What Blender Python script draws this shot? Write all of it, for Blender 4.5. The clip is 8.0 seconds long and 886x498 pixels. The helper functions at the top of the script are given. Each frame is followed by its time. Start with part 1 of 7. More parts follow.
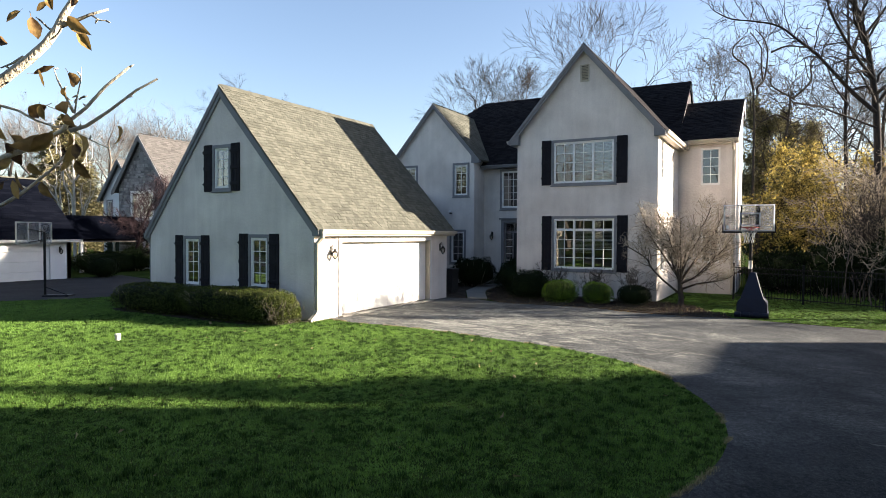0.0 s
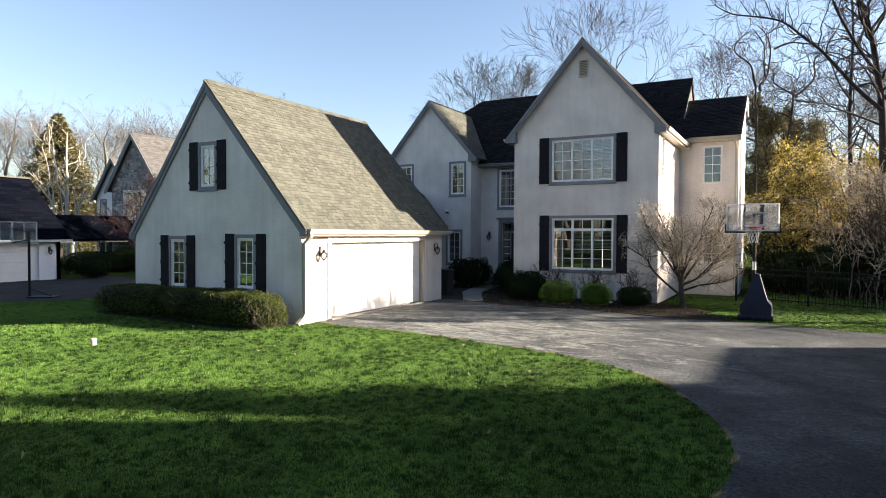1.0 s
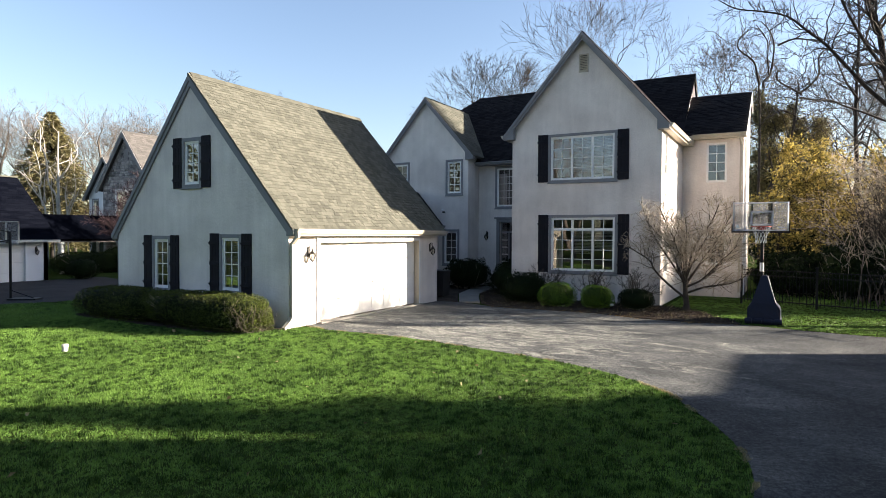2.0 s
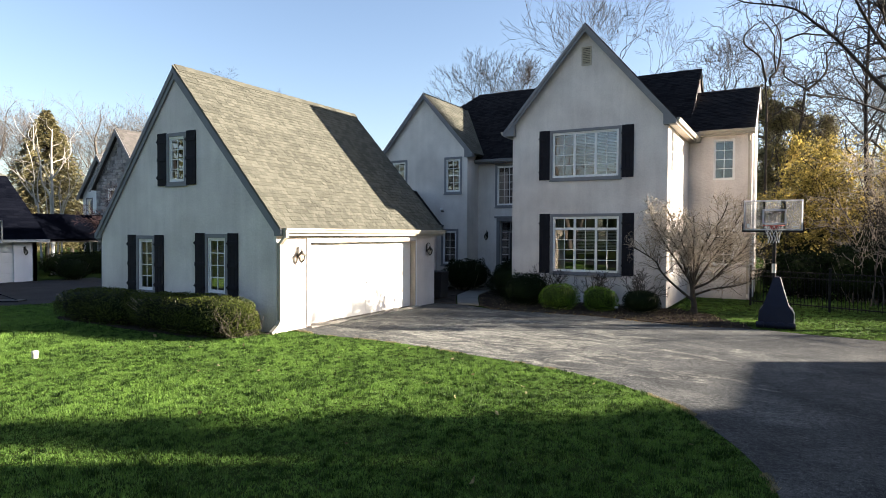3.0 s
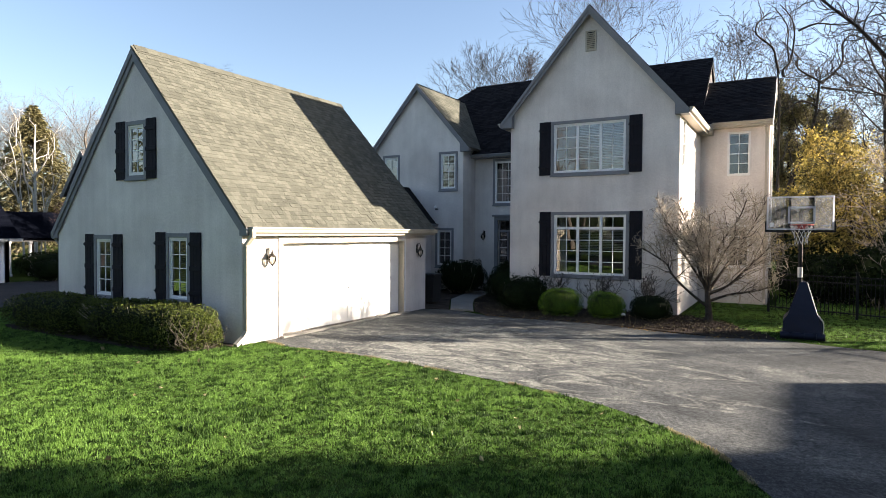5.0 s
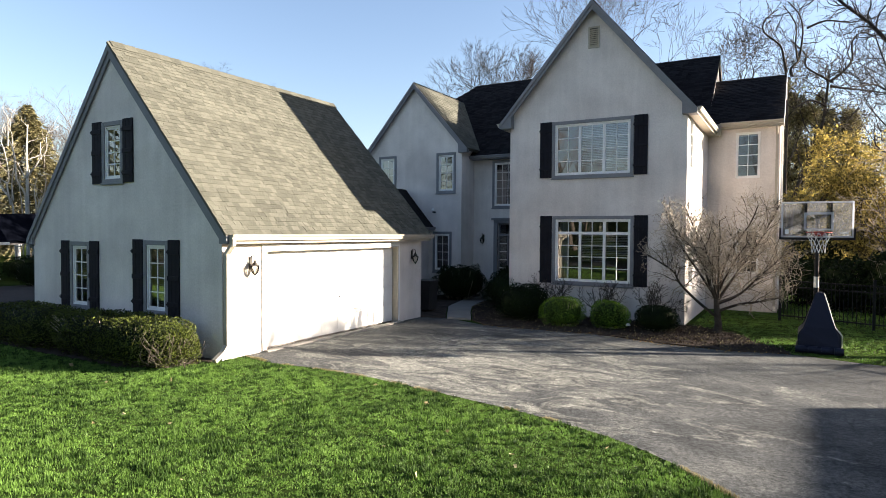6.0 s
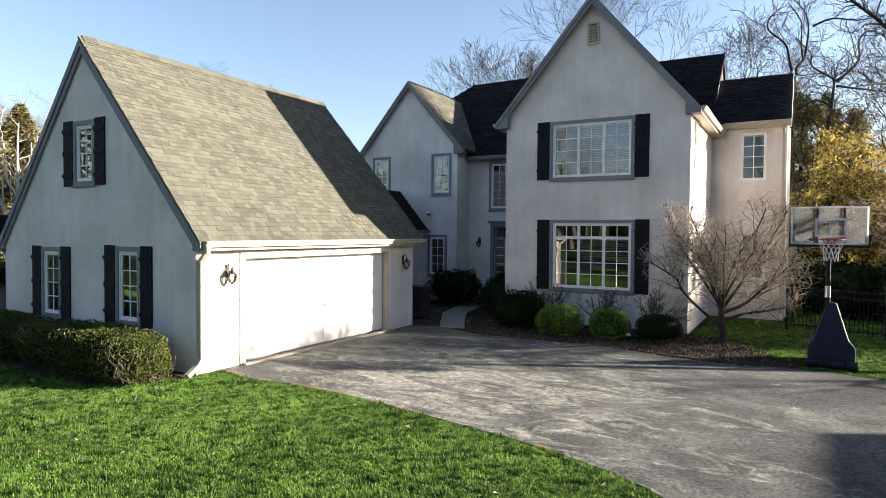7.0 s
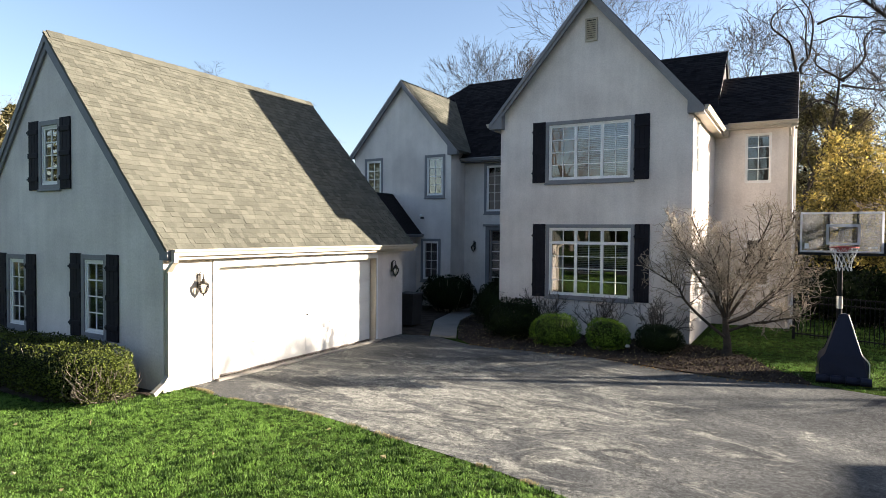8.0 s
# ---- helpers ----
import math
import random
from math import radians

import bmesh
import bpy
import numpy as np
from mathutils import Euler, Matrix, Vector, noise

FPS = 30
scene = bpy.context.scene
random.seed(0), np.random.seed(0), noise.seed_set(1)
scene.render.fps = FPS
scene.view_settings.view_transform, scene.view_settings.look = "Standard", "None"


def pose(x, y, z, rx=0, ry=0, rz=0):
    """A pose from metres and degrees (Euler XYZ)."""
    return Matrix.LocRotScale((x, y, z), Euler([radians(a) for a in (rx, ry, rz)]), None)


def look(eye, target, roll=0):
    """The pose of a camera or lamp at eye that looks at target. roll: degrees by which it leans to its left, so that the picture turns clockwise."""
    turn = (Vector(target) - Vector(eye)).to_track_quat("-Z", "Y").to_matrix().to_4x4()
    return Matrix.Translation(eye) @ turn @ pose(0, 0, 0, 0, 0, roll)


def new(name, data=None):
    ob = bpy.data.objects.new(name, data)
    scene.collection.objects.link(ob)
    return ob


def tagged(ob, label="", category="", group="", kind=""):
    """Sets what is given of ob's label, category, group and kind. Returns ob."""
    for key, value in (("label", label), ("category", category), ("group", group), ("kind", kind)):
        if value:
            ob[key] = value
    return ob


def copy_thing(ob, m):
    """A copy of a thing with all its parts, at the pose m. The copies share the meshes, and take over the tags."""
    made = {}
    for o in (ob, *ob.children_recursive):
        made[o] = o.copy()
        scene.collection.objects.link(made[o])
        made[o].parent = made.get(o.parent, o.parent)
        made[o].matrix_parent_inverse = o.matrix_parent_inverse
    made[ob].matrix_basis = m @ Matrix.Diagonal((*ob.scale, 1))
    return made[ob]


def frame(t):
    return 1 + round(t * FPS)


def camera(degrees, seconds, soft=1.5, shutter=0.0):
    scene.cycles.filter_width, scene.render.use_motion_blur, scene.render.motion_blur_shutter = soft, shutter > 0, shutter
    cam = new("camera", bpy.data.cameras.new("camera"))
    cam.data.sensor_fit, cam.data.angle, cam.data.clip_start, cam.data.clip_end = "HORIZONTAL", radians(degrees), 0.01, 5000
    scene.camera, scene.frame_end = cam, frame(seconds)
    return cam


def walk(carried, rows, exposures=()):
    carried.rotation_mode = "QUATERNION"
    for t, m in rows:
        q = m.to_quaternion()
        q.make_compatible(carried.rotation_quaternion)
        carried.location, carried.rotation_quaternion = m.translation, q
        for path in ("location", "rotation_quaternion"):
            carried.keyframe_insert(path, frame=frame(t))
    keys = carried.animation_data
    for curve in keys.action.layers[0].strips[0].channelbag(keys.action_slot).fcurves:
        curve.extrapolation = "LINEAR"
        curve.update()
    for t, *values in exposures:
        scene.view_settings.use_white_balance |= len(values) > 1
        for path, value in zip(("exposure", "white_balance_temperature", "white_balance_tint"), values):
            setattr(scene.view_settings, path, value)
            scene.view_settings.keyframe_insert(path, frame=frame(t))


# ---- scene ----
cam = camera(72.0, 8.0, soft=0.6)
PATH = [
    (0, (11.128, -12.646, 2.413), (10.147, -10.905, 2.362), 0.3),
    (0.5, (11.084, -12.364, 2.421), (10.103, -10.622, 2.37), 0.3),
    (1, (11.028, -12.021, 2.423), (10.044, -10.28, 2.371), 0.3),
    (1.5, (10.925, -11.668, 2.415), (9.943, -9.926, 2.364), 0.3),
    (3, (10.54, -10.584, 2.407), (9.553, -8.846, 2.355), 0.3),
    (3.5, (10.429, -10.19, 2.395), (9.44, -8.453, 2.343), 0.3),
    (4, (10.336, -9.793, 2.385), (9.344, -8.057, 2.332), 0.4),
    (4.5, (10.181, -9.413, 2.381), (9.189, -7.677, 2.327), 0.4),
    (6, (9.761, -8.226, 2.586), (8.763, -6.494, 2.53), 0.4),
    (6.5, (9.67, -7.845, 2.652), (8.669, -6.115, 2.596), 0.5),
    (7, (9.601, -7.464, 2.712), (8.599, -5.733, 2.656), 0.5),
    (7.5, (9.514, -7.076, 2.77), (8.512, -5.345, 2.716), 0.5),
    (8, (9.455, -6.668, 2.838), (8.451, -4.939, 2.784), 0.5),
]
walk(cam, [(t, look(eye, target, roll)) for t, eye, target, roll in PATH], [(0, 2.46, 6500, 16), (8, 2.46, 6500, 16)])

# ---- world, sun, exposure ----
SUN_EL, SUN_AZ = 17.0, 59.2          # degrees up, degrees from +y towards +x
world = bpy.data.worlds.new("sky")
scene.world = world
world.use_nodes = True
wn = world.node_tree.nodes
sky = wn.new("ShaderNodeTexSky")
sky.sky_type, sky.sun_disc = "NISHITA", False
sky.sun_elevation, sky.sun_rotation = radians(SUN_EL), radians(SUN_AZ)
sky.air_density, sky.dust_density, sky.ozone_density = 1.0, 1.0, 1.4
wn["Background"].inputs["Strength"].default_value = 0.051
world.node_tree.links.new(sky.outputs[0], wn["Background"].inputs["Color"])
sun = new("sun", bpy.data.lights.new("sun", "SUN"))
sun.data.energy, sun.data.angle, sun.data.color = 5.0, radians(0.55), (1.0, 0.90, 0.73)
_d = Vector((math.sin(radians(SUN_AZ)) * math.cos(radians(SUN_EL)), math.cos(radians(SUN_AZ)) * math.cos(radians(SUN_EL)), math.sin(radians(SUN_EL))))
sun.matrix_basis = look(_d * 80, (0, 0, 0))


# ---- materials ----
def material(name, dark, light, rough=0.8, coarse=1.2, fine=40.0, bump=0.15, bump_scale=None, metal=0.0, spec=0.3,
             stretch=(1, 1, 1), vary=0.0, coords="Object", translucent=0.0, streak=0.0, amp=1.1):
    """A surface between two colours: broad patches and fine grain, with a fine relief; vary: lighter and darker by piece."""
    m = bpy.data.materials.new(name)
    m.use_nodes = True
    nt = m.node_tree
    n, l = nt.nodes, nt.links
    p = n["Principled BSDF"]
    tc = n.new("ShaderNodeTexCoord")
    mp = n.new("ShaderNodeMapping")
    mp.inputs["Scale"].default_value = stretch
    l.new(tc.outputs[coords], mp.inputs["Vector"])
    a, b = n.new("ShaderNodeTexNoise"), n.new("ShaderNodeTexNoise")
    a.inputs["Scale"].default_value, a.inputs["Detail"].default_value = coarse, 6
    b.inputs["Scale"].default_value, b.inputs["Detail"].default_value = fine, 4
    l.new(mp.outputs[0], a.inputs["Vector"])
    l.new(mp.outputs[0], b.inputs["Vector"])
    mix = n.new("ShaderNodeMath")
    mix.operation = "MULTIPLY_ADD"
    l.new(a.outputs["Fac"], mix.inputs[0])
    mix.inputs[1].default_value = amp
    sub = n.new("ShaderNodeMath")
    sub.operation = "MULTIPLY_ADD"
    l.new(b.outputs["Fac"], sub.inputs[0])
    sub.inputs[1].default_value, sub.inputs[2].default_value = 0.7, 0.15 - 0.5 * amp
    l.new(sub.outputs[0], mix.inputs[2])
    last = mix.outputs[0]
    if streak:
        sm = n.new("ShaderNodeMapping")
        sm.inputs["Scale"].default_value = (3.0, 3.0, 0.25)
        l.new(tc.outputs[coords], sm.inputs["Vector"])
        sn = n.new("ShaderNodeTexNoise")
        sn.inputs["Scale"].default_value, sn.inputs["Detail"].default_value = 1.6, 5
        l.new(sm.outputs[0], sn.inputs["Vector"])
        sa = n.new("ShaderNodeMath")
        sa.operation = "MULTIPLY_ADD"
        l.new(sn.outputs["Fac"], sa.inputs[0])
        sa.inputs[1].default_value = streak
        sc = n.new("ShaderNodeMath")
        sc.operation = "SUBTRACT"
        l.new(last, sc.inputs[0])
        sc.inputs[1].default_value = streak * 0.5
        l.new(sc.outputs[0], sa.inputs[2])
        last = sa.outputs[0]
    if vary:
        oi, ge = n.new("ShaderNodeObjectInfo"), n.new("ShaderNodeNewGeometry")
        s = n.new("ShaderNodeMath")
        s.operation = "ADD"
        l.new(oi.outputs["Random"], s.inputs[0])
        l.new(ge.outputs["Random Per Island"], s.inputs[1])
        f = n.new("ShaderNodeMath")
        f.operation = "FRACT"
        l.new(s.outputs[0], f.inputs[0])
        v = n.new("ShaderNodeMath")
        v.operation = "MULTIPLY_ADD"
        l.new(f.outputs[0], v.inputs[0])
        v.inputs[1].default_value = vary
        w = n.new("ShaderNodeMath")
        w.operation = "SUBTRACT"
        l.new(last, w.inputs[0])
        w.inputs[1].default_value = vary * 0.5
        l.new(w.outputs[0], v.inputs[2])
        last = v.outputs[0]
    r = n.new("ShaderNodeValToRGB")
    r.color_ramp.elements[0].position, r.color_ramp.elements[1].position = 0.1, 0.9
    r.color_ramp.elements[0].color, r.color_ramp.elements[1].color = (*dark, 1), (*light, 1)
    l.new(last, r.inputs["Fac"])
    l.new(r.outputs["Color"], p.inputs["Base Color"])
    p.inputs["Roughness"].default_value, p.inputs["Metallic"].default_value = rough, metal
    p.inputs["Specular IOR Level"].default_value = spec
    if bump:
        c = b
        if bump_scale:
            c = n.new("ShaderNodeTexNoise")
            c.inputs["Scale"].default_value, c.inputs["Detail"].default_value = bump_scale, 5
            l.new(mp.outputs[0], c.inputs["Vector"])
        u = n.new("ShaderNodeBump")
        u.inputs["Strength"].default_value, u.inputs["Distance"].default_value = bump, 0.02
        l.new(c.outputs["Fac"], u.inputs["Height"])
        l.new(u.outputs[0], p.inputs["Normal"])
    if translucent:
        t = n.new("ShaderNodeBsdfTranslucent")
        l.new(r.outputs["Color"], t.inputs["Color"])
        x = n.new("ShaderNodeMixShader")
        x.inputs["Fac"].default_value = translucent
        l.new(p.outputs[0], x.inputs[1])
        l.new(t.outputs[0], x.inputs[2])
        l.new(x.outputs[0], n["Material Output"].inputs["Surface"])
    return m


def glass_material(name, tint=(1, 1, 1), gain=1.0, rough=0.0, base=0.02):
    m = bpy.data.materials.new(name)
    m.use_nodes = True
    n, l = m.node_tree.nodes, m.node_tree.links
    n.remove(n["Principled BSDF"])
    t, g, x, f = n.new("ShaderNodeBsdfTransparent"), n.new("ShaderNodeBsdfGlossy"), n.new("ShaderNodeMixShader"), n.new("ShaderNodeFresnel")
    t.inputs["Color"].default_value = (*tint, 1)
    g.inputs["Roughness"].default_value = rough
    f.inputs["IOR"].default_value = 1.5
    k = n.new("ShaderNodeMath")
    k.operation, k.use_clamp = "MULTIPLY_ADD", True
    l.new(f.outputs[0], k.inputs[0])
    k.inputs[1].default_value, k.inputs[2].default_value = gain, base
    l.new(k.outputs[0], x.inputs["Fac"])
    l.new(t.outputs[0], x.inputs[1])
    l.new(g.outputs[0], x.inputs[2])
    l.new(x.outputs[0], n["Material Output"].inputs["Surface"])
    return m


STUCCO = material("stucco", (0.505, 0.458, 0.422), (0.745, 0.688, 0.634), 0.9, 0.8, 26, 0.55, 11, spec=0.1, streak=0.5, amp=1.6)
TRIM_GREY = material("grey trim paint", (0.155, 0.155, 0.162), (0.23, 0.23, 0.238), 0.6, 2, 30, 0.1, spec=0.2)
TRIM_WHITE = material("white trim paint", (0.66, 0.65, 0.62), (0.80, 0.79, 0.76), 0.5, 2, 30, 0.06)
CREAM = material("cream aluminium", (0.33, 0.295, 0.235), (0.46, 0.415, 0.335), 0.45, 1.5, 25, 0.05)
SHUTTER = material("black shutter paint", (0.006, 0.006, 0.009), (0.018, 0.017, 0.022), 0.7, 3, 60, 0.15, spec=0.12)
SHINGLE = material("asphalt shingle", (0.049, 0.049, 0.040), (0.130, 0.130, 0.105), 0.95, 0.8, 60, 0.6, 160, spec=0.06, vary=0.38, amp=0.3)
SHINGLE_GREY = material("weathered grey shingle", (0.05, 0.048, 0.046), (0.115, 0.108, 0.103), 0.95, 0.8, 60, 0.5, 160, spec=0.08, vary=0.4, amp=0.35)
# house roof tone with the front slopes' shade put into the colour
SHINGLE_SHADE_TONE = material("asphalt shingle in shade tone", (0.006, 0.0055, 0.0065), (0.024, 0.022, 0.023), 0.95, 1.1, 90, 0.5, 160, spec=0.05, vary=0.5, amp=0.45)
# near-black slate with the shade of unlit roofs put into its colour
SHINGLE_SHADE_SLATE = material("shade-dark slate shingle", (0.0015, 0.002, 0.004), (0.0052, 0.0062, 0.010), 1.0, 1.1, 90, 0.5, 160, spec=0.0, vary=0.5, amp=0.45)


def asphalt_material():
    """Old asphalt: dark binder, pale dusty patches with brushed edges, aggregate speckle and a few hairline cracks;
    shade painted in far off.
    """
    m = bpy.data.materials.new("worn asphalt")
    m.use_nodes = True
    n, l = m.node_tree.nodes, m.node_tree.links
    p = n["Principled BSDF"]
    tc = n.new("ShaderNodeTexCoord")

    def noise_node(scale, detail, stretch=(1, 1, 1), turn=0.0, distort=0.0, rough=0.55):
        mp, t = n.new("ShaderNodeMapping"), n.new("ShaderNodeTexNoise")
        mp.inputs["Scale"].default_value, mp.inputs["Rotation"].default_value = stretch, (0, 0, turn)
        t.inputs["Scale"].default_value, t.inputs["Detail"].default_value = scale, detail
        t.inputs["Distortion"].default_value, t.inputs["Roughness"].default_value = distort, rough
        l.new(tc.outputs["Object"], mp.inputs["Vector"])
        l.new(mp.outputs[0], t.inputs["Vector"])
        return t.outputs["Fac"]

    def ramp(x, stops):
        r = n.new("ShaderNodeValToRGB")
        r.color_ramp.elements[0].position, r.color_ramp.elements[0].color = stops[0][0], (*stops[0][1], 1)
        r.color_ramp.elements[1].position, r.color_ramp.elements[1].color = stops[-1][0], (*stops[-1][1], 1)
        for pos, col in stops[1:-1]:
            r.color_ramp.elements.new(pos).color = (*col, 1)
        l.new(x, r.inputs["Fac"])
        return r.outputs["Color"]

    def blend(kind, fac, a, b):
        x = n.new("ShaderNodeMix")
        x.data_type, x.blend_type = "RGBA", kind
        for s, v in ((x.inputs[0], fac), (x.inputs[6], a), (x.inputs[7], b)):
            if isinstance(v, (int, float)):
                s.default_value = v
            else:
                l.new(v, s)
        return x.outputs[2]

    base = ramp(noise_node(0.7, 9, (1, 1.25, 1), 0.5, 0.3, 0.62), [(0.28, (0.038, 0.041, 0.043)), (0.5, (0.073, 0.077, 0.078)), (0.72, (0.132, 0.136, 0.130))])
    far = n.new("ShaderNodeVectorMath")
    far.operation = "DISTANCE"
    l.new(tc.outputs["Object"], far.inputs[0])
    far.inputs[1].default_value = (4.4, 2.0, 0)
    near = n.new("ShaderNodeMapRange")
    l.new(far.outputs["Value"], near.inputs["Value"])
    near.inputs["From Min"].default_value, near.inputs["From Max"].default_value = 0.5, 7.0
    near.inputs["To Min"].default_value, near.inputs["To Max"].default_value = 0.15, -0.05
    worn = n.new("ShaderNodeMath")
    worn.operation = "ADD"
    l.new(noise_node(0.95, 10, (0.8, 1.6, 1), 0.3, 1.5, 0.74), worn.inputs[0])
    l.new(near.outputs[0], worn.inputs[1])
    patch = ramp(worn.outputs[0], [(0.55, (0, 0, 0)), (0.61, (0.32, 0.32, 0.32)), (0.70, (0.66, 0.66, 0.66))])
    pale = ramp(noise_node(7, 6), [(0.3, (0.15, 0.152, 0.136)), (0.7, (0.42, 0.42, 0.37))])
    col = blend("MIX", patch, base, pale)
    grain = ramp(noise_node(75, 4, rough=0.8), [(0.36, (0.2, 0.2, 0.2)), (0.5, (0.9, 0.9, 0.9)), (0.64, (2.1, 2.05, 1.95))])
    col = blend("MULTIPLY", 1.0, col, grain)
    grit = ramp(noise_node(22, 5, rough=0.65), [(0.34, (0.5, 0.5, 0.5)), (0.66, (1.45, 1.45, 1.45))])
    col = blend("MULTIPLY", 1.0, col, grit)
    v = n.new("ShaderNodeTexVoronoi")
    v.feature = "DISTANCE_TO_EDGE"
    v.inputs["Scale"].default_value = 0.28
    w = n.new("ShaderNodeTexNoise")
    w.inputs["Scale"].default_value, w.inputs["Detail"].default_value = 1.1, 6
    l.new(tc.outputs["Object"], w.inputs["Vector"])
    s = n.new("ShaderNodeVectorMath")
    s.operation = "MULTIPLY_ADD"
    l.new(w.outputs["Color"], s.inputs[0])
    s.inputs[1].default_value = (1.6, 1.6, 0)
    l.new(tc.outputs["Object"], s.inputs[2])
    l.new(s.outputs[0], v.inputs["Vector"])
    # shade of the outer drive painted into the colour, deepening with distance
    far_shade = n.new("ShaderNodeMapRange")
    l.new(far.outputs["Value"], far_shade.inputs["Value"])
    far_shade.inputs["From Min"].default_value, far_shade.inputs["From Max"].default_value = 4.5, 12.0
    far_shade.inputs["To Min"].default_value, far_shade.inputs["To Max"].default_value = 1.15, 0.33
    col = blend("MULTIPLY", 1.0, col, ramp(far_shade.outputs[0], [(0.0, (0, 0, 0)), (1.0, (1, 1, 1))]))
    crack = ramp(v.outputs["Distance"], [(0.0, (0.6, 0.6, 0.6)), (0.003, (0.8, 0.8, 0.8)), (0.006, (1, 1, 1))])
    col = blend("MULTIPLY", 0.8, col, crack)
    l.new(col, p.inputs["Base Color"])
    p.inputs["Roughness"].default_value, p.inputs["Specular IOR Level"].default_value = 0.93, 0.12
    u = n.new("ShaderNodeBump")
    u.inputs["Strength"].default_value, u.inputs["Distance"].default_value = 0.8, 0.008
    l.new(noise_node(190, 4), u.inputs["Height"])
    l.new(u.outputs[0], p.inputs["Normal"])
    return m


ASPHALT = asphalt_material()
ASPHALT_DARK = material("very dark asphalt", (0.016, 0.016, 0.018), (0.042, 0.041, 0.042), 0.9, 0.8, 60, 0.4, spec=0.1)
CONCRETE = material("concrete", (0.16, 0.15, 0.135), (0.26, 0.245, 0.22), 0.9, 1.3, 60, 0.3)
SOIL = material("lawn soil and thatch", (0.012, 0.022, 0.006), (0.040, 0.060, 0.016), 1.0, 0.9, 35, 0.5, spec=0.0)
GRASS = material("grass blade", (0.036, 0.080, 0.014), (0.166, 0.300, 0.052), 0.5, 0.5, 3, 0, spec=0.20, vary=0.45, translucent=0.3)
GRASS_TUFT = material("coarse grass blade", (0.008, 0.024, 0.004), (0.050, 0.100, 0.018), 0.6, 0.5, 3, 0, spec=0.12, vary=0.8, translucent=0.25)
STRAW = material("dry straw", (0.14, 0.11, 0.05), (0.42, 0.36, 0.20), 0.8, 2, 20, 0, vary=0.8, translucent=0.2)
MULCH = material("bark mulch", (0.016, 0.012, 0.010), (0.085, 0.069, 0.056), 1.0, 3, 45, 0.9, 30, spec=0.03)
BARK = material("grey-brown bark", (0.045, 0.036, 0.030), (0.17, 0.145, 0.12), 0.95, 4, 40, 0.7, 25, stretch=(1, 1, 0.3))
BARK_DARK = material("dark bark", (0.008, 0.007, 0.006), (0.038, 0.032, 0.028), 0.95, 4, 40, 0.7, 25, stretch=(1, 1, 0.3))
BARK_MID = material("brown bark", (0.018, 0.014, 0.011), (0.085, 0.068, 0.052), 0.95, 6, 40, 0.7, 25)
LEAF_OLIVE = material("olive evergreen sprays", (0.07, 0.065, 0.028), (0.32, 0.28, 0.13), 0.7, 0.8, 6, 0, vary=0.9, translucent=0.2)
BARK_PLUM = material("purplish bark", (0.012, 0.007, 0.009), (0.055, 0.032, 0.036), 0.95, 4, 40, 0.5, 25)
BARK_WHITE = material("pale birch bark", (0.24, 0.22, 0.18), (0.52, 0.49, 0.43), 0.8, 3, 18, 0.2, stretch=(1, 1, 0.5))
BRANCH = material("pale young bark", (0.38, 0.33, 0.24), (0.64, 0.57, 0.44), 0.8, 14, 60, 0.6, stretch=(1, 1, 0.5))
TWIG = material("tan twig bark", (0.15, 0.123, 0.092), (0.50, 0.43, 0.335), 0.9, 5, 40, 0.3)
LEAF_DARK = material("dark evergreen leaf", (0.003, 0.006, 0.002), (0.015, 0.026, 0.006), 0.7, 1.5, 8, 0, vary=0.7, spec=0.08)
LEAF_HEDGE = material("hedge leaf", (0.004, 0.007, 0.002), (0.088, 0.112, 0.018), 0.55, 1.2, 8, 0, vary=0.9, spec=0.15, translucent=0.12)
LEAF_BOX = material("boxwood leaf", (0.016, 0.05, 0.004), (0.20, 0.33, 0.028), 0.5, 1.5, 8, 0, vary=0.8, spec=0.2, translucent=0.2)
LEAF_YELLOW = material("yellow autumn leaf", (0.10, 0.083, 0.022), (0.54, 0.42, 0.11), 0.6, 0.6, 6, 0, vary=1.0, translucent=0.45)
LEAF_BROWN = material("dry brown leaf", (0.055, 0.026, 0.011), (0.42, 0.27, 0.085), 0.7, 9, 40, 0.4, vary=0.8, translucent=0.35)
NEEDLE = material("conifer needles", (0.020, 0.030, 0.010), (0.085, 0.095, 0.035), 0.7, 0.8, 6, 0, vary=0.8, translucent=0.15)
NEEDLE_TAN = material("dry conifer needles", (0.07, 0.064, 0.027), (0.21, 0.185, 0.085), 0.7, 0.8, 6, 0, vary=0.8, translucent=0.2)
BLACK_METAL = material("black metal", (0.004, 0.004, 0.005), (0.012, 0.012, 0.014), 0.5, 3, 40, 0.1, spec=0.2)
BRONZE = material("weathered dark bronze", (0.010, 0.009, 0.007), (0.045, 0.038, 0.028), 0.45, 9, 60, 0.2, metal=0.3, spec=0.4)
NAVY = material("navy moulded plastic", (0.008, 0.009, 0.02), (0.016, 0.019, 0.036), 0.5, 2, 50, 0.1, spec=0.2)
STEEL = material("galvanised steel", (0.42, 0.42, 0.42), (0.62, 0.62, 0.62), 0.35, 3, 50, 0.05, metal=0.8)
RED = material("faded red enamel", (0.20, 0.025, 0.02), (0.32, 0.05, 0.04), 0.45, 4, 40, 0.05)
NET = material("white net cord", (0.6, 0.6, 0.6), (0.8, 0.8, 0.78), 0.8, 5, 40, 0.1)
STONE = material("fieldstone", (0.12, 0.12, 0.125), (0.34, 0.335, 0.33), 0.95, 3, 30, 0.5, vary=0.8)
MORTAR = material("stone mortar", (0.16, 0.16, 0.165), (0.26, 0.26, 0.26), 0.95, 3, 30, 0.4)
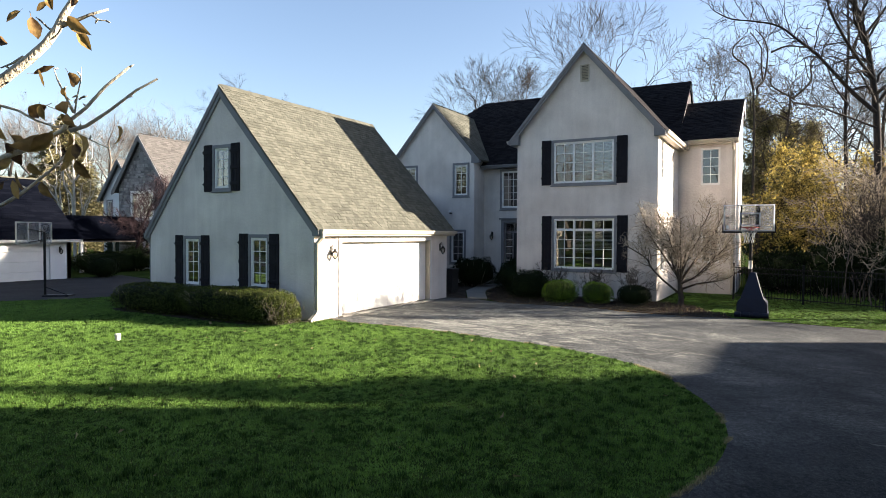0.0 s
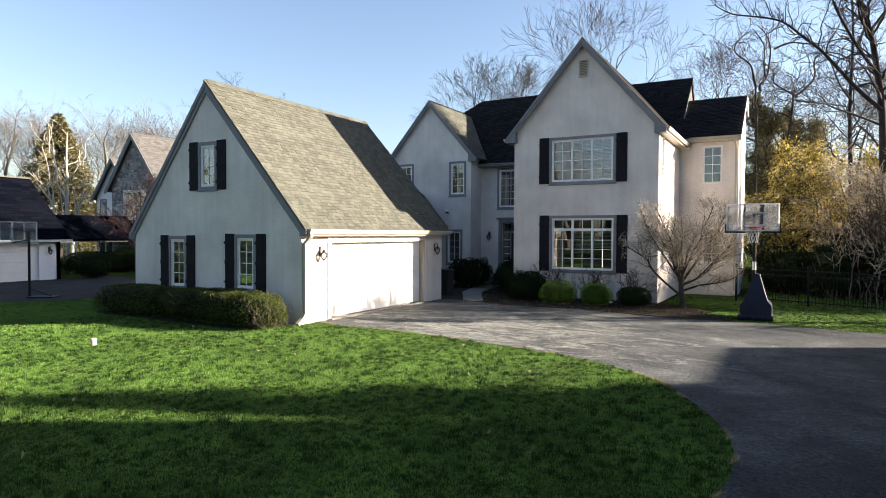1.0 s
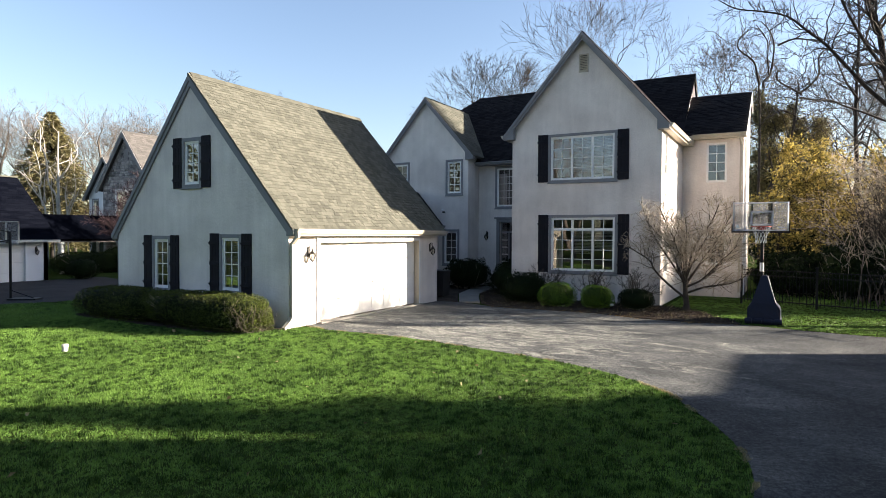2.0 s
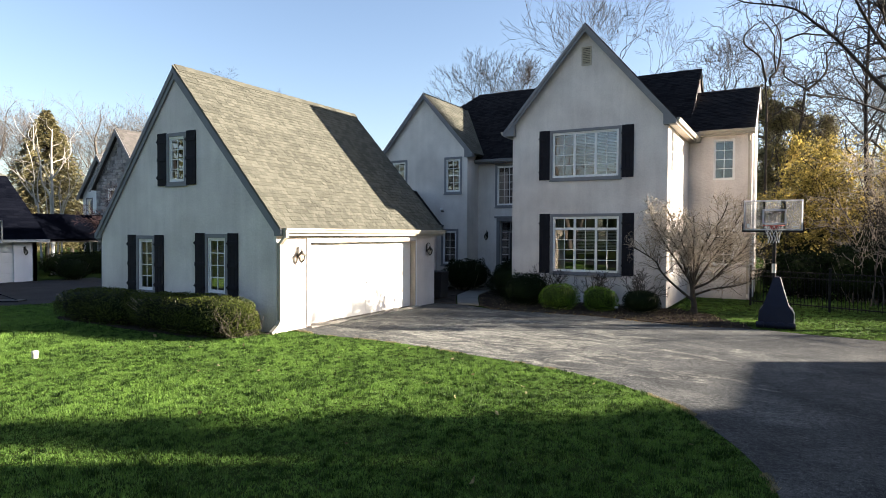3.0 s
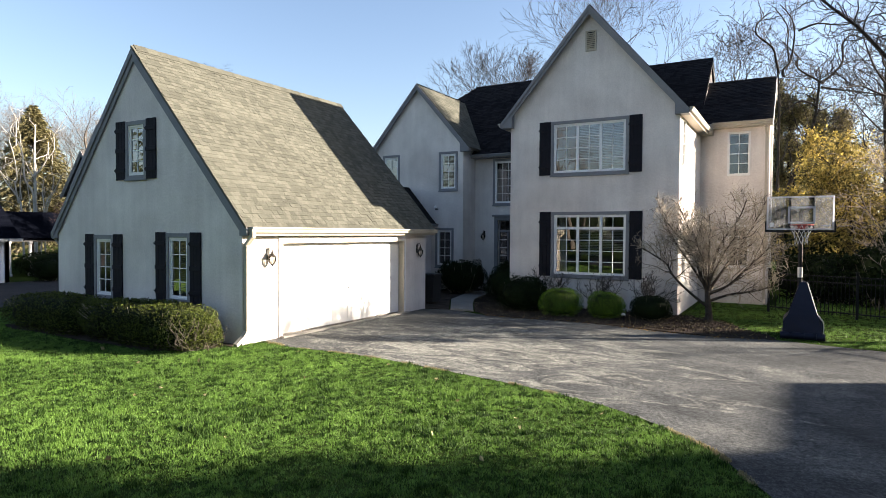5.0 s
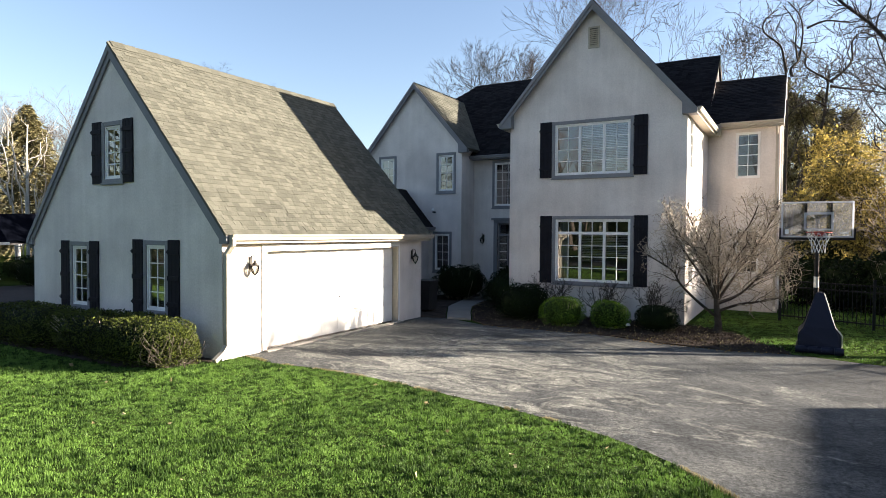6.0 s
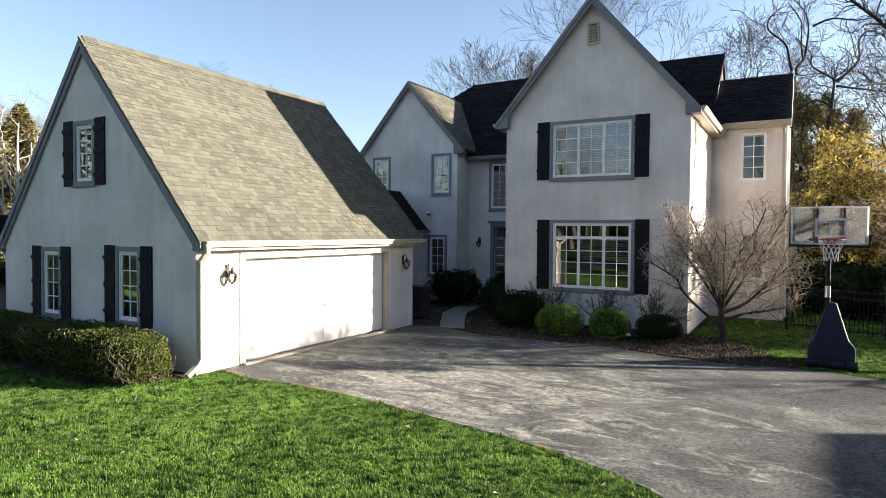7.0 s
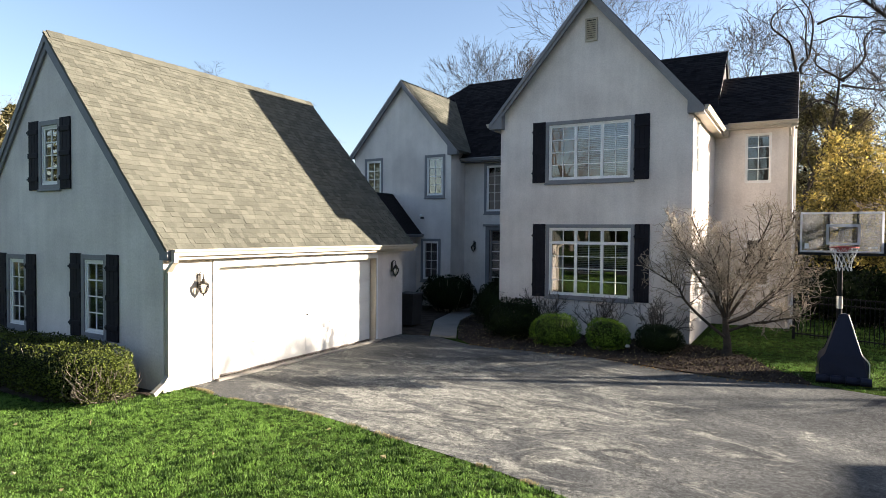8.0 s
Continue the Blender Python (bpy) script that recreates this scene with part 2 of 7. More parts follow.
WHITE_STUCCO = material("white stucco", (0.62, 0.63, 0.64), (0.78, 0.78, 0.78), 0.9, 0.8, 25, 0.3, 30, spec=0.15)
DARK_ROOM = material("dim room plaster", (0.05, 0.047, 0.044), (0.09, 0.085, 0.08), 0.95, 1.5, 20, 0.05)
FABRIC = material("pale curtain cloth", (0.5, 0.48, 0.42), (0.68, 0.66, 0.6), 0.9, 2, 40, 0.1, translucent=0.2)
BLIND = material("white blind slat", (0.45, 0.45, 0.46), (0.58, 0.58, 0.58), 0.6, 2, 30, 0)
DOOR_DARK = material("dark painted door", (0.015, 0.014, 0.014), (0.04, 0.036, 0.034), 0.5, 2, 30, 0.1)
GLASS = glass_material("window glass", (0.58, 0.61, 0.64), 1.2, 0.0, 0.12)
ACRYLIC = glass_material("clear acrylic", (0.80, 0.82, 0.85), 1.2, 0.03, 0.03)
_n, _l = ACRYLIC.node_tree.nodes, ACRYLIC.node_tree.links
_t, _x = _n.new("ShaderNodeBsdfTranslucent"), _n.new("ShaderNodeMixShader")
_t.inputs["Color"].default_value = (0.85, 0.86, 0.88, 1)
_x.inputs["Fac"].default_value = 0.09
_l.new(_n["Mix Shader"].outputs[0], _x.inputs[1])
_l.new(_t.outputs[0], _x.inputs[2])
_l.new(_x.outputs[0], _n["Material Output"].inputs["Surface"])
LAMP_GLASS = glass_material("lantern glass", (0.9, 0.88, 0.82), 1.2, 0.02, 0.03)
FROST = material("translucent white print", (0.80, 0.80, 0.82), (0.92, 0.92, 0.93), 0.4, 3, 30, 0, translucent=0.8)
PVC = material("white pvc", (0.42, 0.40, 0.35), (0.56, 0.54, 0.48), 0.4, 5, 40, 0.02)


# ---- helpers ----
def thing(name, label, category, group="", kind="", at=(0, 0, 0)):
    ob = new(name)
    ob.location = at
    ob.empty_display_size = 0.2
    return tagged(ob, label, category, group, kind)


def mesh_object(name, verts, faces, mat, parent=None, label="", smooth=False, kind=""):
    me = bpy.data.meshes.new(name)
    me.from_pydata([tuple(v) for v in verts], [], faces)
    me.materials.append(mat)
    if smooth:
        me.polygons.foreach_set("use_smooth", [True] * len(me.polygons))
    me.update()
    ob = new(name, me)
    if parent:
        ob.parent = parent
    return tagged(ob, label, "", "", kind)


def part(name, bm, mat, parent=None, label="", smooth=False, kind=""):
    """Links a bmesh as one mesh object under a thing or a part."""
    bmesh.ops.recalc_face_normals(bm, faces=bm.faces)
    me = bpy.data.meshes.new(name)
    bm.to_mesh(me)
    bm.free()
    me.materials.append(mat)
    if smooth:
        me.polygons.foreach_set("use_smooth", [True] * len(me.polygons))
    ob = new(name, me)
    if parent:
        ob.parent = parent
    return tagged(ob, label, "", "", kind)


def box(bm, x0, x1, y0, y1, z0, z1, bevel=0.0):
    vs = [bm.verts.new(c) for c in ((x0, y0, z0), (x1, y0, z0), (x1, y1, z0), (x0, y1, z0), (x0, y0, z1), (x1, y0, z1), (x1, y1, z1), (x0, y1, z1))]
    fs = [bm.faces.new([vs[i] for i in f]) for f in ((3, 2, 1, 0), (4, 5, 6, 7), (0, 1, 5, 4), (1, 2, 6, 5), (2, 3, 7, 6), (3, 0, 4, 7))]
    if bevel:
        es = {e for f in fs for e in f.edges}
        bmesh.ops.bevel(bm, geom=list(es), offset=bevel, segments=1, affect="EDGES")
    return bm


def boxes(*rows, bevel=0.0):
    bm = bmesh.new()
    for r in rows:
        box(bm, *r, bevel=bevel)
    return bm


def prism(bm, pts, axis, a, b):
    """A polygon of (p, q) pairs pushed along an axis from a to b: axis 0 gives (a, p, q), 1 gives (p, a, q), 2 gives (p, q, a)."""
    def at(p, q, d):
        return ((d, p, q), (p, d, q), (p, q, d))[axis]
    v0 = [bm.verts.new(at(p, q, a)) for p, q in pts]
    v1 = [bm.verts.new(at(p, q, b)) for p, q in pts]
    n = len(pts)
    bm.faces.new(v0)
    bm.faces.new(v1[::-1])
    for i in range(n):
        bm.faces.new((v0[i], v1[i], v1[(i + 1) % n], v0[(i + 1) % n]))
    return bm


def beam(bm, a, b, w, h, up=(0, 0, 1)):
    """A bar of width w and depth h from a to b; h runs along up."""
    a, b, up = Vector(a), Vector(b), Vector(up)
    d = (b - a).normalized()
    s = d.cross(up).normalized() * (w / 2)
    u = s.cross(d).normalized() * (h / 2)
    vs = [bm.verts.new(p + i * s + j * u) for p in (a, b) for i, j in ((-1, -1), (1, -1), (1, 1), (-1, 1))]
    for f in ((0, 1, 2, 3), (7, 6, 5, 4), (0, 4, 5, 1), (1, 5, 6, 2), (2, 6, 7, 3), (3, 7, 4, 0)):
        bm.faces.new([vs[i] for i in f])
    return bm


def tube(bm, pts, radii, sides=8, closed=True):
    rings = []
    pts = [Vector(p) for p in pts]
    for i, p in enumerate(pts):
        d = (pts[min(i + 1, len(pts) - 1)] - pts[max(i - 1, 0)]).normalized()
        s = d.orthogonal().normalized() if i == 0 else (s - d * s.dot(d)).normalized()
        t = d.cross(s)
        r = radii[i] if hasattr(radii, "__len__") else radii
        rings.append([bm.verts.new(p + r * (math.cos(k * math.tau / sides) * s + math.sin(k * math.tau / sides) * t)) for k in range(sides)])
    for r0, r1 in zip(rings, rings[1:]):
        for k in range(sides):
            bm.faces.new((r0[k], r0[(k + 1) % sides], r1[(k + 1) % sides], r1[k]))
    if closed:
        bm.faces.new(rings[0][::-1])
        bm.faces.new(rings[-1])
    return bm


def lathe(bm, profile, sides=16, centre=(0, 0, 0)):
    """Rings of (radius, height) turned about a vertical axis."""
    cx, cy, cz = centre
    rings = [[bm.verts.new((cx + r * math.cos(k * math.tau / sides), cy + r * math.sin(k * math.tau / sides), cz + z)) for k in range(sides)] for r, z in profile]
    for a, b in zip(rings, rings[1:]):
        for k in range(sides):
            bm.faces.new((a[k], a[(k + 1) % sides], b[(k + 1) % sides], b[k]))
    bm.faces.new(rings[0][::-1])
    bm.faces.new(rings[-1])
    return bm


def wall_mesh(bm, place, outline, holes, thick):
    """An upright wall with openings. outline: (u, top) rows, top height over u, bottom at 0 or the third value; holes: (u0, u1, z0, z1).
    place(u, z, d) gives the world point, d metres in from the face."""
    us = sorted({round(r[0], 4) for r in outline} | {round(h[i], 4) for h in holes for i in (0, 1)})
    base = outline[0][2] if len(outline[0]) > 2 else 0.0
    xs, ts = [r[0] for r in outline], [r[1] for r in outline]

    def quad(*c):
        bm.faces.new([bm.verts.new(v) for v in c])

    for u0, u1 in zip(us, us[1:]):
        t0, t1 = np.interp(u0, xs, ts), np.interp(u1, xs, ts)
        mid = (u0 + u1) / 2
        cuts = sorted((h[2], h[3]) for h in holes if h[0] < mid < h[1])
        z = base
        for a, b in cuts + [(None, None)]:
            top0, top1 = (t0, t1) if a is None else (a, a)
            for d in (0, thick):
                quad(place(u0, z, d), place(u1, z, d), place(u1, top1, d), place(u0, top0, d))
            z = b
        quad(place(u0, t0, 0), place(u1, t1, 0), place(u1, t1, thick), place(u0, t0, thick))
    for u0, u1, z0, z1 in holes:
        for (a, b), (c, d) in (((u0, z0), (u1, z0)), ((u1, z0), (u1, z1)), ((u1, z1), (u0, z1)), ((u0, z1), (u0, z0))):
            quad(place(a, b, 0), place(c, d, 0), place(c, d, thick), place(a, b, thick))
    for u, t in ((xs[0], ts[0]), (xs[-1], ts[-1])):
        quad(place(u, base, 0), place(u, t, 0), place(u, t, thick), place(u, base, thick))
    return bm


def face_y(y, sign=1):
    """A wall that faces -y (sign 1): u is x."""
    return lambda u, z, d: (u, y + sign * d, z)


def face_x(x, sign=-1):
    """A wall that faces +x (sign -1): u is y."""
    return lambda u, z, d: (x + sign * d, u, z)


def slab(bm, quad, thick):
    """A sheet of four or more corners with its thickness beneath."""
    q = [Vector(p) for p in quad]
    n = (q[1] - q[0]).cross(q[2] - q[0]).normalized()
    if n.z < 0:
        n = -n
    top = [bm.verts.new(p) for p in q]
    low = [bm.verts.new(p - n * thick) for p in q]
    bm.faces.new(top)
    bm.faces.new(low[::-1])
    for i in range(len(q)):
        j = (i + 1) % len(q)
        bm.faces.new((top[i], low[i], low[j], top[j]))
    return bm


def inside(poly, u, v):
    hit = False
    for (x0, y0), (x1, y1) in zip(poly, poly[1:] + poly[:1]):
        if (y0 > v) != (y1 > v) and u < (x1 - x0) * (v - y0) / (y1 - y0) + x0:
            hit = not hit
    return hit


TILE_V = [(0, 0, 0.004), (1, 0, 0.004), (1, 1, 0), (0, 1, 0), (0, 0, 1), (1, 0, 1), (1, 1, 0.35), (0, 1, 0.35)]
TILE_F = [(4, 5, 6, 7), (0, 1, 5, 4), (1, 2, 6, 5), (3, 0, 4, 7)]


def shingles(parent, origin, u_to, v_to, mat, rng, poly=None, course=0.145, wide=0.23, pieces=0):
    """Courses of shingles on a sloping sheet: u along the eave, v up the slope. The first `pieces` are objects of their own; the rest one mesh."""
    o, u_to, v_to = Vector(origin), Vector(u_to), Vector(v_to)
    U, V = (u_to - o).length, (v_to - o).length
    eu, ev = (u_to - o).normalized(), (v_to - o).normalized()
    en = eu.cross(ev)
    if en.z < 0:
        en = -en
    poly = poly or [(0, 0), (U, 0), (U, V), (0, V)]
    tiles, v = [], 0.0
    while v < V - 0.02:
        u = -rng.uniform(0, wide)
        while u < U:
            w = wide * rng.choice((0.55, 0.8, 1.0, 1.0, 1.3))
            a, b = max(u, 0), min(u + w, U)
            if b - a > 0.03 and inside(poly, (a + b) / 2, v + course / 2):
                tiles.append((a, b - 0.002, v, min(v + course * 1.05, V), rng.choice((0.008, 0.010, 0.013, 0.017))))
            u += w
        v += course
    verts, faces = [], []
    shared = {}
    for k, (a, b, v0, v1, h) in enumerate(tiles):
        if k < pieces:
            key = (round((b - a) * 50), h)
            if key not in shared:
                me = bpy.data.meshes.new("shingle")
                me.from_pydata([tuple(eu * (x * key[0] / 50) + ev * (y * course * 1.05) + en * (z * h)) for x, y, z in TILE_V], [], TILE_F)
                me.materials.append(mat)
                shared[key] = me
            ob = new("shingle", shared[key])
            ob.location = o + eu * a + ev * v0 + en * 0.002
            ob.parent = parent
            continue
        i = len(verts)
        verts += [o + eu * (a + x * (b - a)) + ev * (v0 + y * (v1 - v0)) + en * (z * h + 0.002) for x, y, z in TILE_V]
        faces += [tuple(i + j for j in f) for f in TILE_F]
    if verts:
        mesh_object("shingle_field", verts, faces, mat, parent, kind="stuff")


def window(parent, m, w, h, cols, rows, casing=TRIM_GREY, cas=0.10, panels=1, transom=0.0, depth=0.10, sash=0.042, sill=True):
    """A window in its own plane: x across, z up, -y out, its lower left corner at the origin of m. Casing, frame, sashes with bars, panes."""
    bm = bmesh.new()
    if cas:
        for r in ((-cas, 0, -0.025, 0.03, -cas, h + cas), (w, w + cas, -0.025, 0.03, -cas, h + cas), (0, w, -0.025, 0.03, h, h + cas), (0, w, -0.025, 0.03, -cas, 0)):
            box(bm, *r, bevel=0.006)
        if sill:
            box(bm, -cas - 0.02, w + cas + 0.02, -0.05, 0.0, -cas - 0.03, -cas + 0.012, bevel=0.006)
    else:
        for r in ((-0.025, 0, -0.015, 0.03, -0.025, h + 0.025), (w, w + 0.025, -0.015, 0.03, -0.025, h + 0.025), (0, w, -0.015, 0.03, h, h + 0.025), (0, w, -0.015, 0.03, -0.04, 0)):
            box(bm, *r, bevel=0.004)
    win = part("window", bm, casing if cas else TRIM_WHITE, parent)
    win.matrix_basis = m
    f = 0.035 if cas else 0.02
    sash = sash if cas else 0.03
    part("window_frame", boxes((0, f, 0.0, depth, 0, h), (w - f, w, 0.0, depth, 0, h), (f, w - f, 0.0, depth, 0, f), (f, w - f, 0.0, depth, h - f, h)), TRIM_WHITE, win, "white window frame")
    pw = (w - 2 * f) / panels
    fields = []
    for k in range(panels):
        x0 = f + k * pw
        if transom:
            fields += [(x0, x0 + pw, f, h - transom, cols, rows), (x0, x0 + pw, h - transom, h - f, cols, 1)]
        else:
            fields.append((x0, x0 + pw, f, h - f, cols, rows))
    for x0, x1, z0, z1, c, r in fields:
        s = sash
        sb = boxes((x0, x0 + s, 0.02, 0.075, z0, z1), (x1 - s, x1, 0.02, 0.075, z0, z1), (x0 + s, x1 - s, 0.02, 0.075, z0, z0 + s), (x0 + s, x1 - s, 0.02, 0.075, z1 - s, z1))
        part("sash", sb, TRIM_WHITE, win)
        gx0, gx1, gz0, gz1 = x0 + s, x1 - s, z0 + s, z1 - s
        for i in range(1, c):
            x = gx0 + (gx1 - gx0) * i / c
            part("glazing_bar", boxes((x - 0.0115, x + 0.0115, 0.03, 0.058, gz0, gz1)), TRIM_WHITE, win)
        for j in range(1, r):
            z = gz0 + (gz1 - gz0) * j / r
            part("glazing_bar", boxes((gx0, gx1, 0.031, 0.057, z - 0.0115, z + 0.0115)), TRIM_WHITE, win)
        for i in range(c):
            for j in range(r):
                a, b = gx0 + (gx1 - gx0) * i / c, gx0 + (gx1 - gx0) * (i + 1) / c
                e, g = gz0 + (gz1 - gz0) * j / r, gz0 + (gz1 - gz0) * (j + 1) / r
                t = [random.uniform(-0.0012, 0.0012) for _ in range(3)]
                pane = mesh_object("pane", [(a, 0.042 + t[0], e), (b, 0.042 + t[1], e), (b, 0.042 + t[2], g), (a, 0.042 + t[0] + t[2] - t[1], g)], [(0, 1, 2, 3)], GLASS, win)
                pane.visible_shadow = False
    return win


def shutter(parent, m, w, h):
    """A board-and-batten shutter: x across, z up, -y out."""
    sh = part("shutter", boxes((0.004, w - 0.004, -0.012, -0.002, 0.004, h - 0.004)), SHUTTER, parent)
    sh.matrix_basis = m
    for k in range(3):
        part("board", boxes((w * k / 3 + 0.003, w * (k + 1) / 3 - 0.003, -0.03, -0.013, 0, h), bevel=0.004), SHUTTER, sh)
    for z in (0.16 * h, 0.5 * h, 0.84 * h):
        part("batten", boxes((0.0, w, -0.05, -0.029, z - 0.05, z + 0.05), bevel=0.006), SHUTTER, sh)
    for z in (0.16 * h, 0.84 * h):
        part("hinge", boxes((-0.02, 0.05, -0.058, -0.0495, z - 0.02, z + 0.02)), BLACK_METAL, sh)
    return sh


def gutter(parent, a, b, out, mat=CREAM):
    """A K-shaped gutter under a roof edge from a to b; out is the level way from the wall."""
    a, b, out = Vector(a), Vector(b), Vector(out)
    prof = [(0, 0), (0.0, -0.115), (0.075, -0.115), (0.088, -0.06), (0.118, -0.03), (0.118, 0.0), (0.106, 0.0), (0.106, -0.02), (0.074, -0.055), (0.066, -0.10), (0.01, -0.10), (0.01, 0)]
    bm = bmesh.new()
    r0 = [bm.verts.new(a + out * p + Vector((0, 0, q))) for p, q in prof]
    r1 = [bm.verts.new(b + out * p + Vector((0, 0, q))) for p, q in prof]
    for i in range(len(prof)):
        j = (i + 1) % len(prof)
        bm.faces.new((r0[i], r0[j], r1[j], r1[i]))
    for r in (r0, r1[::-1]):
        bm.faces.new([r[i] for i in (0, 1, 2, 3, 4, 5)] if r is r0 else [r[len(prof) - 1 - i] for i in (5, 4, 3, 2, 1, 0)])
    return part("gutter", bm, mat, parent, "cream aluminium gutter")


def downspout(parent, pts, mat=CREAM, w=0.075):
    bm = bmesh.new()
    for p, q in zip(pts, pts[1:]):
        d = Vector(q) - Vector(p)
        up = (0, 0, 1) if abs(d.normalized().z) < 0.9 else (0, 1, 0)
        beam(bm, Vector(p) - d.normalized() * 0.02, Vector(q) + d.normalized() * 0.02, w, w * 0.8, up)
    return part("downspout", bm, mat, parent, "cream aluminium downspout")


def rake(parent, pts, wide=0.24, thick=0.05, y=0.0, mat=TRIM_GREY):
    """Two-step gable boards, one object per slope, on a front that faces -y; pts: (x, z) of the roof's top edge."""
    for (x0, z0), (x1, z1) in zip(pts, pts[1:]):
        d = Vector((x1 - x0, 0, z1 - z0)).normalized()
        n = Vector((d.z, 0, -d.x))
        if n.z > 0:
            n = -n
        bm = bmesh.new()
        vert = lambda k: Vector((0, 0, -k / max(abs(n.z), 0.3)))
        for lo, hi, ya, yb in ((0.02, wide * 0.55, y - thick, y + 0.02), (wide * 0.5, wide, y - thick * 0.4, y + 0.02)):
            a0, a1 = Vector((x0, 0, z0)) + vert(lo), Vector((x1, 0, z1)) + vert(lo)
            b0, b1 = Vector((x0, 0, z0)) + vert(hi), Vector((x1, 0, z1)) + vert(hi)
            poly = [a0, a1, b1, b0]
            cut = min(z0, z1) - 0.15
            if b0.z < cut:
                poly = [a0, a1, b1, b0.lerp(b1, (cut - b0.z) / (b1.z - b0.z)), Vector((x0, 0, min(cut, a0.z)))]
            elif b1.z < cut:
                poly = [a0, a1, Vector((x1, 0, min(cut, a1.z))), b1.lerp(b0, (cut - b1.z) / (b0.z - b1.z)), b0]
            prism(bm, [(p.x, p.z) for p in poly], 1, ya, yb)
        part("rake_board", bm, mat, parent, "grey painted rake board")


def lantern(m, label):
    """A wall lantern: x across, z up, -y out from the wall, hung from a scrolled arm; a wide cap over a tapering glass bowl."""
    ob = thing("wall_lantern", label, "lantern", "wall lanterns by the doors")
    ob.matrix_basis = m
    part("back_plate", boxes((-0.045, 0.045, -0.02, 0.0, -0.12, 0.14), bevel=0.008), BRONZE, ob)
    bm = bmesh.new()
    pts = [(0, -0.015, 0.02)] + [(0, -0.075 - 0.06 * math.cos(a), 0.11 + 0.07 * math.sin(a)) for a in np.linspace(math.pi * 0.97, 0.0, 10)] + [(0, -0.135, 0.085)]
    tube(bm, pts, 0.008, 6)
    tube(bm, [(0, -0.02, 0.10)] + [(0, -0.055 - 0.03 * math.cos(a), 0.12 + 0.03 * math.sin(a)) for a in np.linspace(math.pi, -1.2, 8)], 0.005, 5)
    part("arm", bm, BRONZE, ob)
    bm = bmesh.new()
    lathe(bm, [(0.006, 0.10), (0.018, 0.085), (0.010, 0.07), (0.028, 0.055), (0.030, 0.03), (0.055, 0.018), (0.062, -0.012), (0.100, -0.028), (0.102, -0.036), (0.07, -0.036)], 14, (0, -0.135, 0))
    part("roof_cap", bm, BRONZE, ob)
    bm = bmesh.new()
    lathe(bm, [(0.080, -0.037), (0.086, -0.07), (0.076, -0.13), (0.052, -0.19), (0.03, -0.21)], 14, (0, -0.135, 0))
    part("globe", bm, LAMP_GLASS, ob, "clear seeded glass globe", True)
    bm = bmesh.new()
    for k in range(6):
        a = k * math.tau / 6 + 0.4
        tube(bm, [(r * math.cos(a), -0.135 + r * math.sin(a), z) for r, z in ((0.084, -0.037), (0.090, -0.07), (0.080, -0.13), (0.056, -0.19), (0.015, -0.225))], 0.006, 5)
    lathe(bm, [(0.030, -0.208), (0.032, -0.220), (0.012, -0.235), (0.014, -0.25), (0.004, -0.262)], 10, (0, -0.135, 0))
    part("cage", bm, BRONZE, ob)
    bm = bmesh.new()
    for a in (-0.022, 0.022):
        tube(bm, [(a, -0.135, -0.20), (a, -0.135, -0.09)], 0.008, 6)
    part("candle", bm, PVC, ob, "white candle sleeves")
    return ob


# ---- ground, driveway, beds ----
def sheet(name, outline, z, mat, label, category, thick=0.0, kind="structure", sides=True):
    bm = bmesh.new()
    if thick:
        prism(bm, outline, 2, z - thick, z)
        bmesh.ops.triangulate(bm, faces=bm.faces)
    else:
        bm.faces.new([bm.verts.new((x, y, z)) for x, y in outline])
        bmesh.ops.triangulate(bm, faces=bm.faces)
    ob = part(name, bm, mat)
    return tagged(ob, label, category, "", kind)


def smooth_line(pts, n=8):
    """A Catmull-Rom line through the points."""
    out = []
    p = [Vector((*a, 0)) for a in pts]
    for i in range(len(p) - 1):
        a, b, c, d = p[max(i - 1, 0)], p[i], p[i + 1], p[min(i + 2, len(p) - 1)]
        for k in range(n):
            t = k / n
            q = 0.5 * (2 * b + (c - a) * t + (2 * a - 5 * b + 4 * c - d) * t * t + (3 * b - a - 3 * c + d) * t ** 3)
            out.append((q.x, q.y))
    return out + [pts[-1]]


FAR = 1500.0
bm = bmesh.new()
ring = [bm.verts.new((FAR * math.cos(a), FAR * math.sin(a), 0)) for a in np.linspace(0, math.tau, 48, endpoint=False)]
bm.faces.new(ring)
tagged(part("ground", bm, SOIL), "wide flat ground of lawn and thatch", "ground", "", "structure")

LAWN_EDGE = [(-0.02, 0.40), (0.45, 0.46), (1.0, 0.36), (2.0, 0.45), (3.2, 0.42), (4.7, 0.18), (6.0, -0.05), (7.1, -0.32), (8.2, -0.78), (9.2, -1.6), (9.65, -2.3), (10.05, -3.0),
             (10.38, -3.8), (10.55, -4.6), (10.55, -5.5), (10.38, -6.4), (10.0, -7.4), (9.2, -9.0), (7.5, -11.5), (4.0, -14.5), (-6.0, -18.0), (-30.0, -21.0)]
BED_EDGE = [(0.05, 7.3), (1.0, 7.5), (2.4, 6.95), (3.9, 6.95), (5.5, 7.05), (7.2, 6.62), (8.6, 6.5), (9.7, 6.75), (11.2, 6.45), (13.4, 6.2), (18.0, 5.6)]
lawn_line, bed_line = smooth_line(LAWN_EDGE), smooth_line(BED_EDGE)
drive_outline = lawn_line + [(-30, -26), (16, -26), (18.0, -8)] + bed_line[::-1] + [(-0.02, 7.3)]
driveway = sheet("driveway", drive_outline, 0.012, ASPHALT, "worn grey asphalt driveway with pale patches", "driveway")
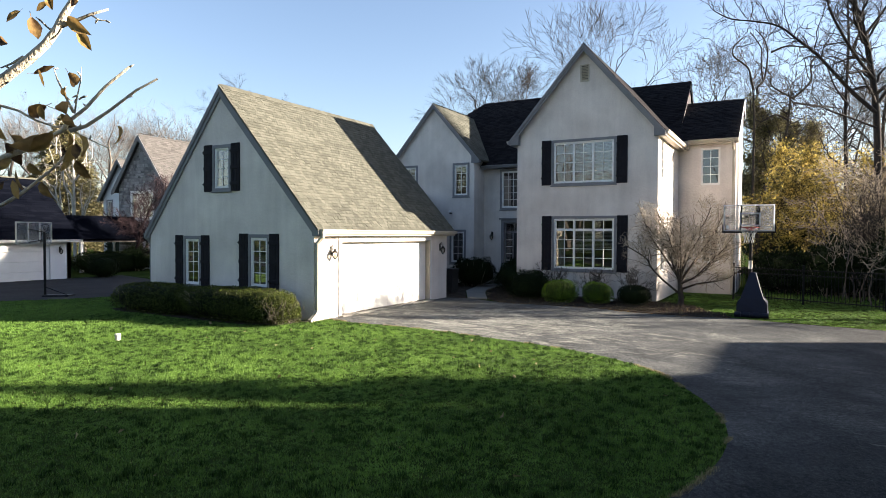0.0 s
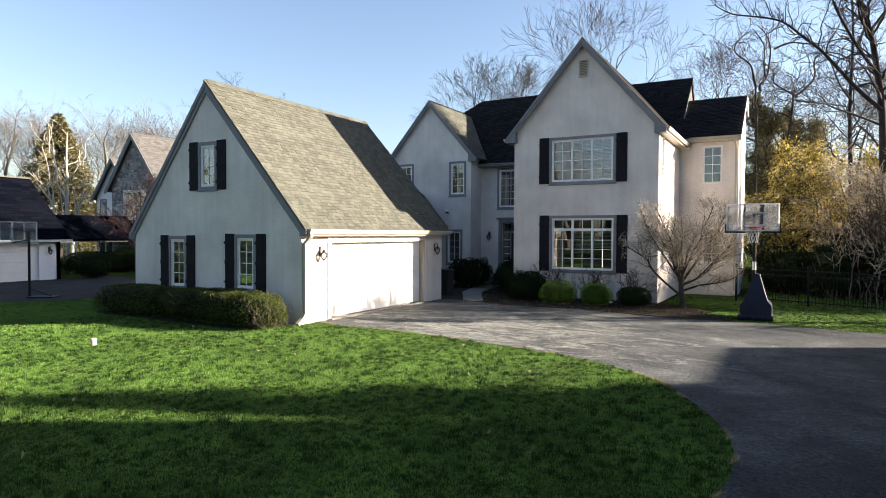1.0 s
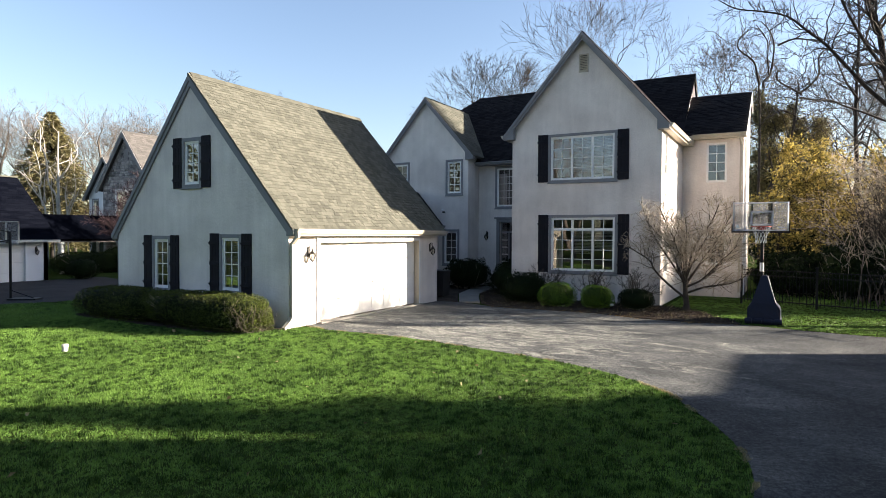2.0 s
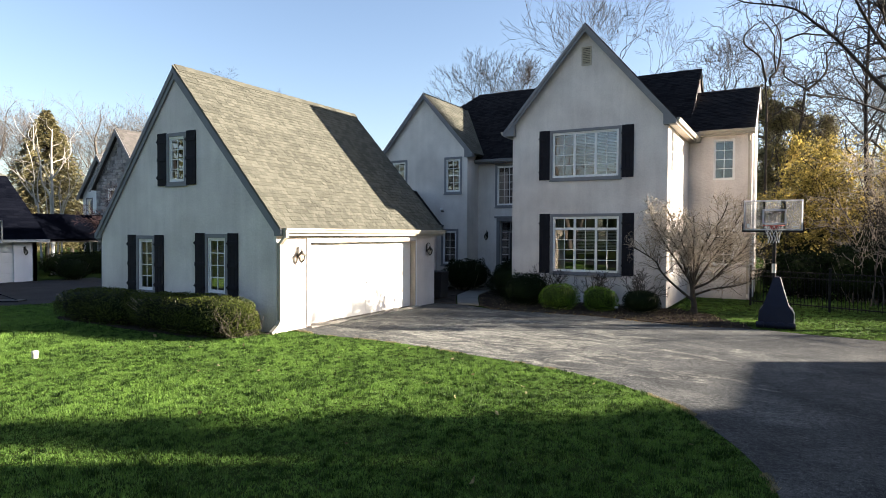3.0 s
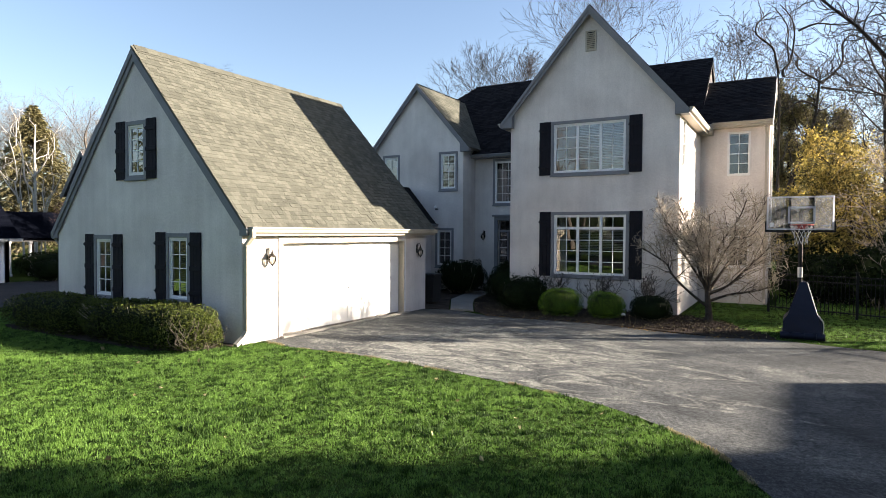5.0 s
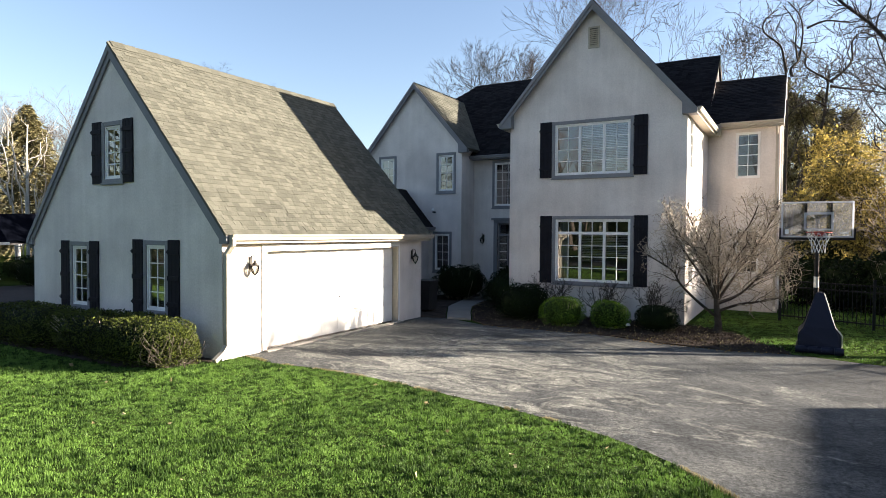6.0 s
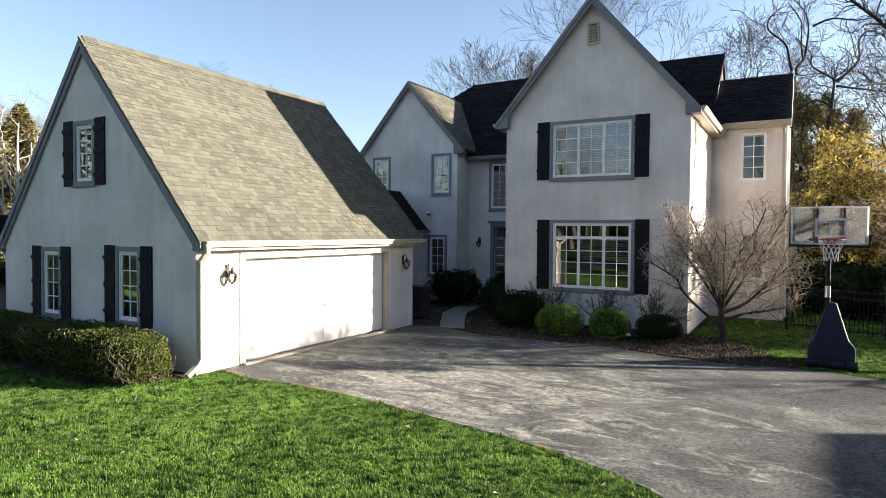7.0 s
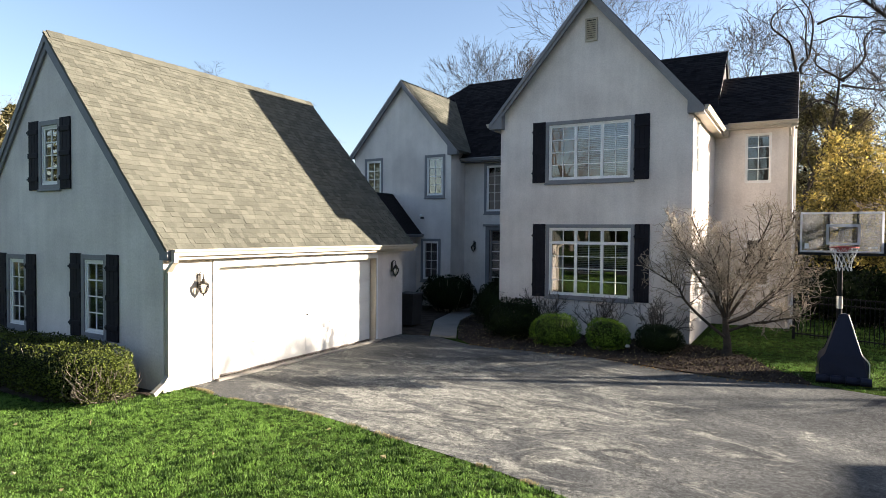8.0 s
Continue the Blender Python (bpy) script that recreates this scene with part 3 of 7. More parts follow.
walk_outline = [(0.85, 7.50), (1.60, 7.60), (0.75, 9.2), (0.2, 10.4), (-0.25, 12.4), (0.4, 14.3), (-0.9, 14.3), (-1.1, 12.4), (-0.45, 9.9), (0.25, 8.6)]
sheet("garden_path", walk_outline, 0.05, CONCRETE, "pale concrete path from the driveway to the front door", "path", 0.08)
bed_outline = [(2.4, 6.98), (3.9, 6.98), (5.5, 7.08), (7.2, 6.66), (8.6, 6.54), (9.75, 6.78), (9.55, 7.35), (9.0, 7.9), (8.75, 8.5), (8.42, 9.1), (7.95, 9.5), (7.3, 9.9), (1.7, 9.9), (1.7, 14.3), (0.45, 14.3), (-0.2, 12.4), (0.25, 10.4), (0.8, 9.2), (1.65, 7.6)]
sheet("mulch_bed", bed_outline, 0.03, MULCH, "dark bark mulch bed along the house front", "mulch bed", 0.05)
sheet("mulch_bed", [(0.05, 7.42), (0.8, 7.5), (0.2, 8.6), (-0.5, 9.9), (-1.15, 12.4), (-1.0, 14.3), (-1.75, 14.3), (-1.75, 13.2), (-5.5, 13.2), (-5.5, 7.45)], 0.03, MULCH, "dark bark mulch bed beside the path", "mulch bed", 0.05)
sheet("mulch_bed", [(-7.2, -0.02), (-7.2, -1.2), (-6.5, -1.4), (-1.2, -1.42), (-0.3, -0.9), (-0.05, -0.02)], 0.02, MULCH, "dark mulch strip under the clipped hedge", "mulch bed", 0.04)
sheet("neighbour_driveway", [(-15, -6), (-12.4, -2.0), (-11.1, -0.6), (-10.7, 1.2), (-11.2, 3.4), (-13.0, 6.0), (-20.9, 8.0), (-20.9, -8), (-19, -10)], 0.010, ASPHALT_DARK, "dark asphalt driveway before the neighbouring garage", "driveway")
sheet("threshold", [(0.02, 1.05), (0.16, 1.05), (0.16, 6.22), (0.02, 6.22)], 0.05, CONCRETE, "pale concrete apron strip under the garage door", "apron", 0.06)

# ---- garage ----
garage = thing("garage", "pale stucco gabled garage with a steep tan shingle roof", "garage")
GX0, GX1, GY0, GY1 = -6.95, 0.0, 0.0, 7.38
RX, RZ = -3.62, 6.79            # ridge
EX, EZ = 0.22, 2.50             # right eave
LX, LZ = -7.18, 2.36            # left eave
sl_r, sl_l = (RZ - EZ) / (EX - RX), (RZ - LZ) / (RX - LX)
top = [(GX0, LZ + sl_l * (GX0 - LX) - 0.14), (RX, RZ - 0.14), (GX1, EZ + sl_r * (EX - GX1) - 0.14)]
W1, W2, WU = (-5.22, -4.60, 0.80, 2.20), (-2.38, -1.74, 0.86, 2.26), (-3.88, -3.28, 3.73, 4.92)
bm = bmesh.new()
wall_mesh(bm, face_y(GY0), top, [W1, W2, WU], 0.2)
part("front_wall", bm, STUCCO, garage, "shaded light grey stucco gable wall")
bm = bmesh.new()
wall_mesh(bm, face_y(GY1, -1), top, [], 0.2)
part("back_wall", bm, STUCCO, garage)
D0, D1, DZ = 1.13, 6.14, 2.17
bm = bmesh.new()
wall_mesh(bm, face_x(GX1), [(GY0 + 0.2, 2.45), (GY1 - 0.2, 2.45)], [(D0, D1, 0.0, DZ)], 0.22)
box(bm, -0.2, 0.0, GY0, GY0 + 0.2, 0, 0.001)
part("door_wall", bm, STUCCO, garage)
bm = bmesh.new()
wall_mesh(bm, face_x(GX0, 1), [(GY0 + 0.2, 2.5), (GY1 - 0.2, 2.5)], [], 0.2)
part("side_wall", bm, STUCCO, garage)
part("garage_floor", boxes((GX0 + 0.2, -0.22, GY0 + 0.2, GY1 - 0.2, -0.1, 0.04)), CONCRETE, garage)
YA, YB = -0.03, 7.62
bm = bmesh.new()
slab(bm, [(EX, YA - 0.06, EZ), (EX, YB, EZ), (RX, YB, RZ), (RX, YA - 0.06, RZ)], 0.05)
roof_r = part("roof_slope", bm, SHINGLE, garage, "tan shingle roof slope")
# slope away from the sun: its shade is in the shingle colour
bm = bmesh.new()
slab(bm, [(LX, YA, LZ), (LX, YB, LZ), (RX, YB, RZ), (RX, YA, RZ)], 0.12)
part("roof_slope", bm, SHINGLE_SHADE_SLATE, garage)
cw = (YB - YA) / 26
bm = bmesh.new()
for s, sl in ((1, sl_r), (-1, sl_l)):
    slab(bm, [(0, 0, 0), (0, cw * 1.06, 0.012), (s * 0.14, cw * 1.06, 0.012 - 0.14 * sl), (s * 0.14, 0, -0.14 * sl)], 0.012)
cap = part("ridge_cap", bm, SHINGLE, garage)
cap.location = (RX, YA, RZ + 0.035)
for k in range(1, 26):
    c = new("ridge_cap", cap.data)
    c.location, c.parent = (RX, YA + k * cw, RZ + 0.035), garage
rake(garage, [(LX, LZ), (RX, RZ), (EX, EZ)], 0.24, 0.05, YA)
# boxed eave ends
bm = bmesh.new()
prism(bm, [(-0.02, 2.32), (EX - 0.005, 2.32), (EX - 0.005, EZ - 0.03), (-0.02, EZ + 0.2)], 1, YA - 0.03, YA + 0.1)
part("eave_return", bm, TRIM_GREY, garage, "grey painted eave return")
bm = bmesh.new()
prism(bm, [(GX0 + 0.02, 2.2), (LX + 0.005, 2.2), (LX + 0.005, LZ - 0.03), (GX0 + 0.02, LZ + 0.22)], 1, YA - 0.03, YA + 0.1)
part("eave_return", bm, TRIM_GREY, garage, "grey painted eave return")
part("soffit", boxes((0.0, EX - 0.01, YA + 0.1, YB, 2.325, 2.35), (EX - 0.02, EX, YA + 0.1, YB, 2.325, EZ - 0.02)), CREAM, garage)
part("soffit", boxes((LX + 0.01, GX0, YA + 0.1, YB, 2.2, 2.22), (LX, LX + 0.02, YA + 0.1, YB, 2.2, LZ - 0.02)), TRIM_GREY, garage)
gutter(garage, (EX + 0.002, YA + 0.02, EZ + 0.005), (EX + 0.002, YB, EZ + 0.005), (1, 0, 0))
gutter(garage, (LX - 0.002, YA + 0.02, LZ + 0.005), (LX - 0.002, YB, LZ + 0.005), (-1, 0, 0), TRIM_GREY)
downspout(garage, [(0.28, 0.02, 2.40), (0.28, 0.02, 2.30), (0.06, 0.06, 2.12), (0.055, 0.06, 0.30), (0.07, -0.05, 0.18), (0.10, -0.26, 0.06)], w=0.095)
downspout(garage, [(LX - 0.05, 0.02, 2.26), (GX0 - 0.05, 0.06, 2.05), (GX0 - 0.05, 0.06, 0.1)], TRIM_GREY)
for (u0, u1, z0, z1), c in ((W1, 4), (W2, 4), (WU, 4)):
    window(garage, pose(u0, GY0, z0), u1 - u0, z1 - z0, 2, c, cas=0.10)
    for s in (u0 - 0.10 - 0.37, u1 + 0.10):
        shutter(garage, pose(s, GY0, z0 - 0.10), 0.37, z1 - z0 + 0.22)
# garage door: trim, sections with raised panels
bm = boxes((0.001, 0.03, D0 - 0.10, D0, 0.02, DZ + 0.12), (0.001, 0.03, D1, D1 + 0.06, 0.02, DZ + 0.12), (0.001, 0.03, D0, D1, DZ, DZ + 0.12))
part("door_trim", bm, TRIM_WHITE, garage, "white painted door trim")
part("door_trim", boxes((-0.20, 0.03, D0, D0 + 0.03, 0.02, DZ), (-0.20, 0.03, D1 - 0.03, D1, 0.02, DZ), (-0.20, 0.03, D0 + 0.03, D1 - 0.03, DZ - 0.03, DZ)), CREAM, garage)
gd = thing("garage_door", "", "")
gd.parent = garage
n_sec, n_pan = 4, 8
for s in range(n_sec):
    z0, z1 = 0.05 + s * (DZ - 0.09) / n_sec, 0.05 + (s + 1) * (DZ - 0.09) / n_sec - 0.006
    bm = boxes((-0.21, -0.165, D0 + 0.03, D1 - 0.03, z0, z1))
    pw = (D1 - D0 - 0.06) / n_pan
    for k in range(n_pan):
        y0 = D0 + 0.03 + k * pw
        box(bm, -0.165, -0.155, y0 + 0.07, y0 + pw - 0.07, z0 + 0.07, z1 - 0.07, bevel=0.004)
    part("door_section", bm, TRIM_WHITE, gd, "white panelled door section")
bm = bmesh.new()
lathe(bm, [(0.02, 0), (0.025, 0.01), (0.012, 0.03)], 10)
h = part("door_lock", bm, BLACK_METAL, gd, "small round door lock")
h.matrix_basis = pose(-0.155, 3.75, 0.95, 0, 90, 0)
# low connecting roof behind the garage
conn = thing("connecting_wing", "low stucco wing with a dark roof between garage and house", "wing")
bm = bmesh.new()
slab(bm, [(-3.04, YB + 0.02, 2.78), (-3.04, 13.22, 2.78), (-4.42, 13.22, 4.35), (-4.42, YB + 0.02, 4.35)], 0.12)
part("roof_slope", bm, SHINGLE_SHADE_TONE, conn)
bm = bmesh.new()
slab(bm, [(-5.8, YB + 0.02, 2.78), (-5.8, 13.22, 2.78), (-4.42, 13.22, 4.35), (-4.42, YB + 0.02, 4.35)], 0.12)
part("roof_slope", bm, SHINGLE_SHADE_TONE, conn)
gutter(conn, (-3.038, 7.7, 2.775), (-3.038, 13.2, 2.775), (1, 0, 0), TRIM_GREY)
bm = bmesh.new()
wall_mesh(bm, face_x(-3.3), [(GY1 + 0.01, 2.72), (13.24, 2.72)], [], 0.2)
part("wall", bm, STUCCO, conn)

# ---- house ----
house = thing("house", "large two-storey pale stucco house with steep gables and dark roof", "house")
# projecting front gable
BX0, BX1, BY, BYB = 1.76, 7.12, 9.97, 20.0
BRX, BRZ, BEZ, BO = 4.43, 9.52, 6.07, 0.27
bsl = (BRZ - BEZ) / (BX1 + BO - BRX)
UW, LW = (3.27, 5.56, 4.355, 5.91), (3.31, 5.60, 1.10, 3.00)
btop = [(BX0, BRZ - bsl * (BRX - BX0) - 0.16), (BRX, BRZ - 0.16), (BX1, BRZ - bsl * (BX1 - BRX) - 0.16)]
bm = bmesh.new()
wall_mesh(bm, face_y(BY), btop, [UW, LW], 0.25)
part("front_gable_wall", bm, STUCCO, house, "light grey stucco gable wall")
BS1, BS2 = (10.48, 11.06, 4.48, 5.86), (10.55, 11.25, 1.10, 2.60)
bm = bmesh.new()
wall_mesh(bm, face_x(BX1), [(BY + 0.25, 6.1), (14.56, 6.1)], [BS1, BS2], 0.25)
part("side_wall", bm, STUCCO, house, "sunlit stucco side wall")
bm = bmesh.new()
wall_mesh(bm, face_x(BX0, 1), [(BY + 0.25, 6.1), (14.36, 6.1)], [], 0.25)
part("side_wall", bm, STUCCO, house)
BYA = 9.77
bm = bmesh.new()
slab(bm, [(BX1 + BO, BYA, BEZ), (BX1 + BO, 19.0, BEZ), (BRX, 19.0, BRZ), (BRX, BYA, BRZ)], 0.12)
part("roof_slope", bm, SHINGLE_SHADE_TONE, house)
bm = bmesh.new()
BLX = 2 * BRX - BX1 - BO
slab(bm, [(BLX, BYA, BEZ), (BLX, 19.0, BEZ), (BRX, 19.0, BRZ), (BRX, BYA, BRZ)], 0.12)
part("roof_slope", bm, SHINGLE_SHADE_TONE, house)
rake(house, [(BLX, BEZ), (BRX, BRZ), (BX1 + BO, BEZ)], 0.20, 0.06, BYA)
for s, x in ((1, BX1), (-1, BX0)):
    e = x + s * BO
    bm = bmesh.new()
    prism(bm, [(x - s * 0.12, BEZ - 0.17), (e, BEZ - 0.17), (e, BEZ - 0.03), (x - s * 0.12, BEZ + 0.3)], 1, BYA - 0.04, BYA + 0.33)
    part("eave_return", bm, TRIM_GREY, house, "grey painted eave return")
part("soffit", boxes((BLX, BX0, BYA + 0.33, 14.3, BEZ - 0.17, BEZ - 0.15)), CREAM, house)
part("soffit", boxes((BX1, BX1 + BO, BYA + 0.33, 14.56, BEZ - 0.17, BEZ - 0.15), (BX1 + BO - 0.02, BX1 + BO, BYA + 0.33, 14.3, BEZ - 0.15, BEZ - 0.02)), CREAM, house, "cream vented soffit")
gutter(house, (BX1 + BO + 0.002, BYA + 0.02, BEZ + 0.01), (BX1 + BO + 0.002, 14.2, BEZ + 0.01), (1, 0, 0))
gutter(house, (BLX - 0.002, BYA + 0.02, BEZ + 0.01), (BLX - 0.002, 13.9, BEZ + 0.01), (-1, 0, 0))
window(house, pose(UW[0], BY, UW[2]), UW[1] - UW[0], UW[3] - UW[2], 2, 4, cas=0.10, panels=3)
window(house, pose(LW[0], BY, LW[2]), LW[1] - LW[0], LW[3] - LW[2], 2, 4, cas=0.10, panels=3, transom=0.42)
for x, z, hh in ((2.78, 4.29, 1.73), (5.665, 4.29, 1.73), (2.81, 1.02, 2.09), (5.705, 1.02, 2.09)):
    shutter(house, pose(x, BY, z), 0.39, hh)
window(house, pose(BX1 + 0.004, BS1[0], BS1[2], 0, 0, 90), BS1[1] - BS1[0], BS1[3] - BS1[2], 2, 4, cas=0.0)
window(house, pose(BX1 + 0.004, BS2[0], BS2[2], 0, 0, 90), BS2[1] - BS2[0], BS2[3] - BS2[2], 2, 4, cas=0.0)
# louvred attic vent
bm = boxes((4.27, 4.32, BY - 0.03, BY + 0.02, 8.12, 8.76), (4.57, 4.62, BY - 0.03, BY + 0.02, 8.12, 8.76), (4.32, 4.57, BY - 0.03, BY + 0.02, 8.71, 8.76), (4.32, 4.57, BY - 0.03, BY + 0.02, 8.12, 8.17), bevel=0.005)
vent = part("attic_vent", bm, CREAM, house, "pale louvred attic vent")
part("vent_backing", boxes((4.32, 4.57, BY - 0.004, BY + 0.01, 8.17, 8.71)), BLACK_METAL, vent)
for k in range(9):
    bm = bmesh.new()
    z = 8.195 + k * 0.058
    beam(bm, (4.32, BY - 0.014, z), (4.57, BY - 0.014, z), 0.008, 0.045, (0, -0.6, 0.8))
    part("louvre", bm, CREAM, vent)

# right wing
RXB, RY, REZ = 9.30, 14.56, 6.28
RW1, RW2 = (8.02, 8.70, 4.49, 5.96), (8.05, 8.72, 1.28, 2.72)
bm = bmesh.new()
wall_mesh(bm, face_y(RY), [(BX1 - 0.25, 6.3), (RXB, 6.3)], [RW1, RW2], 0.25)
part("wing_front_wall", bm, STUCCO, house)
for w in (RW1, RW2):
    window(house, pose(w[0], RY, w[2]), w[1] - w[0], w[3] - w[2], 2, 4, cas=0.0)
RRY, RRZ = 17.8, 8.50
rs = (RRZ - REZ) / (RRY - (RY - 0.27))
bm = bmesh.new()
wall_mesh(bm, face_x(RXB), [(RY + 0.25, 6.3), (RRY, RRZ - 0.14), (18.6, RRZ - 0.6)], [(16.2, 17.0, 1.2, 2.7), (16.2, 17.0, 4.4, 5.9)], 0.25)
part("wing_side_wall", bm, STUCCO, house)
for z in (1.2, 4.4):
    window(house, pose(RXB, 16.2, z, 0, 0, 90), 0.8, 1.5, 2, 4, cas=0.0)
bm = bmesh.new()
slab(bm, [(BX1 - 1.5, RY - 0.27, REZ), (RXB + 0.10, RY - 0.27, REZ), (RXB + 0.10, RRY, RRZ), (BX1 - 1.5, RRY, RRZ)], 0.12)
part("roof_slope", bm, SHINGLE_SHADE_TONE, house)
bm = bmesh.new()
slab(bm, [(BX1 - 1.5, 18.7, RRZ - 0.57), (RXB + 0.10, 18.7, RRZ - 0.57), (RXB + 0.10, RRY, RRZ), (BX1 - 1.5, RRY, RRZ)], 0.12)
part("roof_slope", bm, SHINGLE_SHADE_TONE, house)
bm = bmesh.new()
for y0, z0 in ((RY - 0.27, REZ), (18.7, RRZ - 0.57)):
    beam(bm, (RXB + 0.09, y0, z0 - 0.13), (RXB + 0.09, RRY, RRZ - 0.13), 0.04, 0.2, (0, 0, 1))
part("rake_board", bm, TRIM_WHITE, house, "white painted rake board")
part("soffit", boxes((BX1, RXB + 0.1, RY - 0.27, RY, REZ - 0.17, REZ - 0.15), (BX1 + 0.4, RXB + 0.1, RY - 0.27, RY - 0.25, REZ - 0.15, REZ - 0.02)), CREAM, house)
gutter(house, (BX1 + 0.4, RY - 0.272, REZ + 0.01), (RXB + 0.1, RY - 0.272, REZ + 0.01), (0, -1, 0))
downspout(house, [(RXB - 0.10, RY - 0.3, 6.16), (RXB - 0.10, RY - 0.3, 6.05), (RXB - 0.09, RY - 0.05, 5.85), (RXB - 0.09, RY - 0.05, 0.2), (RXB - 0.06, RY - 0.25, 0.06)])
downspout(house, [(RXB + 0.05, RY + 0.5, 6.1), (RXB + 0.05, RY + 0.5, 0.1)], TRIM_WHITE)


# left gable block
MX0, MX1, MY = -6.35, -1.79, 13.26
MRX, MRZ, MEZ = -3.99, 8.77, 5.90
MEX = -1.46
ms = (MRZ - MEZ) / (MEX - MRX)
mtop = [(MX0, MRZ - ms * (MRX - MX0) - 0.15), (MRX, MRZ - 0.15), (MX1, MRZ - ms * (MX1 - MRX) - 0.15)]
MW, MG, M0 = (-2.85, -2.15, 4.25, 5.69), (-3.00, -2.32, 1.04, 2.50), (-5.72, -5.02, 4.25, 5.69)
bm = bmesh.new()
wall_mesh(bm, face_y(MY), mtop, [MW, MG, M0], 0.25)
part("left_gable_wall", bm, STUCCO, house, "shaded light grey stucco gable wall")
bm = bmesh.new()
wall_mesh(bm, face_x(MX1), [(MY + 0.25, 6.1), (14.36, 6.1)], [], 0.25)
part("side_wall", bm, STUCCO, house)
bm = bmesh.new()
wall_mesh(bm, face_x(MX0, 1), [(MY + 0.25, 6.1), (21.0, 6.1)], [], 0.25)
part("side_wall", bm, STUCCO, house)
for w in (MW, MG, M0):
    window(house, pose(w[0], MY, w[2]), w[1] - w[0], w[3] - w[2], 2, 4, cas=0.10)
MYA = 13.12
MLX = 2 * MRX - MEX
# one roof, two tones: sunlit right slope, left slope with shade coloured in
for ex, mt in ((MEX, SHINGLE), (MLX, SHINGLE_SHADE_SLATE)):
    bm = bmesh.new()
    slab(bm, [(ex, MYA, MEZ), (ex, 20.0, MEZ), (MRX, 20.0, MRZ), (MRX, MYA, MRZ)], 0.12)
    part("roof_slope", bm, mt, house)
rake(house, [(MLX, MEZ), (MRX, MRZ), (MEX, MEZ)], 0.19, 0.05, MYA)
bm = bmesh.new()
prism(bm, [(MX1 - 0.08, MEZ - 0.16), (MEX, MEZ - 0.16), (MEX, MEZ - 0.03), (MX1 - 0.08, MEZ + 0.25)], 1, MYA - 0.03, MY)
part("eave_return", bm, TRIM_GREY, house, "grey painted eave return")
bm = boxes((-3.05, -2.97, MY - 0.14, MY, 3.36, 3.42))
fl = part("flood_lamp", bm, BLACK_METAL, house, "small dark twin floodlight")
bm = bmesh.new()
lathe(bm, [(0.03, 0), (0.055, 0.05), (0.055, 0.1)], 10)
h = part("lamp_head", bm, TRIM_WHITE, fl)
h.matrix_basis = pose(-3.01, MY - 0.10, 3.45, 60, 0, 0)

# entry wall and main roof
EY = 14.36
EW, ED = (-0.85, 0.30, 3.66, 5.40), (-0.70, 0.95, 0.30, 2.95)
bm = bmesh.new()
wall_mesh(bm, face_y(EY), [(MX1 - 0.25, 5.75), (BX0 + 0.25, 5.75)], [EW, ED], 0.25)
part("entry_wall", bm, STUCCO, house)
window(house, pose(EW[0], EY, EW[2]), EW[1] - EW[0], EW[3] - EW[2], 4, 5, cas=0.10)
bm = boxes((ED[0] - 0.16, ED[0], EY - 0.05, EY + 0.05, 0.3, ED[3]), (ED[1], ED[1] + 0.16, EY - 0.05, EY + 0.05, 0.3, ED[3]), (ED[0] - 0.16, ED[1] + 0.16, EY - 0.05, EY + 0.05, ED[3], ED[3] + 0.14), (ED[0] - 0.24, ED[1] + 0.24, EY - 0.12, EY + 0.05, ED[3] + 0.14, ED[3] + 0.22), bevel=0.008)
part("door_surround", bm, TRIM_GREY, house, "grey painted door surround with cornice")
bm = boxes((ED[0], ED[0] + 0.05, EY + 0.08, EY + 0.18, 0.3, ED[3]), (ED[0] + 0.38, ED[0] + 0.44, EY + 0.08, EY + 0.18, 0.3, 2.45), (ED[0] + 0.05, ED[1], EY + 0.08, EY + 0.18, 2.45, 2.53), (ED[0] + 0.05, ED[1], EY + 0.08, EY + 0.18, ED[3] - 0.05, ED[3]), (ED[0] + 0.05, ED[0] + 0.38, EY + 0.08, EY + 0.18, 0.3, 0.8))
fd = part("front_door", bm, TRIM_GREY, house, "dark front door with a sidelight and transom")
part("door_leaf", boxes((ED[0] + 0.45, ED[1], EY + 0.1, EY + 0.15, 0.3, 2.44), bevel=0.006), DOOR_DARK, fd, "dark painted door leaf")
for k in range(5):
    z = 0.82 + k * 0.326
    part("pane", boxes((ED[0] + 0.07, ED[0] + 0.36, EY + 0.12, EY + 0.126, z + 0.02, z + 0.306)), GLASS, fd)
    part("bar", boxes((ED[0] + 0.05, ED[0] + 0.38, EY + 0.11, EY + 0.14, z - 0.015, z + 0.015)), TRIM_WHITE, fd)
for k in range(4):
    x = ED[0] + 0.08 + k * 0.39
    part("pane", boxes((x, x + 0.36, EY + 0.12, EY + 0.126, 2.54, ED[3] - 0.06)), GLASS, fd)
    part("bar", boxes((x + 0.365, x + 0.385, EY + 0.11, EY + 0.14, 2.53, ED[3] - 0.05)), TRIM_GREY, fd)
AY, AZ, AR, ARZ = 13.98, 5.68, 18.56, 9.72
bm = bmesh.new()
slab(bm, [(-2.1, AY, AZ), (6.9, AY, AZ), (6.9, 14.9, AZ + 0.812), (7.06, 14.9, AZ + 0.812), (7.06, AR, ARZ), (-3.75, AR, ARZ), (-4.9, 17.4, 8.70), (-4.2, 16.2, 7.6)], 0.12)
main_roof = part("roof_slope", bm, SHINGLE_SHADE_TONE, house, "shingle roof slope in a shade-dark tone")
bm = bmesh.new()
slab(bm, [(-6.6, 23.1, AZ), (7.06, 23.1, AZ), (7.06, AR, ARZ), (-3.75, AR, ARZ)], 0.12)
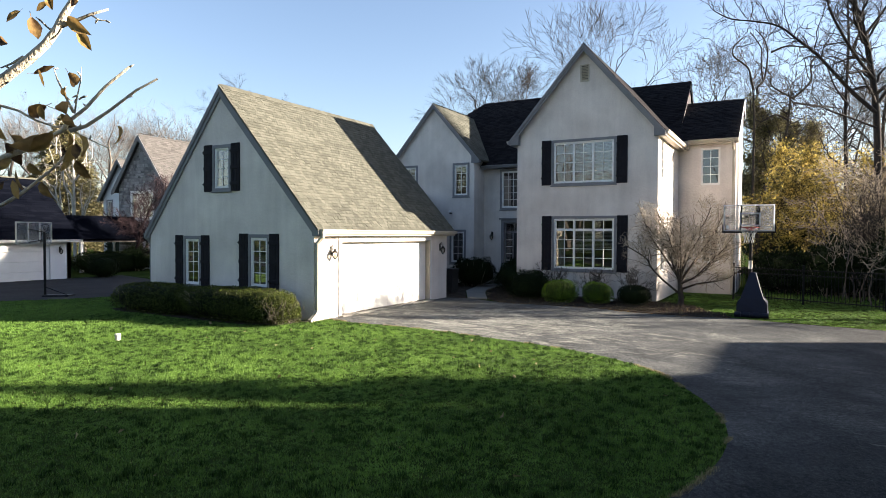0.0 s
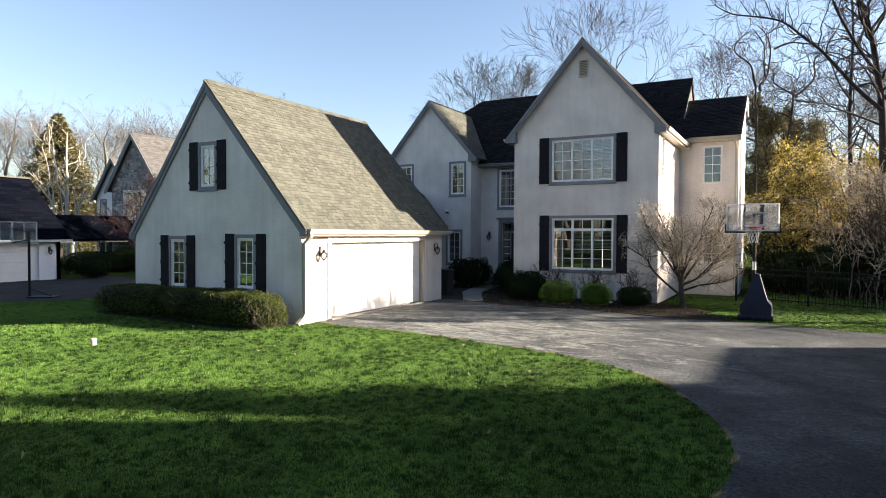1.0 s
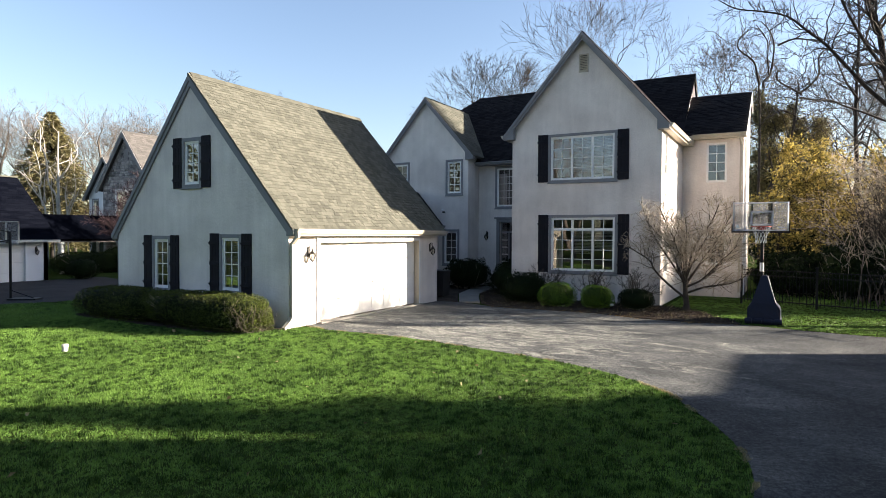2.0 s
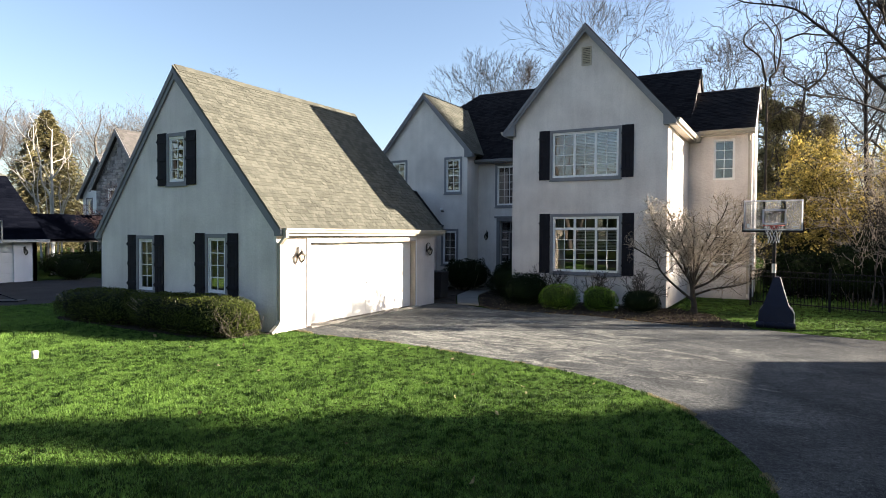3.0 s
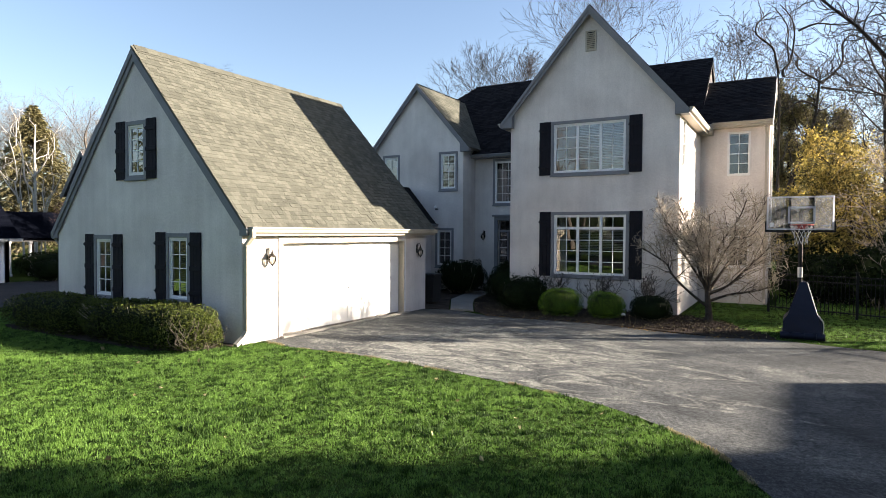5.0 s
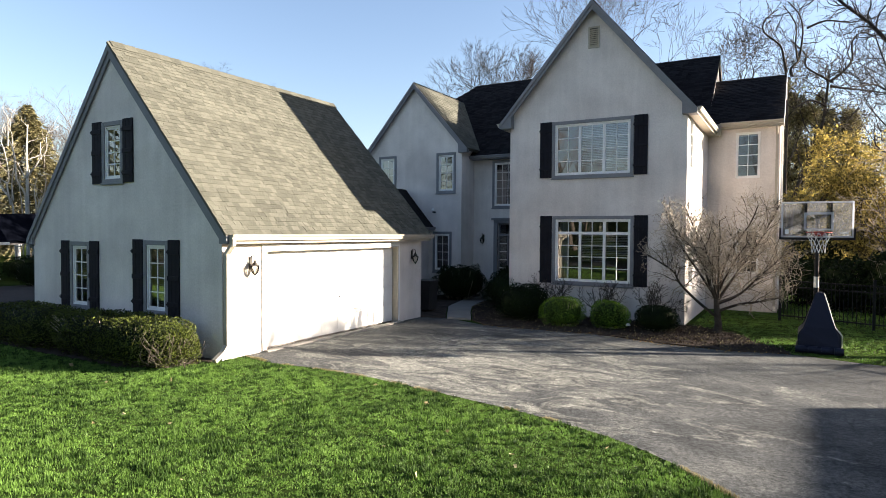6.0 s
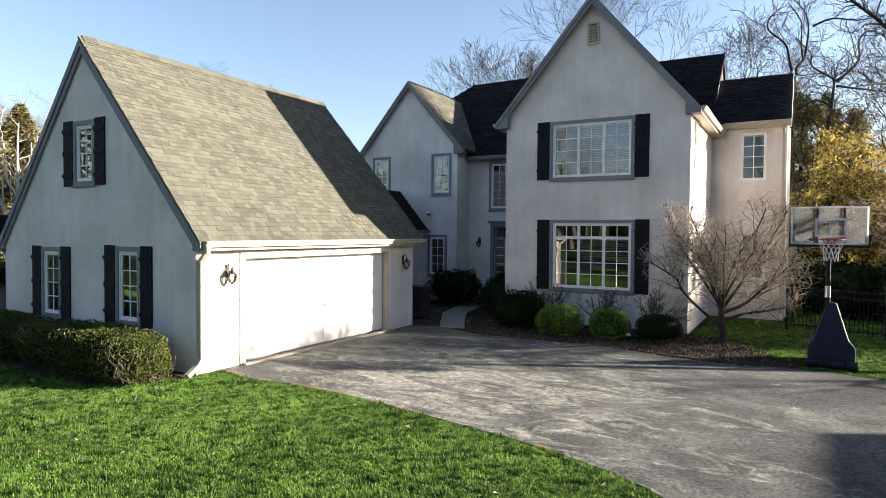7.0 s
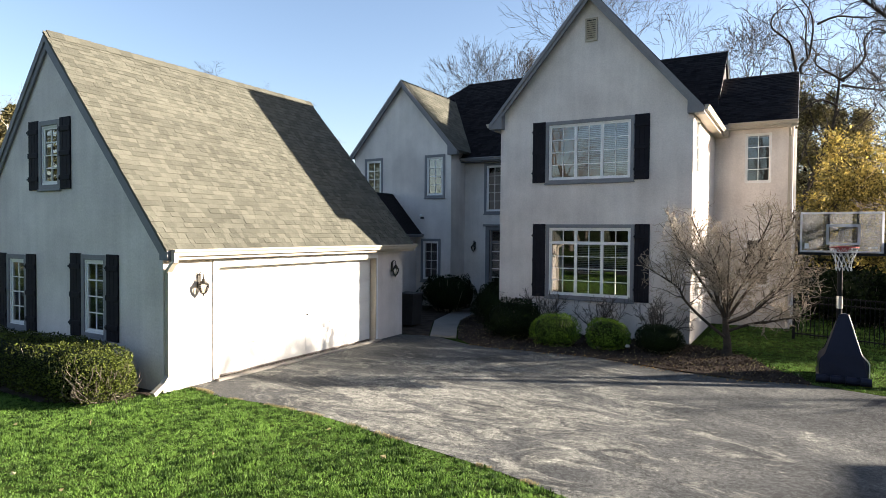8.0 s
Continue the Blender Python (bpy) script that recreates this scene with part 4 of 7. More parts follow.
slab(bm, [(-6.6, 14.5, 5.9), (-6.6, 23.1, AZ), (-3.75, AR, ARZ)], 0.12)
part("roof_slope", bm, SHINGLE_SHADE_TONE, house)
bm = bmesh.new()
wall_mesh(bm, face_x(6.96), [(14.6, 6.0), (AR, ARZ - 0.12), (22.6, 6.0)], [], 0.2)
part("attic_gable_wall", bm, STUCCO, house)
bm = bmesh.new()
for y0, z0 in ((AY + 0.6, AZ + 0.53), (22.6, AZ + 0.5)):
    beam(bm, (7.045, y0, z0 - 0.10), (7.045, AR, ARZ - 0.10), 0.03, 0.13, (0, 0, 1))
part("rake_board", bm, TRIM_WHITE, house, "white painted rake board")
gutter(house, (MX1 - 0.02, AY, AZ), (BX0, AY, AZ), (0, -1, 0), TRIM_GREY)
part("soffit", boxes((MX1, BX0, AY, EY, AZ - 0.15, AZ - 0.13)), TRIM_GREY, house)
bm = bmesh.new()
wall_mesh(bm, face_y(22.6, -1), [(MX0, 6.0), (7.15, 6.0)], [], 0.25)
part("back_wall", bm, STUCCO, house)
bm = bmesh.new()
wall_mesh(bm, face_y(18.6, -1), [(7.15, RRZ - 0.6), (RXB - 0.25, RRZ - 0.6)], [], 0.25)
part("back_wall", bm, STUCCO, house)
part("eave_corner", boxes((BX1 + 0.01, BX1 + 0.42, 14.2, 14.55, 5.89, 6.26)), CREAM, house)
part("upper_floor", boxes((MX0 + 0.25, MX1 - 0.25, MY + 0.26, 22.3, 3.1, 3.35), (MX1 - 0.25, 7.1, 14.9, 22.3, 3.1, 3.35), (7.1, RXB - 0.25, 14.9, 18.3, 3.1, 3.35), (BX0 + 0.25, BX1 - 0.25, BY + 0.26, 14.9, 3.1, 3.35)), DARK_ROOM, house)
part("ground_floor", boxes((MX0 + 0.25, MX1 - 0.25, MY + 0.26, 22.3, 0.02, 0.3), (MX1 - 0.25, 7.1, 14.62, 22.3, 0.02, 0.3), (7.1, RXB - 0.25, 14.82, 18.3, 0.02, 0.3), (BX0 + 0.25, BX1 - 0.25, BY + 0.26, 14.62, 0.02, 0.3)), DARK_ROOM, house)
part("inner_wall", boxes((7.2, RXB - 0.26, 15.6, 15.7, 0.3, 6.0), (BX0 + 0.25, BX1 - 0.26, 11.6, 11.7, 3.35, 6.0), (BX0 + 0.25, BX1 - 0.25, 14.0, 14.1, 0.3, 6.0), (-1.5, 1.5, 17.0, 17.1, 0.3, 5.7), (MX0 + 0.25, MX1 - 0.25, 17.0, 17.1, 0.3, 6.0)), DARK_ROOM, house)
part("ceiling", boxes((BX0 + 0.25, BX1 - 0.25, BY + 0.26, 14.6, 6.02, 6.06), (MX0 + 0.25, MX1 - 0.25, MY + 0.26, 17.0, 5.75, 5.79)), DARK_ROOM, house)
part("porch_step", boxes((-1.1, 1.7, 13.6, EY, 0.0, 0.17), (-0.9, 1.4, 13.95, EY, 0.17, 0.3), bevel=0.01), CONCRETE, house)


def blind(m, w, h, slats, gap=0.05):
    """A lowered slatted blind: x across, hung down from the origin."""
    ob = thing("window_blind", "white slatted blind lowered behind the window", "blind", "blinds behind the front windows")
    ob.matrix_basis = m
    part("head_rail", boxes((0, w, -0.02, 0.03, -0.05, 0)), BLIND, ob)
    bm = bmesh.new()
    beam(bm, (0, 0, 0), (w, 0, 0), 0.045, 0.003, (0, -0.5, 0.87))
    first = part("slat", bm, BLIND, ob)
    first.location = (0, 0, -0.07)
    for k in range(1, slats):
        s = new("slat", first.data)
        s.location, s.parent = (0, 0, -0.07 - k * gap), ob


for k in range(1, 3):
    blind(pose(UW[0] + 0.07 + k * 0.727, BY + 0.2, UW[3] - 0.03), 0.68, 1.4, (0, 24, 26)[k])
    blind(pose(LW[0] + 0.07 + k * 0.727, BY + 0.2, LW[3] - 0.45), 0.68, 1.4, (9, 16, 12)[k])
for u0, u1, z0, z1 in (W1, W2):
    blind(pose(u0 + 0.03, GY0 + 0.17, z1 - 0.03), u1 - u0 - 0.06, 1.3, 15 if u0 < -4 else 25)
cur = thing("curtain", "pale gathered curtain beside the ground-floor window", "curtain", at=(LW[0] + 0.08, BY + 0.24, 0.4))
v, f = [], []
for i in range(25):
    for z in (0, 2.55):
        v.append((0.012 * i, 0.035 * math.sin(i * 1.25), z))
for i in range(24):
    f.append((2 * i, 2 * i + 2, 2 * i + 3, 2 * i + 1))
c = mesh_object("cloth", v, f, FABRIC, cur, smooth=True)
sol = c.modifiers.new("thickness", "SOLIDIFY")
sol.thickness = 0.004


# ---- trees and shrubs ----
def skeleton_tree(rng, height, r0, levels, kids, spread, wobble=0.12, droop=0.0, first=0.3, lean=0.0, min_r=0.004, ratio=0.55, thin=(0.36, 0.56)):
    """Branches of a leafless tree: a list of levels, each a list of (points, radii)."""
    out = [[] for _ in range(levels + 1)]

    def grow(p, d, length, r, lev):
        n = max(3, 7 - lev)
        pts, rad = [p.copy()], [r]
        for k in range(n):
            d = (d + Vector((rng.gauss(0, wobble), rng.gauss(0, wobble), rng.gauss(0, wobble * 0.6) + 0.04 - droop * lev))).normalized()
            p = p + d * (length / n)
            pts.append(p.copy())
            rad.append(max(min_r, r * (1 - 0.75 * (k + 1) / n)))
        out[lev].append((pts, rad))
        if lev == levels:
            return
        m = kids[lev]
        for k in range(m):
            t = first + (1 - first) * (k + rng.random()) / m if lev == 0 else 0.15 + 0.85 * (k + rng.random()) / m
            i = min(int(t * n), n - 1)
            q = pts[i].lerp(pts[i + 1], t * n - i)
            axis = (pts[i + 1] - pts[i]).normalized()
            side = axis.orthogonal().normalized()
            side.rotate(Matrix.Rotation(rng.uniform(0, math.tau), 3, axis).to_euler())
            a = radians(rng.uniform(*spread))
            nd = (axis * math.cos(a) + side * math.sin(a)).normalized()
            grow(q, nd, length * rng.uniform(0.75, 1.1) * ratio * (1.15 - 0.45 * t), rad[i] * rng.uniform(*thin), lev + 1)

    grow(Vector((0, 0, 0)), Vector((lean, 0, 1)).normalized(), height, r0, 0)
    return out


def tubes_data(branches, sides):
    """Verts and faces of many tapered tubes."""
    verts, faces = [], []
    for pts, rad in branches:
        base = len(verts)
        s = None
        for i, p in enumerate(pts):
            d = (pts[min(i + 1, len(pts) - 1)] - pts[max(i - 1, 0)]).normalized()
            s = d.orthogonal().normalized() if s is None else (s - d * s.dot(d)).normalized()
            t = d.cross(s)
            for k in range(sides):
                a = k * math.tau / sides
                verts.append(p + rad[i] * (math.cos(a) * s + math.sin(a) * t))
        for i in range(len(pts) - 1):
            for k in range(sides):
                a, b = base + i * sides + k, base + i * sides + (k + 1) % sides
                faces.append((a, b, b + sides, a + sides))
    return verts, faces


def joined(*groups):
    verts, faces = [], []
    for v, f in groups:
        o = len(verts)
        verts += v
        faces += [tuple(i + o for i in q) for q in f]
    return verts, faces


def leaf_cards(rng, places, size, curl=0.25, aspect=0.55):
    """Small bent leaves, each of two triangles folded along the midrib, at the places."""
    verts, faces = [], []
    for p in places:
        d = Vector((rng.gauss(0, 1), rng.gauss(0, 1), rng.gauss(0, 1))).normalized()
        s = d.orthogonal().normalized()
        s.rotate(Matrix.Rotation(rng.uniform(0, math.tau), 3, d).to_euler())
        n = d.cross(s)
        L = size * rng.uniform(0.6, 1.3)
        i = len(verts)
        verts += [p, p + d * L * 0.5 + s * L * aspect * 0.5 + n * L * curl * 0.3, p + d * L, p + d * L * 0.5 - s * L * aspect * 0.5 + n * L * curl * 0.3]
        faces += [(i, i + 1, i + 2), (i, i + 2, i + 3)]
    return verts, faces


def bare_tree(name, label, seed, height, r0, kids=(9, 6, 6, 4), spread=(25, 65), mat=BARK, at=(0, 0, 0), first=0.3, ratio=0.55, wobble=0.12, droop=0.0, group="", lean=0.0, min_r=0.006, category="tree", thin=(0.36, 0.56)):
    rng = random.Random(seed)
    lv = skeleton_tree(rng, height, r0, len(kids), kids, spread, wobble, droop, first, lean, min_r, ratio, thin)
    ob = thing(name, label, category, group, at=at)
    v, f = tubes_data(lv[0], 9)
    mesh_object("trunk", v, f, mat, ob, smooth=True)
    v, f = joined(tubes_data(lv[1], 6), *[tubes_data(l, 4 if i == 0 else 3) for i, l in enumerate(lv[2:])])
    mesh_object("crown", v, f, mat, ob, "leafless branching crown", smooth=True)
    return ob, lv


def gnarled(name, label, seed, at, height, r0, first, kids, ratio, group="", lean=(0.0, 0.0), category="tree", mat=BARK_DARK):
    """A leafless tree with crooked limbs that bend to and fro."""
    rng = random.Random(seed)
    out = [[] for _ in range(len(kids) + 1)]

    def grow(p, d, length, r, lev):
        n = (12, 10, 8, 6, 4)[lev]
        pts, rad = [p.copy()], [r]
        bend = Vector((0, 0, 0))
        for k in range(n):
            s = (0.06, 0.22, 0.26, 0.27, 0.25)[lev]
            if k % 2 == 0:
                bend = Vector((rng.gauss(0, s), rng.gauss(0, s), rng.gauss(0.03, s * 0.8)))
            d = (d + bend).normalized()
            p = p + d * (length / n)
            pts.append(p.copy())
            rad.append(max(0.009, r * (1 - 0.72 * (k + 1) / n)))
        out[lev].append((pts, rad))
        if lev == len(kids):
            return
        m = kids[lev]
        for k in range(m):
            t = first + (1 - first) * (k + rng.random()) / m if lev == 0 else 0.2 + 0.8 * (k + rng.random()) / m
            i = min(int(t * n), n - 1)
            q = pts[i].lerp(pts[i + 1], t * n - i)
            axis = (pts[i + 1] - pts[i]).normalized()
            side = axis.orthogonal().normalized()
            side.rotate(Matrix.Rotation(rng.uniform(0, math.tau), 3, axis).to_euler())
            a = radians(rng.uniform(32, 72))
            e = axis * math.cos(a) + side * math.sin(a)
            e.z += 0.12
            grow(q, e.normalized(), length * ratio * rng.uniform(0.7, 1.15) * (1.2 - 0.5 * t), rad[i] * rng.uniform(0.38, 0.62), lev + 1)

    grow(Vector((0, 0, 0)), Vector((lean[0], lean[1], 1)).normalized(), height, r0, 0)
    ob = thing(name, label, category, group, at=at)
    v, f = tubes_data(out[0], 9)
    mesh_object("trunk", v, f, mat, ob, smooth=True)
    v, f = joined(tubes_data(out[1], 6), *[tubes_data(l, 4 if i == 0 else 3) for i, l in enumerate(out[2:])])
    mesh_object("crown", v, f, mat, ob, "leafless crooked crown", smooth=True)
    return ob, out


def forked(name, label, seed, at, height, r0, wiggle=0.14, levels=7, mat=BARK_MID, group="", start=0.42, limbs=5, spread=(16, 36), tilt=(8, 48)):
    """A leafless tree whose limbs fork again and again into a rounded crown."""
    rng = random.Random(seed)
    out = [[] for _ in range(levels + 1)]

    def turned(d, lo, hi):
        side = d.orthogonal().normalized()
        side.rotate(Matrix.Rotation(rng.uniform(0, math.tau), 3, d).to_euler())
        a = radians(rng.uniform(lo, hi))
        return (d * math.cos(a) + side * math.sin(a)).normalized()

    def grow(p, d, length, r, lev):
        n = 5 if lev < 3 else 4 if lev < 5 else 3
        pts, rad = [p.copy()], [r]
        for k in range(n):
            d = (d + Vector((rng.gauss(0, wiggle), rng.gauss(0, wiggle), rng.gauss(0.035, wiggle * 0.8)))).normalized()
            p = p + d * (length / n)
            pts.append(p.copy())
            rad.append(max(0.0085, r * (1 - 0.36 * (k + 1) / n)))
        out[lev].append((pts, rad))
        if lev == levels:
            return
        for k in range(3 if rng.random() < 0.4 else 2):
            q = p if k < 2 else pts[n // 2]
            grow(q, turned(d, *spread), length * rng.uniform(0.68, 0.92), max(0.0085, rad[-1] * rng.uniform(0.58, 0.78)), lev + 1)

    z0 = height * start
    out[0].append(([Vector((rng.gauss(0, 0.06) * k, rng.gauss(0, 0.06) * k, z0 * k / 6)) for k in range(7)], [r0 * (1 - 0.07 * k) for k in range(7)]))
    top = out[0][0][0][-1]
    for k in range(limbs):
        grow(top, turned(Vector((0, 0, 1)), *tilt), height * (1 - start) * 0.27, r0 * rng.uniform(0.4, 0.58), 1)
    ob = thing(name, label, "tree", group, at=at)
    v, f = tubes_data(out[0], 9)
    mesh_object("trunk", v, f, mat, ob, smooth=True)
    v, f = joined(tubes_data(out[1], 6), *[tubes_data(l, 4 if i < 2 else 3) for i, l in enumerate(out[2:])])
    mesh_object("crown", v, f, mat, ob, "leafless forked crown", smooth=True)
    return ob


def leafy(ob, lv, seed, per, size, mat, label, keep=lambda p: True, jitter=0.15):
    rng = random.Random(seed)
    places = []
    for pts, _ in lv[-1] + lv[-2]:
        for _ in range(per):
            t = rng.random() * (len(pts) - 1)
            i = int(t)
            p = pts[i].lerp(pts[i + 1], t - i) + Vector((rng.gauss(0, jitter), rng.gauss(0, jitter), rng.gauss(0, jitter)))
            if keep(p):
                places.append(p)
    v, f = leaf_cards(rng, places, size)
    mesh_object("foliage", v, f, mat, ob, label, kind="stuff")


def conifer(name, label, seed, height, radius, mat, at=(0, 0, 0), group="", whorls=34, per=11):
    rng = random.Random(seed)
    ob = thing(name, label, "tree", group, at=at)
    v, f = tubes_data([([Vector((0, 0, z)) for z in np.linspace(0, height, 8)], [0.02 + 0.22 * (1 - k / 7.0) * height / 14 for k in range(8)])], 8)
    mesh_object("trunk", v, f, BARK_DARK, ob, smooth=True)
    limbs, verts, faces = [], [], []
    for w in range(whorls):
        t = w / (whorls - 1)
        z = height * (0.08 + 0.9 * t)
        R = radius * (1 - t) ** 0.75 * rng.uniform(0.8, 1.1) + 0.15
        for k in range(per):
            a = rng.uniform(0, math.tau)
            L = R * rng.uniform(0.65, 1.1)
            pts = [Vector((math.cos(a) * L * s, math.sin(a) * L * s, z + L * (0.25 * s - 0.5 * s * s))) for s in (0, 0.35, 0.7, 1.0)]
            limbs.append((pts, [0.03, 0.02, 0.012, 0.005]))
            for _ in range(int(16 + 10 * L)):
                s = rng.uniform(0.2, 1.0)
                i = min(int(s * 3), 2)
                p = pts[i].lerp(pts[i + 1], s * 3 - i)
                d = Vector((math.cos(a) + rng.gauss(0, 0.7), math.sin(a) + rng.gauss(0, 0.7), rng.gauss(-0.35, 0.4))).normalized()
                q = d.orthogonal().normalized()
                q.rotate(Matrix.Rotation(rng.uniform(0, math.tau), 3, d).to_euler())
                ln, wd = rng.uniform(0.18, 0.42), rng.uniform(0.03, 0.07)
                j = len(verts)
                verts += [p - q * wd, p + q * wd, p + d * ln]
                faces.append((j, j + 1, j + 2))
    v, f = tubes_data(limbs, 3)
    mesh_object("limb_growth", v, f, BARK_DARK, ob)
    mesh_object("foliage", verts, faces, mat, ob, kind="stuff")
    return ob


def clipped_shrub(name, label, seed, size, mat, at=(0, 0, 0), square=3.0, leaves=6000, leaf=0.035, twigs=60, group="", category="shrub", lumpy=0.08):
    """A shrub of leaves round a super-ellipsoid of the size (x, y, z), with stems and an added light-blocking core
    inside.
    """
    rng = random.Random(seed)
    sx, sy, sz = size
    ob = thing(name, label, category, group, at=at)
    places, stems = [], []
    while len(places) < leaves:
        d = Vector((rng.gauss(0, 1), rng.gauss(0, 1), rng.gauss(0, 1))).normalized()
        k = (abs(d.x) ** square + abs(d.y) ** square + abs(d.z) ** square) ** (-1 / square)
        p = Vector((d.x * k * sx / 2, d.y * k * sy / 2, d.z * k * sz / 2))
        bump = 1 + lumpy * noise.noise(Vector((p.x * 2.3 + seed, p.y * 2.3, p.z * 2.3))) * 2
        p = p * bump * (1 - 0.22 * rng.random() ** 2)
        p.z += sz / 2
        if p.z > 0.02 and (p.z > 0.25 * sz or rng.random() < 0.55):
            places.append(p)
    for _ in range(twigs):
        d = Vector((rng.uniform(-0.45, 0.45) * sx, rng.uniform(-0.45, 0.45) * sy, sz * rng.uniform(0.6, 0.93)))
        b = Vector((d.x * 0.45, d.y * 0.35, 0))
        m = b.lerp(d, 0.5) + Vector((rng.gauss(0, 0.03), rng.gauss(0, 0.03), 0))
        stems.append(([b, m, d], [0.012, 0.008, 0.003]))
    v, f = tubes_data(stems, 4)
    mesh_object("stem_growth", v, f, TWIG, ob)
    # added solid core that blocks light, so the far sides go dark
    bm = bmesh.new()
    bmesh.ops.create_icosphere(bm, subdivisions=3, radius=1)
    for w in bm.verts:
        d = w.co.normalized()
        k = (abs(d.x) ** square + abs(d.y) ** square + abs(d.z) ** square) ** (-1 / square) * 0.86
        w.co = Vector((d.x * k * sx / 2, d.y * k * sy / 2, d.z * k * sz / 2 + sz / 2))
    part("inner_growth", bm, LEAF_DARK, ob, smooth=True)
    v, f = leaf_cards(rng, places, leaf)
    mesh_object("foliage", v, f, mat, ob, kind="stuff")
    return ob


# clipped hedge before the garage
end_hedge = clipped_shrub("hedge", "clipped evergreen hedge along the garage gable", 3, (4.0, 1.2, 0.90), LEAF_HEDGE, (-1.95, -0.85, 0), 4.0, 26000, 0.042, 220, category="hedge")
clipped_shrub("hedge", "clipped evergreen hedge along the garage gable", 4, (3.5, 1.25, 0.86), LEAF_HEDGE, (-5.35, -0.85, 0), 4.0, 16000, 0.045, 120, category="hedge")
# bare stems that show at the thin end of the hedge
rs = random.Random(14)
stems = []
for _ in range(48):
    a = rs.uniform(-1.9, 0.7)
    b = Vector((1.45 + rs.gauss(0, 0.15), rs.gauss(0, 0.15), 0.0))
    e = Vector((1.50 + 0.50 * math.cos(a) + rs.gauss(0, 0.05), 0.60 * math.sin(a) + rs.gauss(0, 0.04), rs.uniform(0.18, 0.62)))
    m = b.lerp(e, 0.55) + Vector((rs.gauss(0, 0.03), rs.gauss(0, 0.03), -0.06))
    stems.append(([b, m, e, e + Vector((rs.gauss(0.02, 0.03), rs.gauss(-0.02, 0.03), 0.10))], [0.012, 0.009, 0.006, 0.003]))
v, f = tubes_data(stems, 4)
mesh_object("bare_stem_growth", v, f, BARK, end_hedge, "bare grey-brown stems", kind="stuff")
# front shrubs
G = "front shrubs"
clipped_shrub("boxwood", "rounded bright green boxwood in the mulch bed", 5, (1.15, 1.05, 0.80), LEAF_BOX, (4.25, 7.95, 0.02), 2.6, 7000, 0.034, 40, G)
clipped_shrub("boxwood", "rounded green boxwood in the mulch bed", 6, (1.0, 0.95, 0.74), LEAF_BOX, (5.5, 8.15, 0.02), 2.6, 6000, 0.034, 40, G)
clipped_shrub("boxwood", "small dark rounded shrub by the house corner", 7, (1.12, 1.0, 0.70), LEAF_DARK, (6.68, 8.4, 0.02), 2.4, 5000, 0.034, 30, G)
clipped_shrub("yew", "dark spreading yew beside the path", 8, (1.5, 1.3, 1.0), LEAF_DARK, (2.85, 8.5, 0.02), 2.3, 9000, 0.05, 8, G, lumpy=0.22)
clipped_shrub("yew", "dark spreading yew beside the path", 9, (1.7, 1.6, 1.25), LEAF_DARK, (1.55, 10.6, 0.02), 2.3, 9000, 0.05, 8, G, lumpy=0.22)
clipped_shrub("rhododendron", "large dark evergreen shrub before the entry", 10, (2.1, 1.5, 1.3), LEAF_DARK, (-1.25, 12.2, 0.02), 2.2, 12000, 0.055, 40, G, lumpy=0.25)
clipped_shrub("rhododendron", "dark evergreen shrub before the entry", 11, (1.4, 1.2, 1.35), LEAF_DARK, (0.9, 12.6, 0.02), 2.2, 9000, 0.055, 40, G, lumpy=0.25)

# branches that sprout along other branches
VIEW_R, VIEW_F = Vector((0.866, 0.5, 0)), Vector((-0.5, 0.866, 0))     # level axes along and across the house front's diagonal


def sprout(rng, parents, per_m, length, spread, up, kink, r_min, segs, thin=0.5, lo=0.15, keep=None):
    """Side branches along the parents: per_m of them a metre, crooked by kink, drawn upwards by up."""
    out = []
    for pts, rad in parents:
        total = sum((b - a).length for a, b in zip(pts, pts[1:]))
        n = int(per_m * total + rng.random())
        for k in range(n):
            t = (lo + (1 - lo) * (k + rng.random()) / n) * (len(pts) - 1)
            i = min(int(t), len(pts) - 2)
            q = pts[i].lerp(pts[i + 1], t - i)
            axis = (pts[i + 1] - pts[i]).normalized()
            side = axis.orthogonal().normalized()
            side.rotate(Matrix.Rotation(rng.uniform(0, math.tau), 3, axis).to_euler())
            a = radians(rng.uniform(*spread))
            d = axis * math.cos(a) + side * math.sin(a)
            d.z += up
            ln = length * rng.uniform(0.5, 1.25) * (1.15 - 0.4 * t / (len(pts) - 1))
            r0 = max(r_min, rad[i] * thin)
            line, radii = [q.copy()], [r0]
            for m in range(segs):
                d = (d + Vector((rng.gauss(0, kink), rng.gauss(0, kink), rng.gauss(up * 0.35, kink)))).normalized()
                q = q + d * (ln / segs)
                line.append(q.copy())
                radii.append(max(r_min, r0 * (1 - 0.75 * (m + 1) / segs)))
            if keep is None or keep(line[-1]):
                out.append((line, radii))
    return out


def limb_line(rng, pts, r0, r1, drift, jitter=0.03):
    """A limb through (along, height) pairs that drifts sideways by drift metres to its end."""
    n = len(pts)
    line = []
    for i, (a, h) in enumerate(pts):
        dep = drift * (i / (n - 1)) ** 1.3
        line.append(VIEW_R * (a + rng.gauss(0, jitter)) + VIEW_F * dep + Vector((0, 0, h)))
    fine, radii = [], []
    for i in range(n - 1):
        a, b, c, d = line[max(i - 1, 0)], line[i], line[i + 1], line[min(i + 2, n - 1)]
        for k in range(3):
            t = k / 3
            fine.append(0.5 * (2 * b + (c - a) * t + (2 * a - 5 * b + 4 * c - d) * t * t + (3 * b - a - 3 * c + d) * t ** 3))
            radii.append(r0 + (r1 - r0) * ((i + t) / (n - 1)) ** 0.8)
    return fine + [line[-1]], radii + [r1]


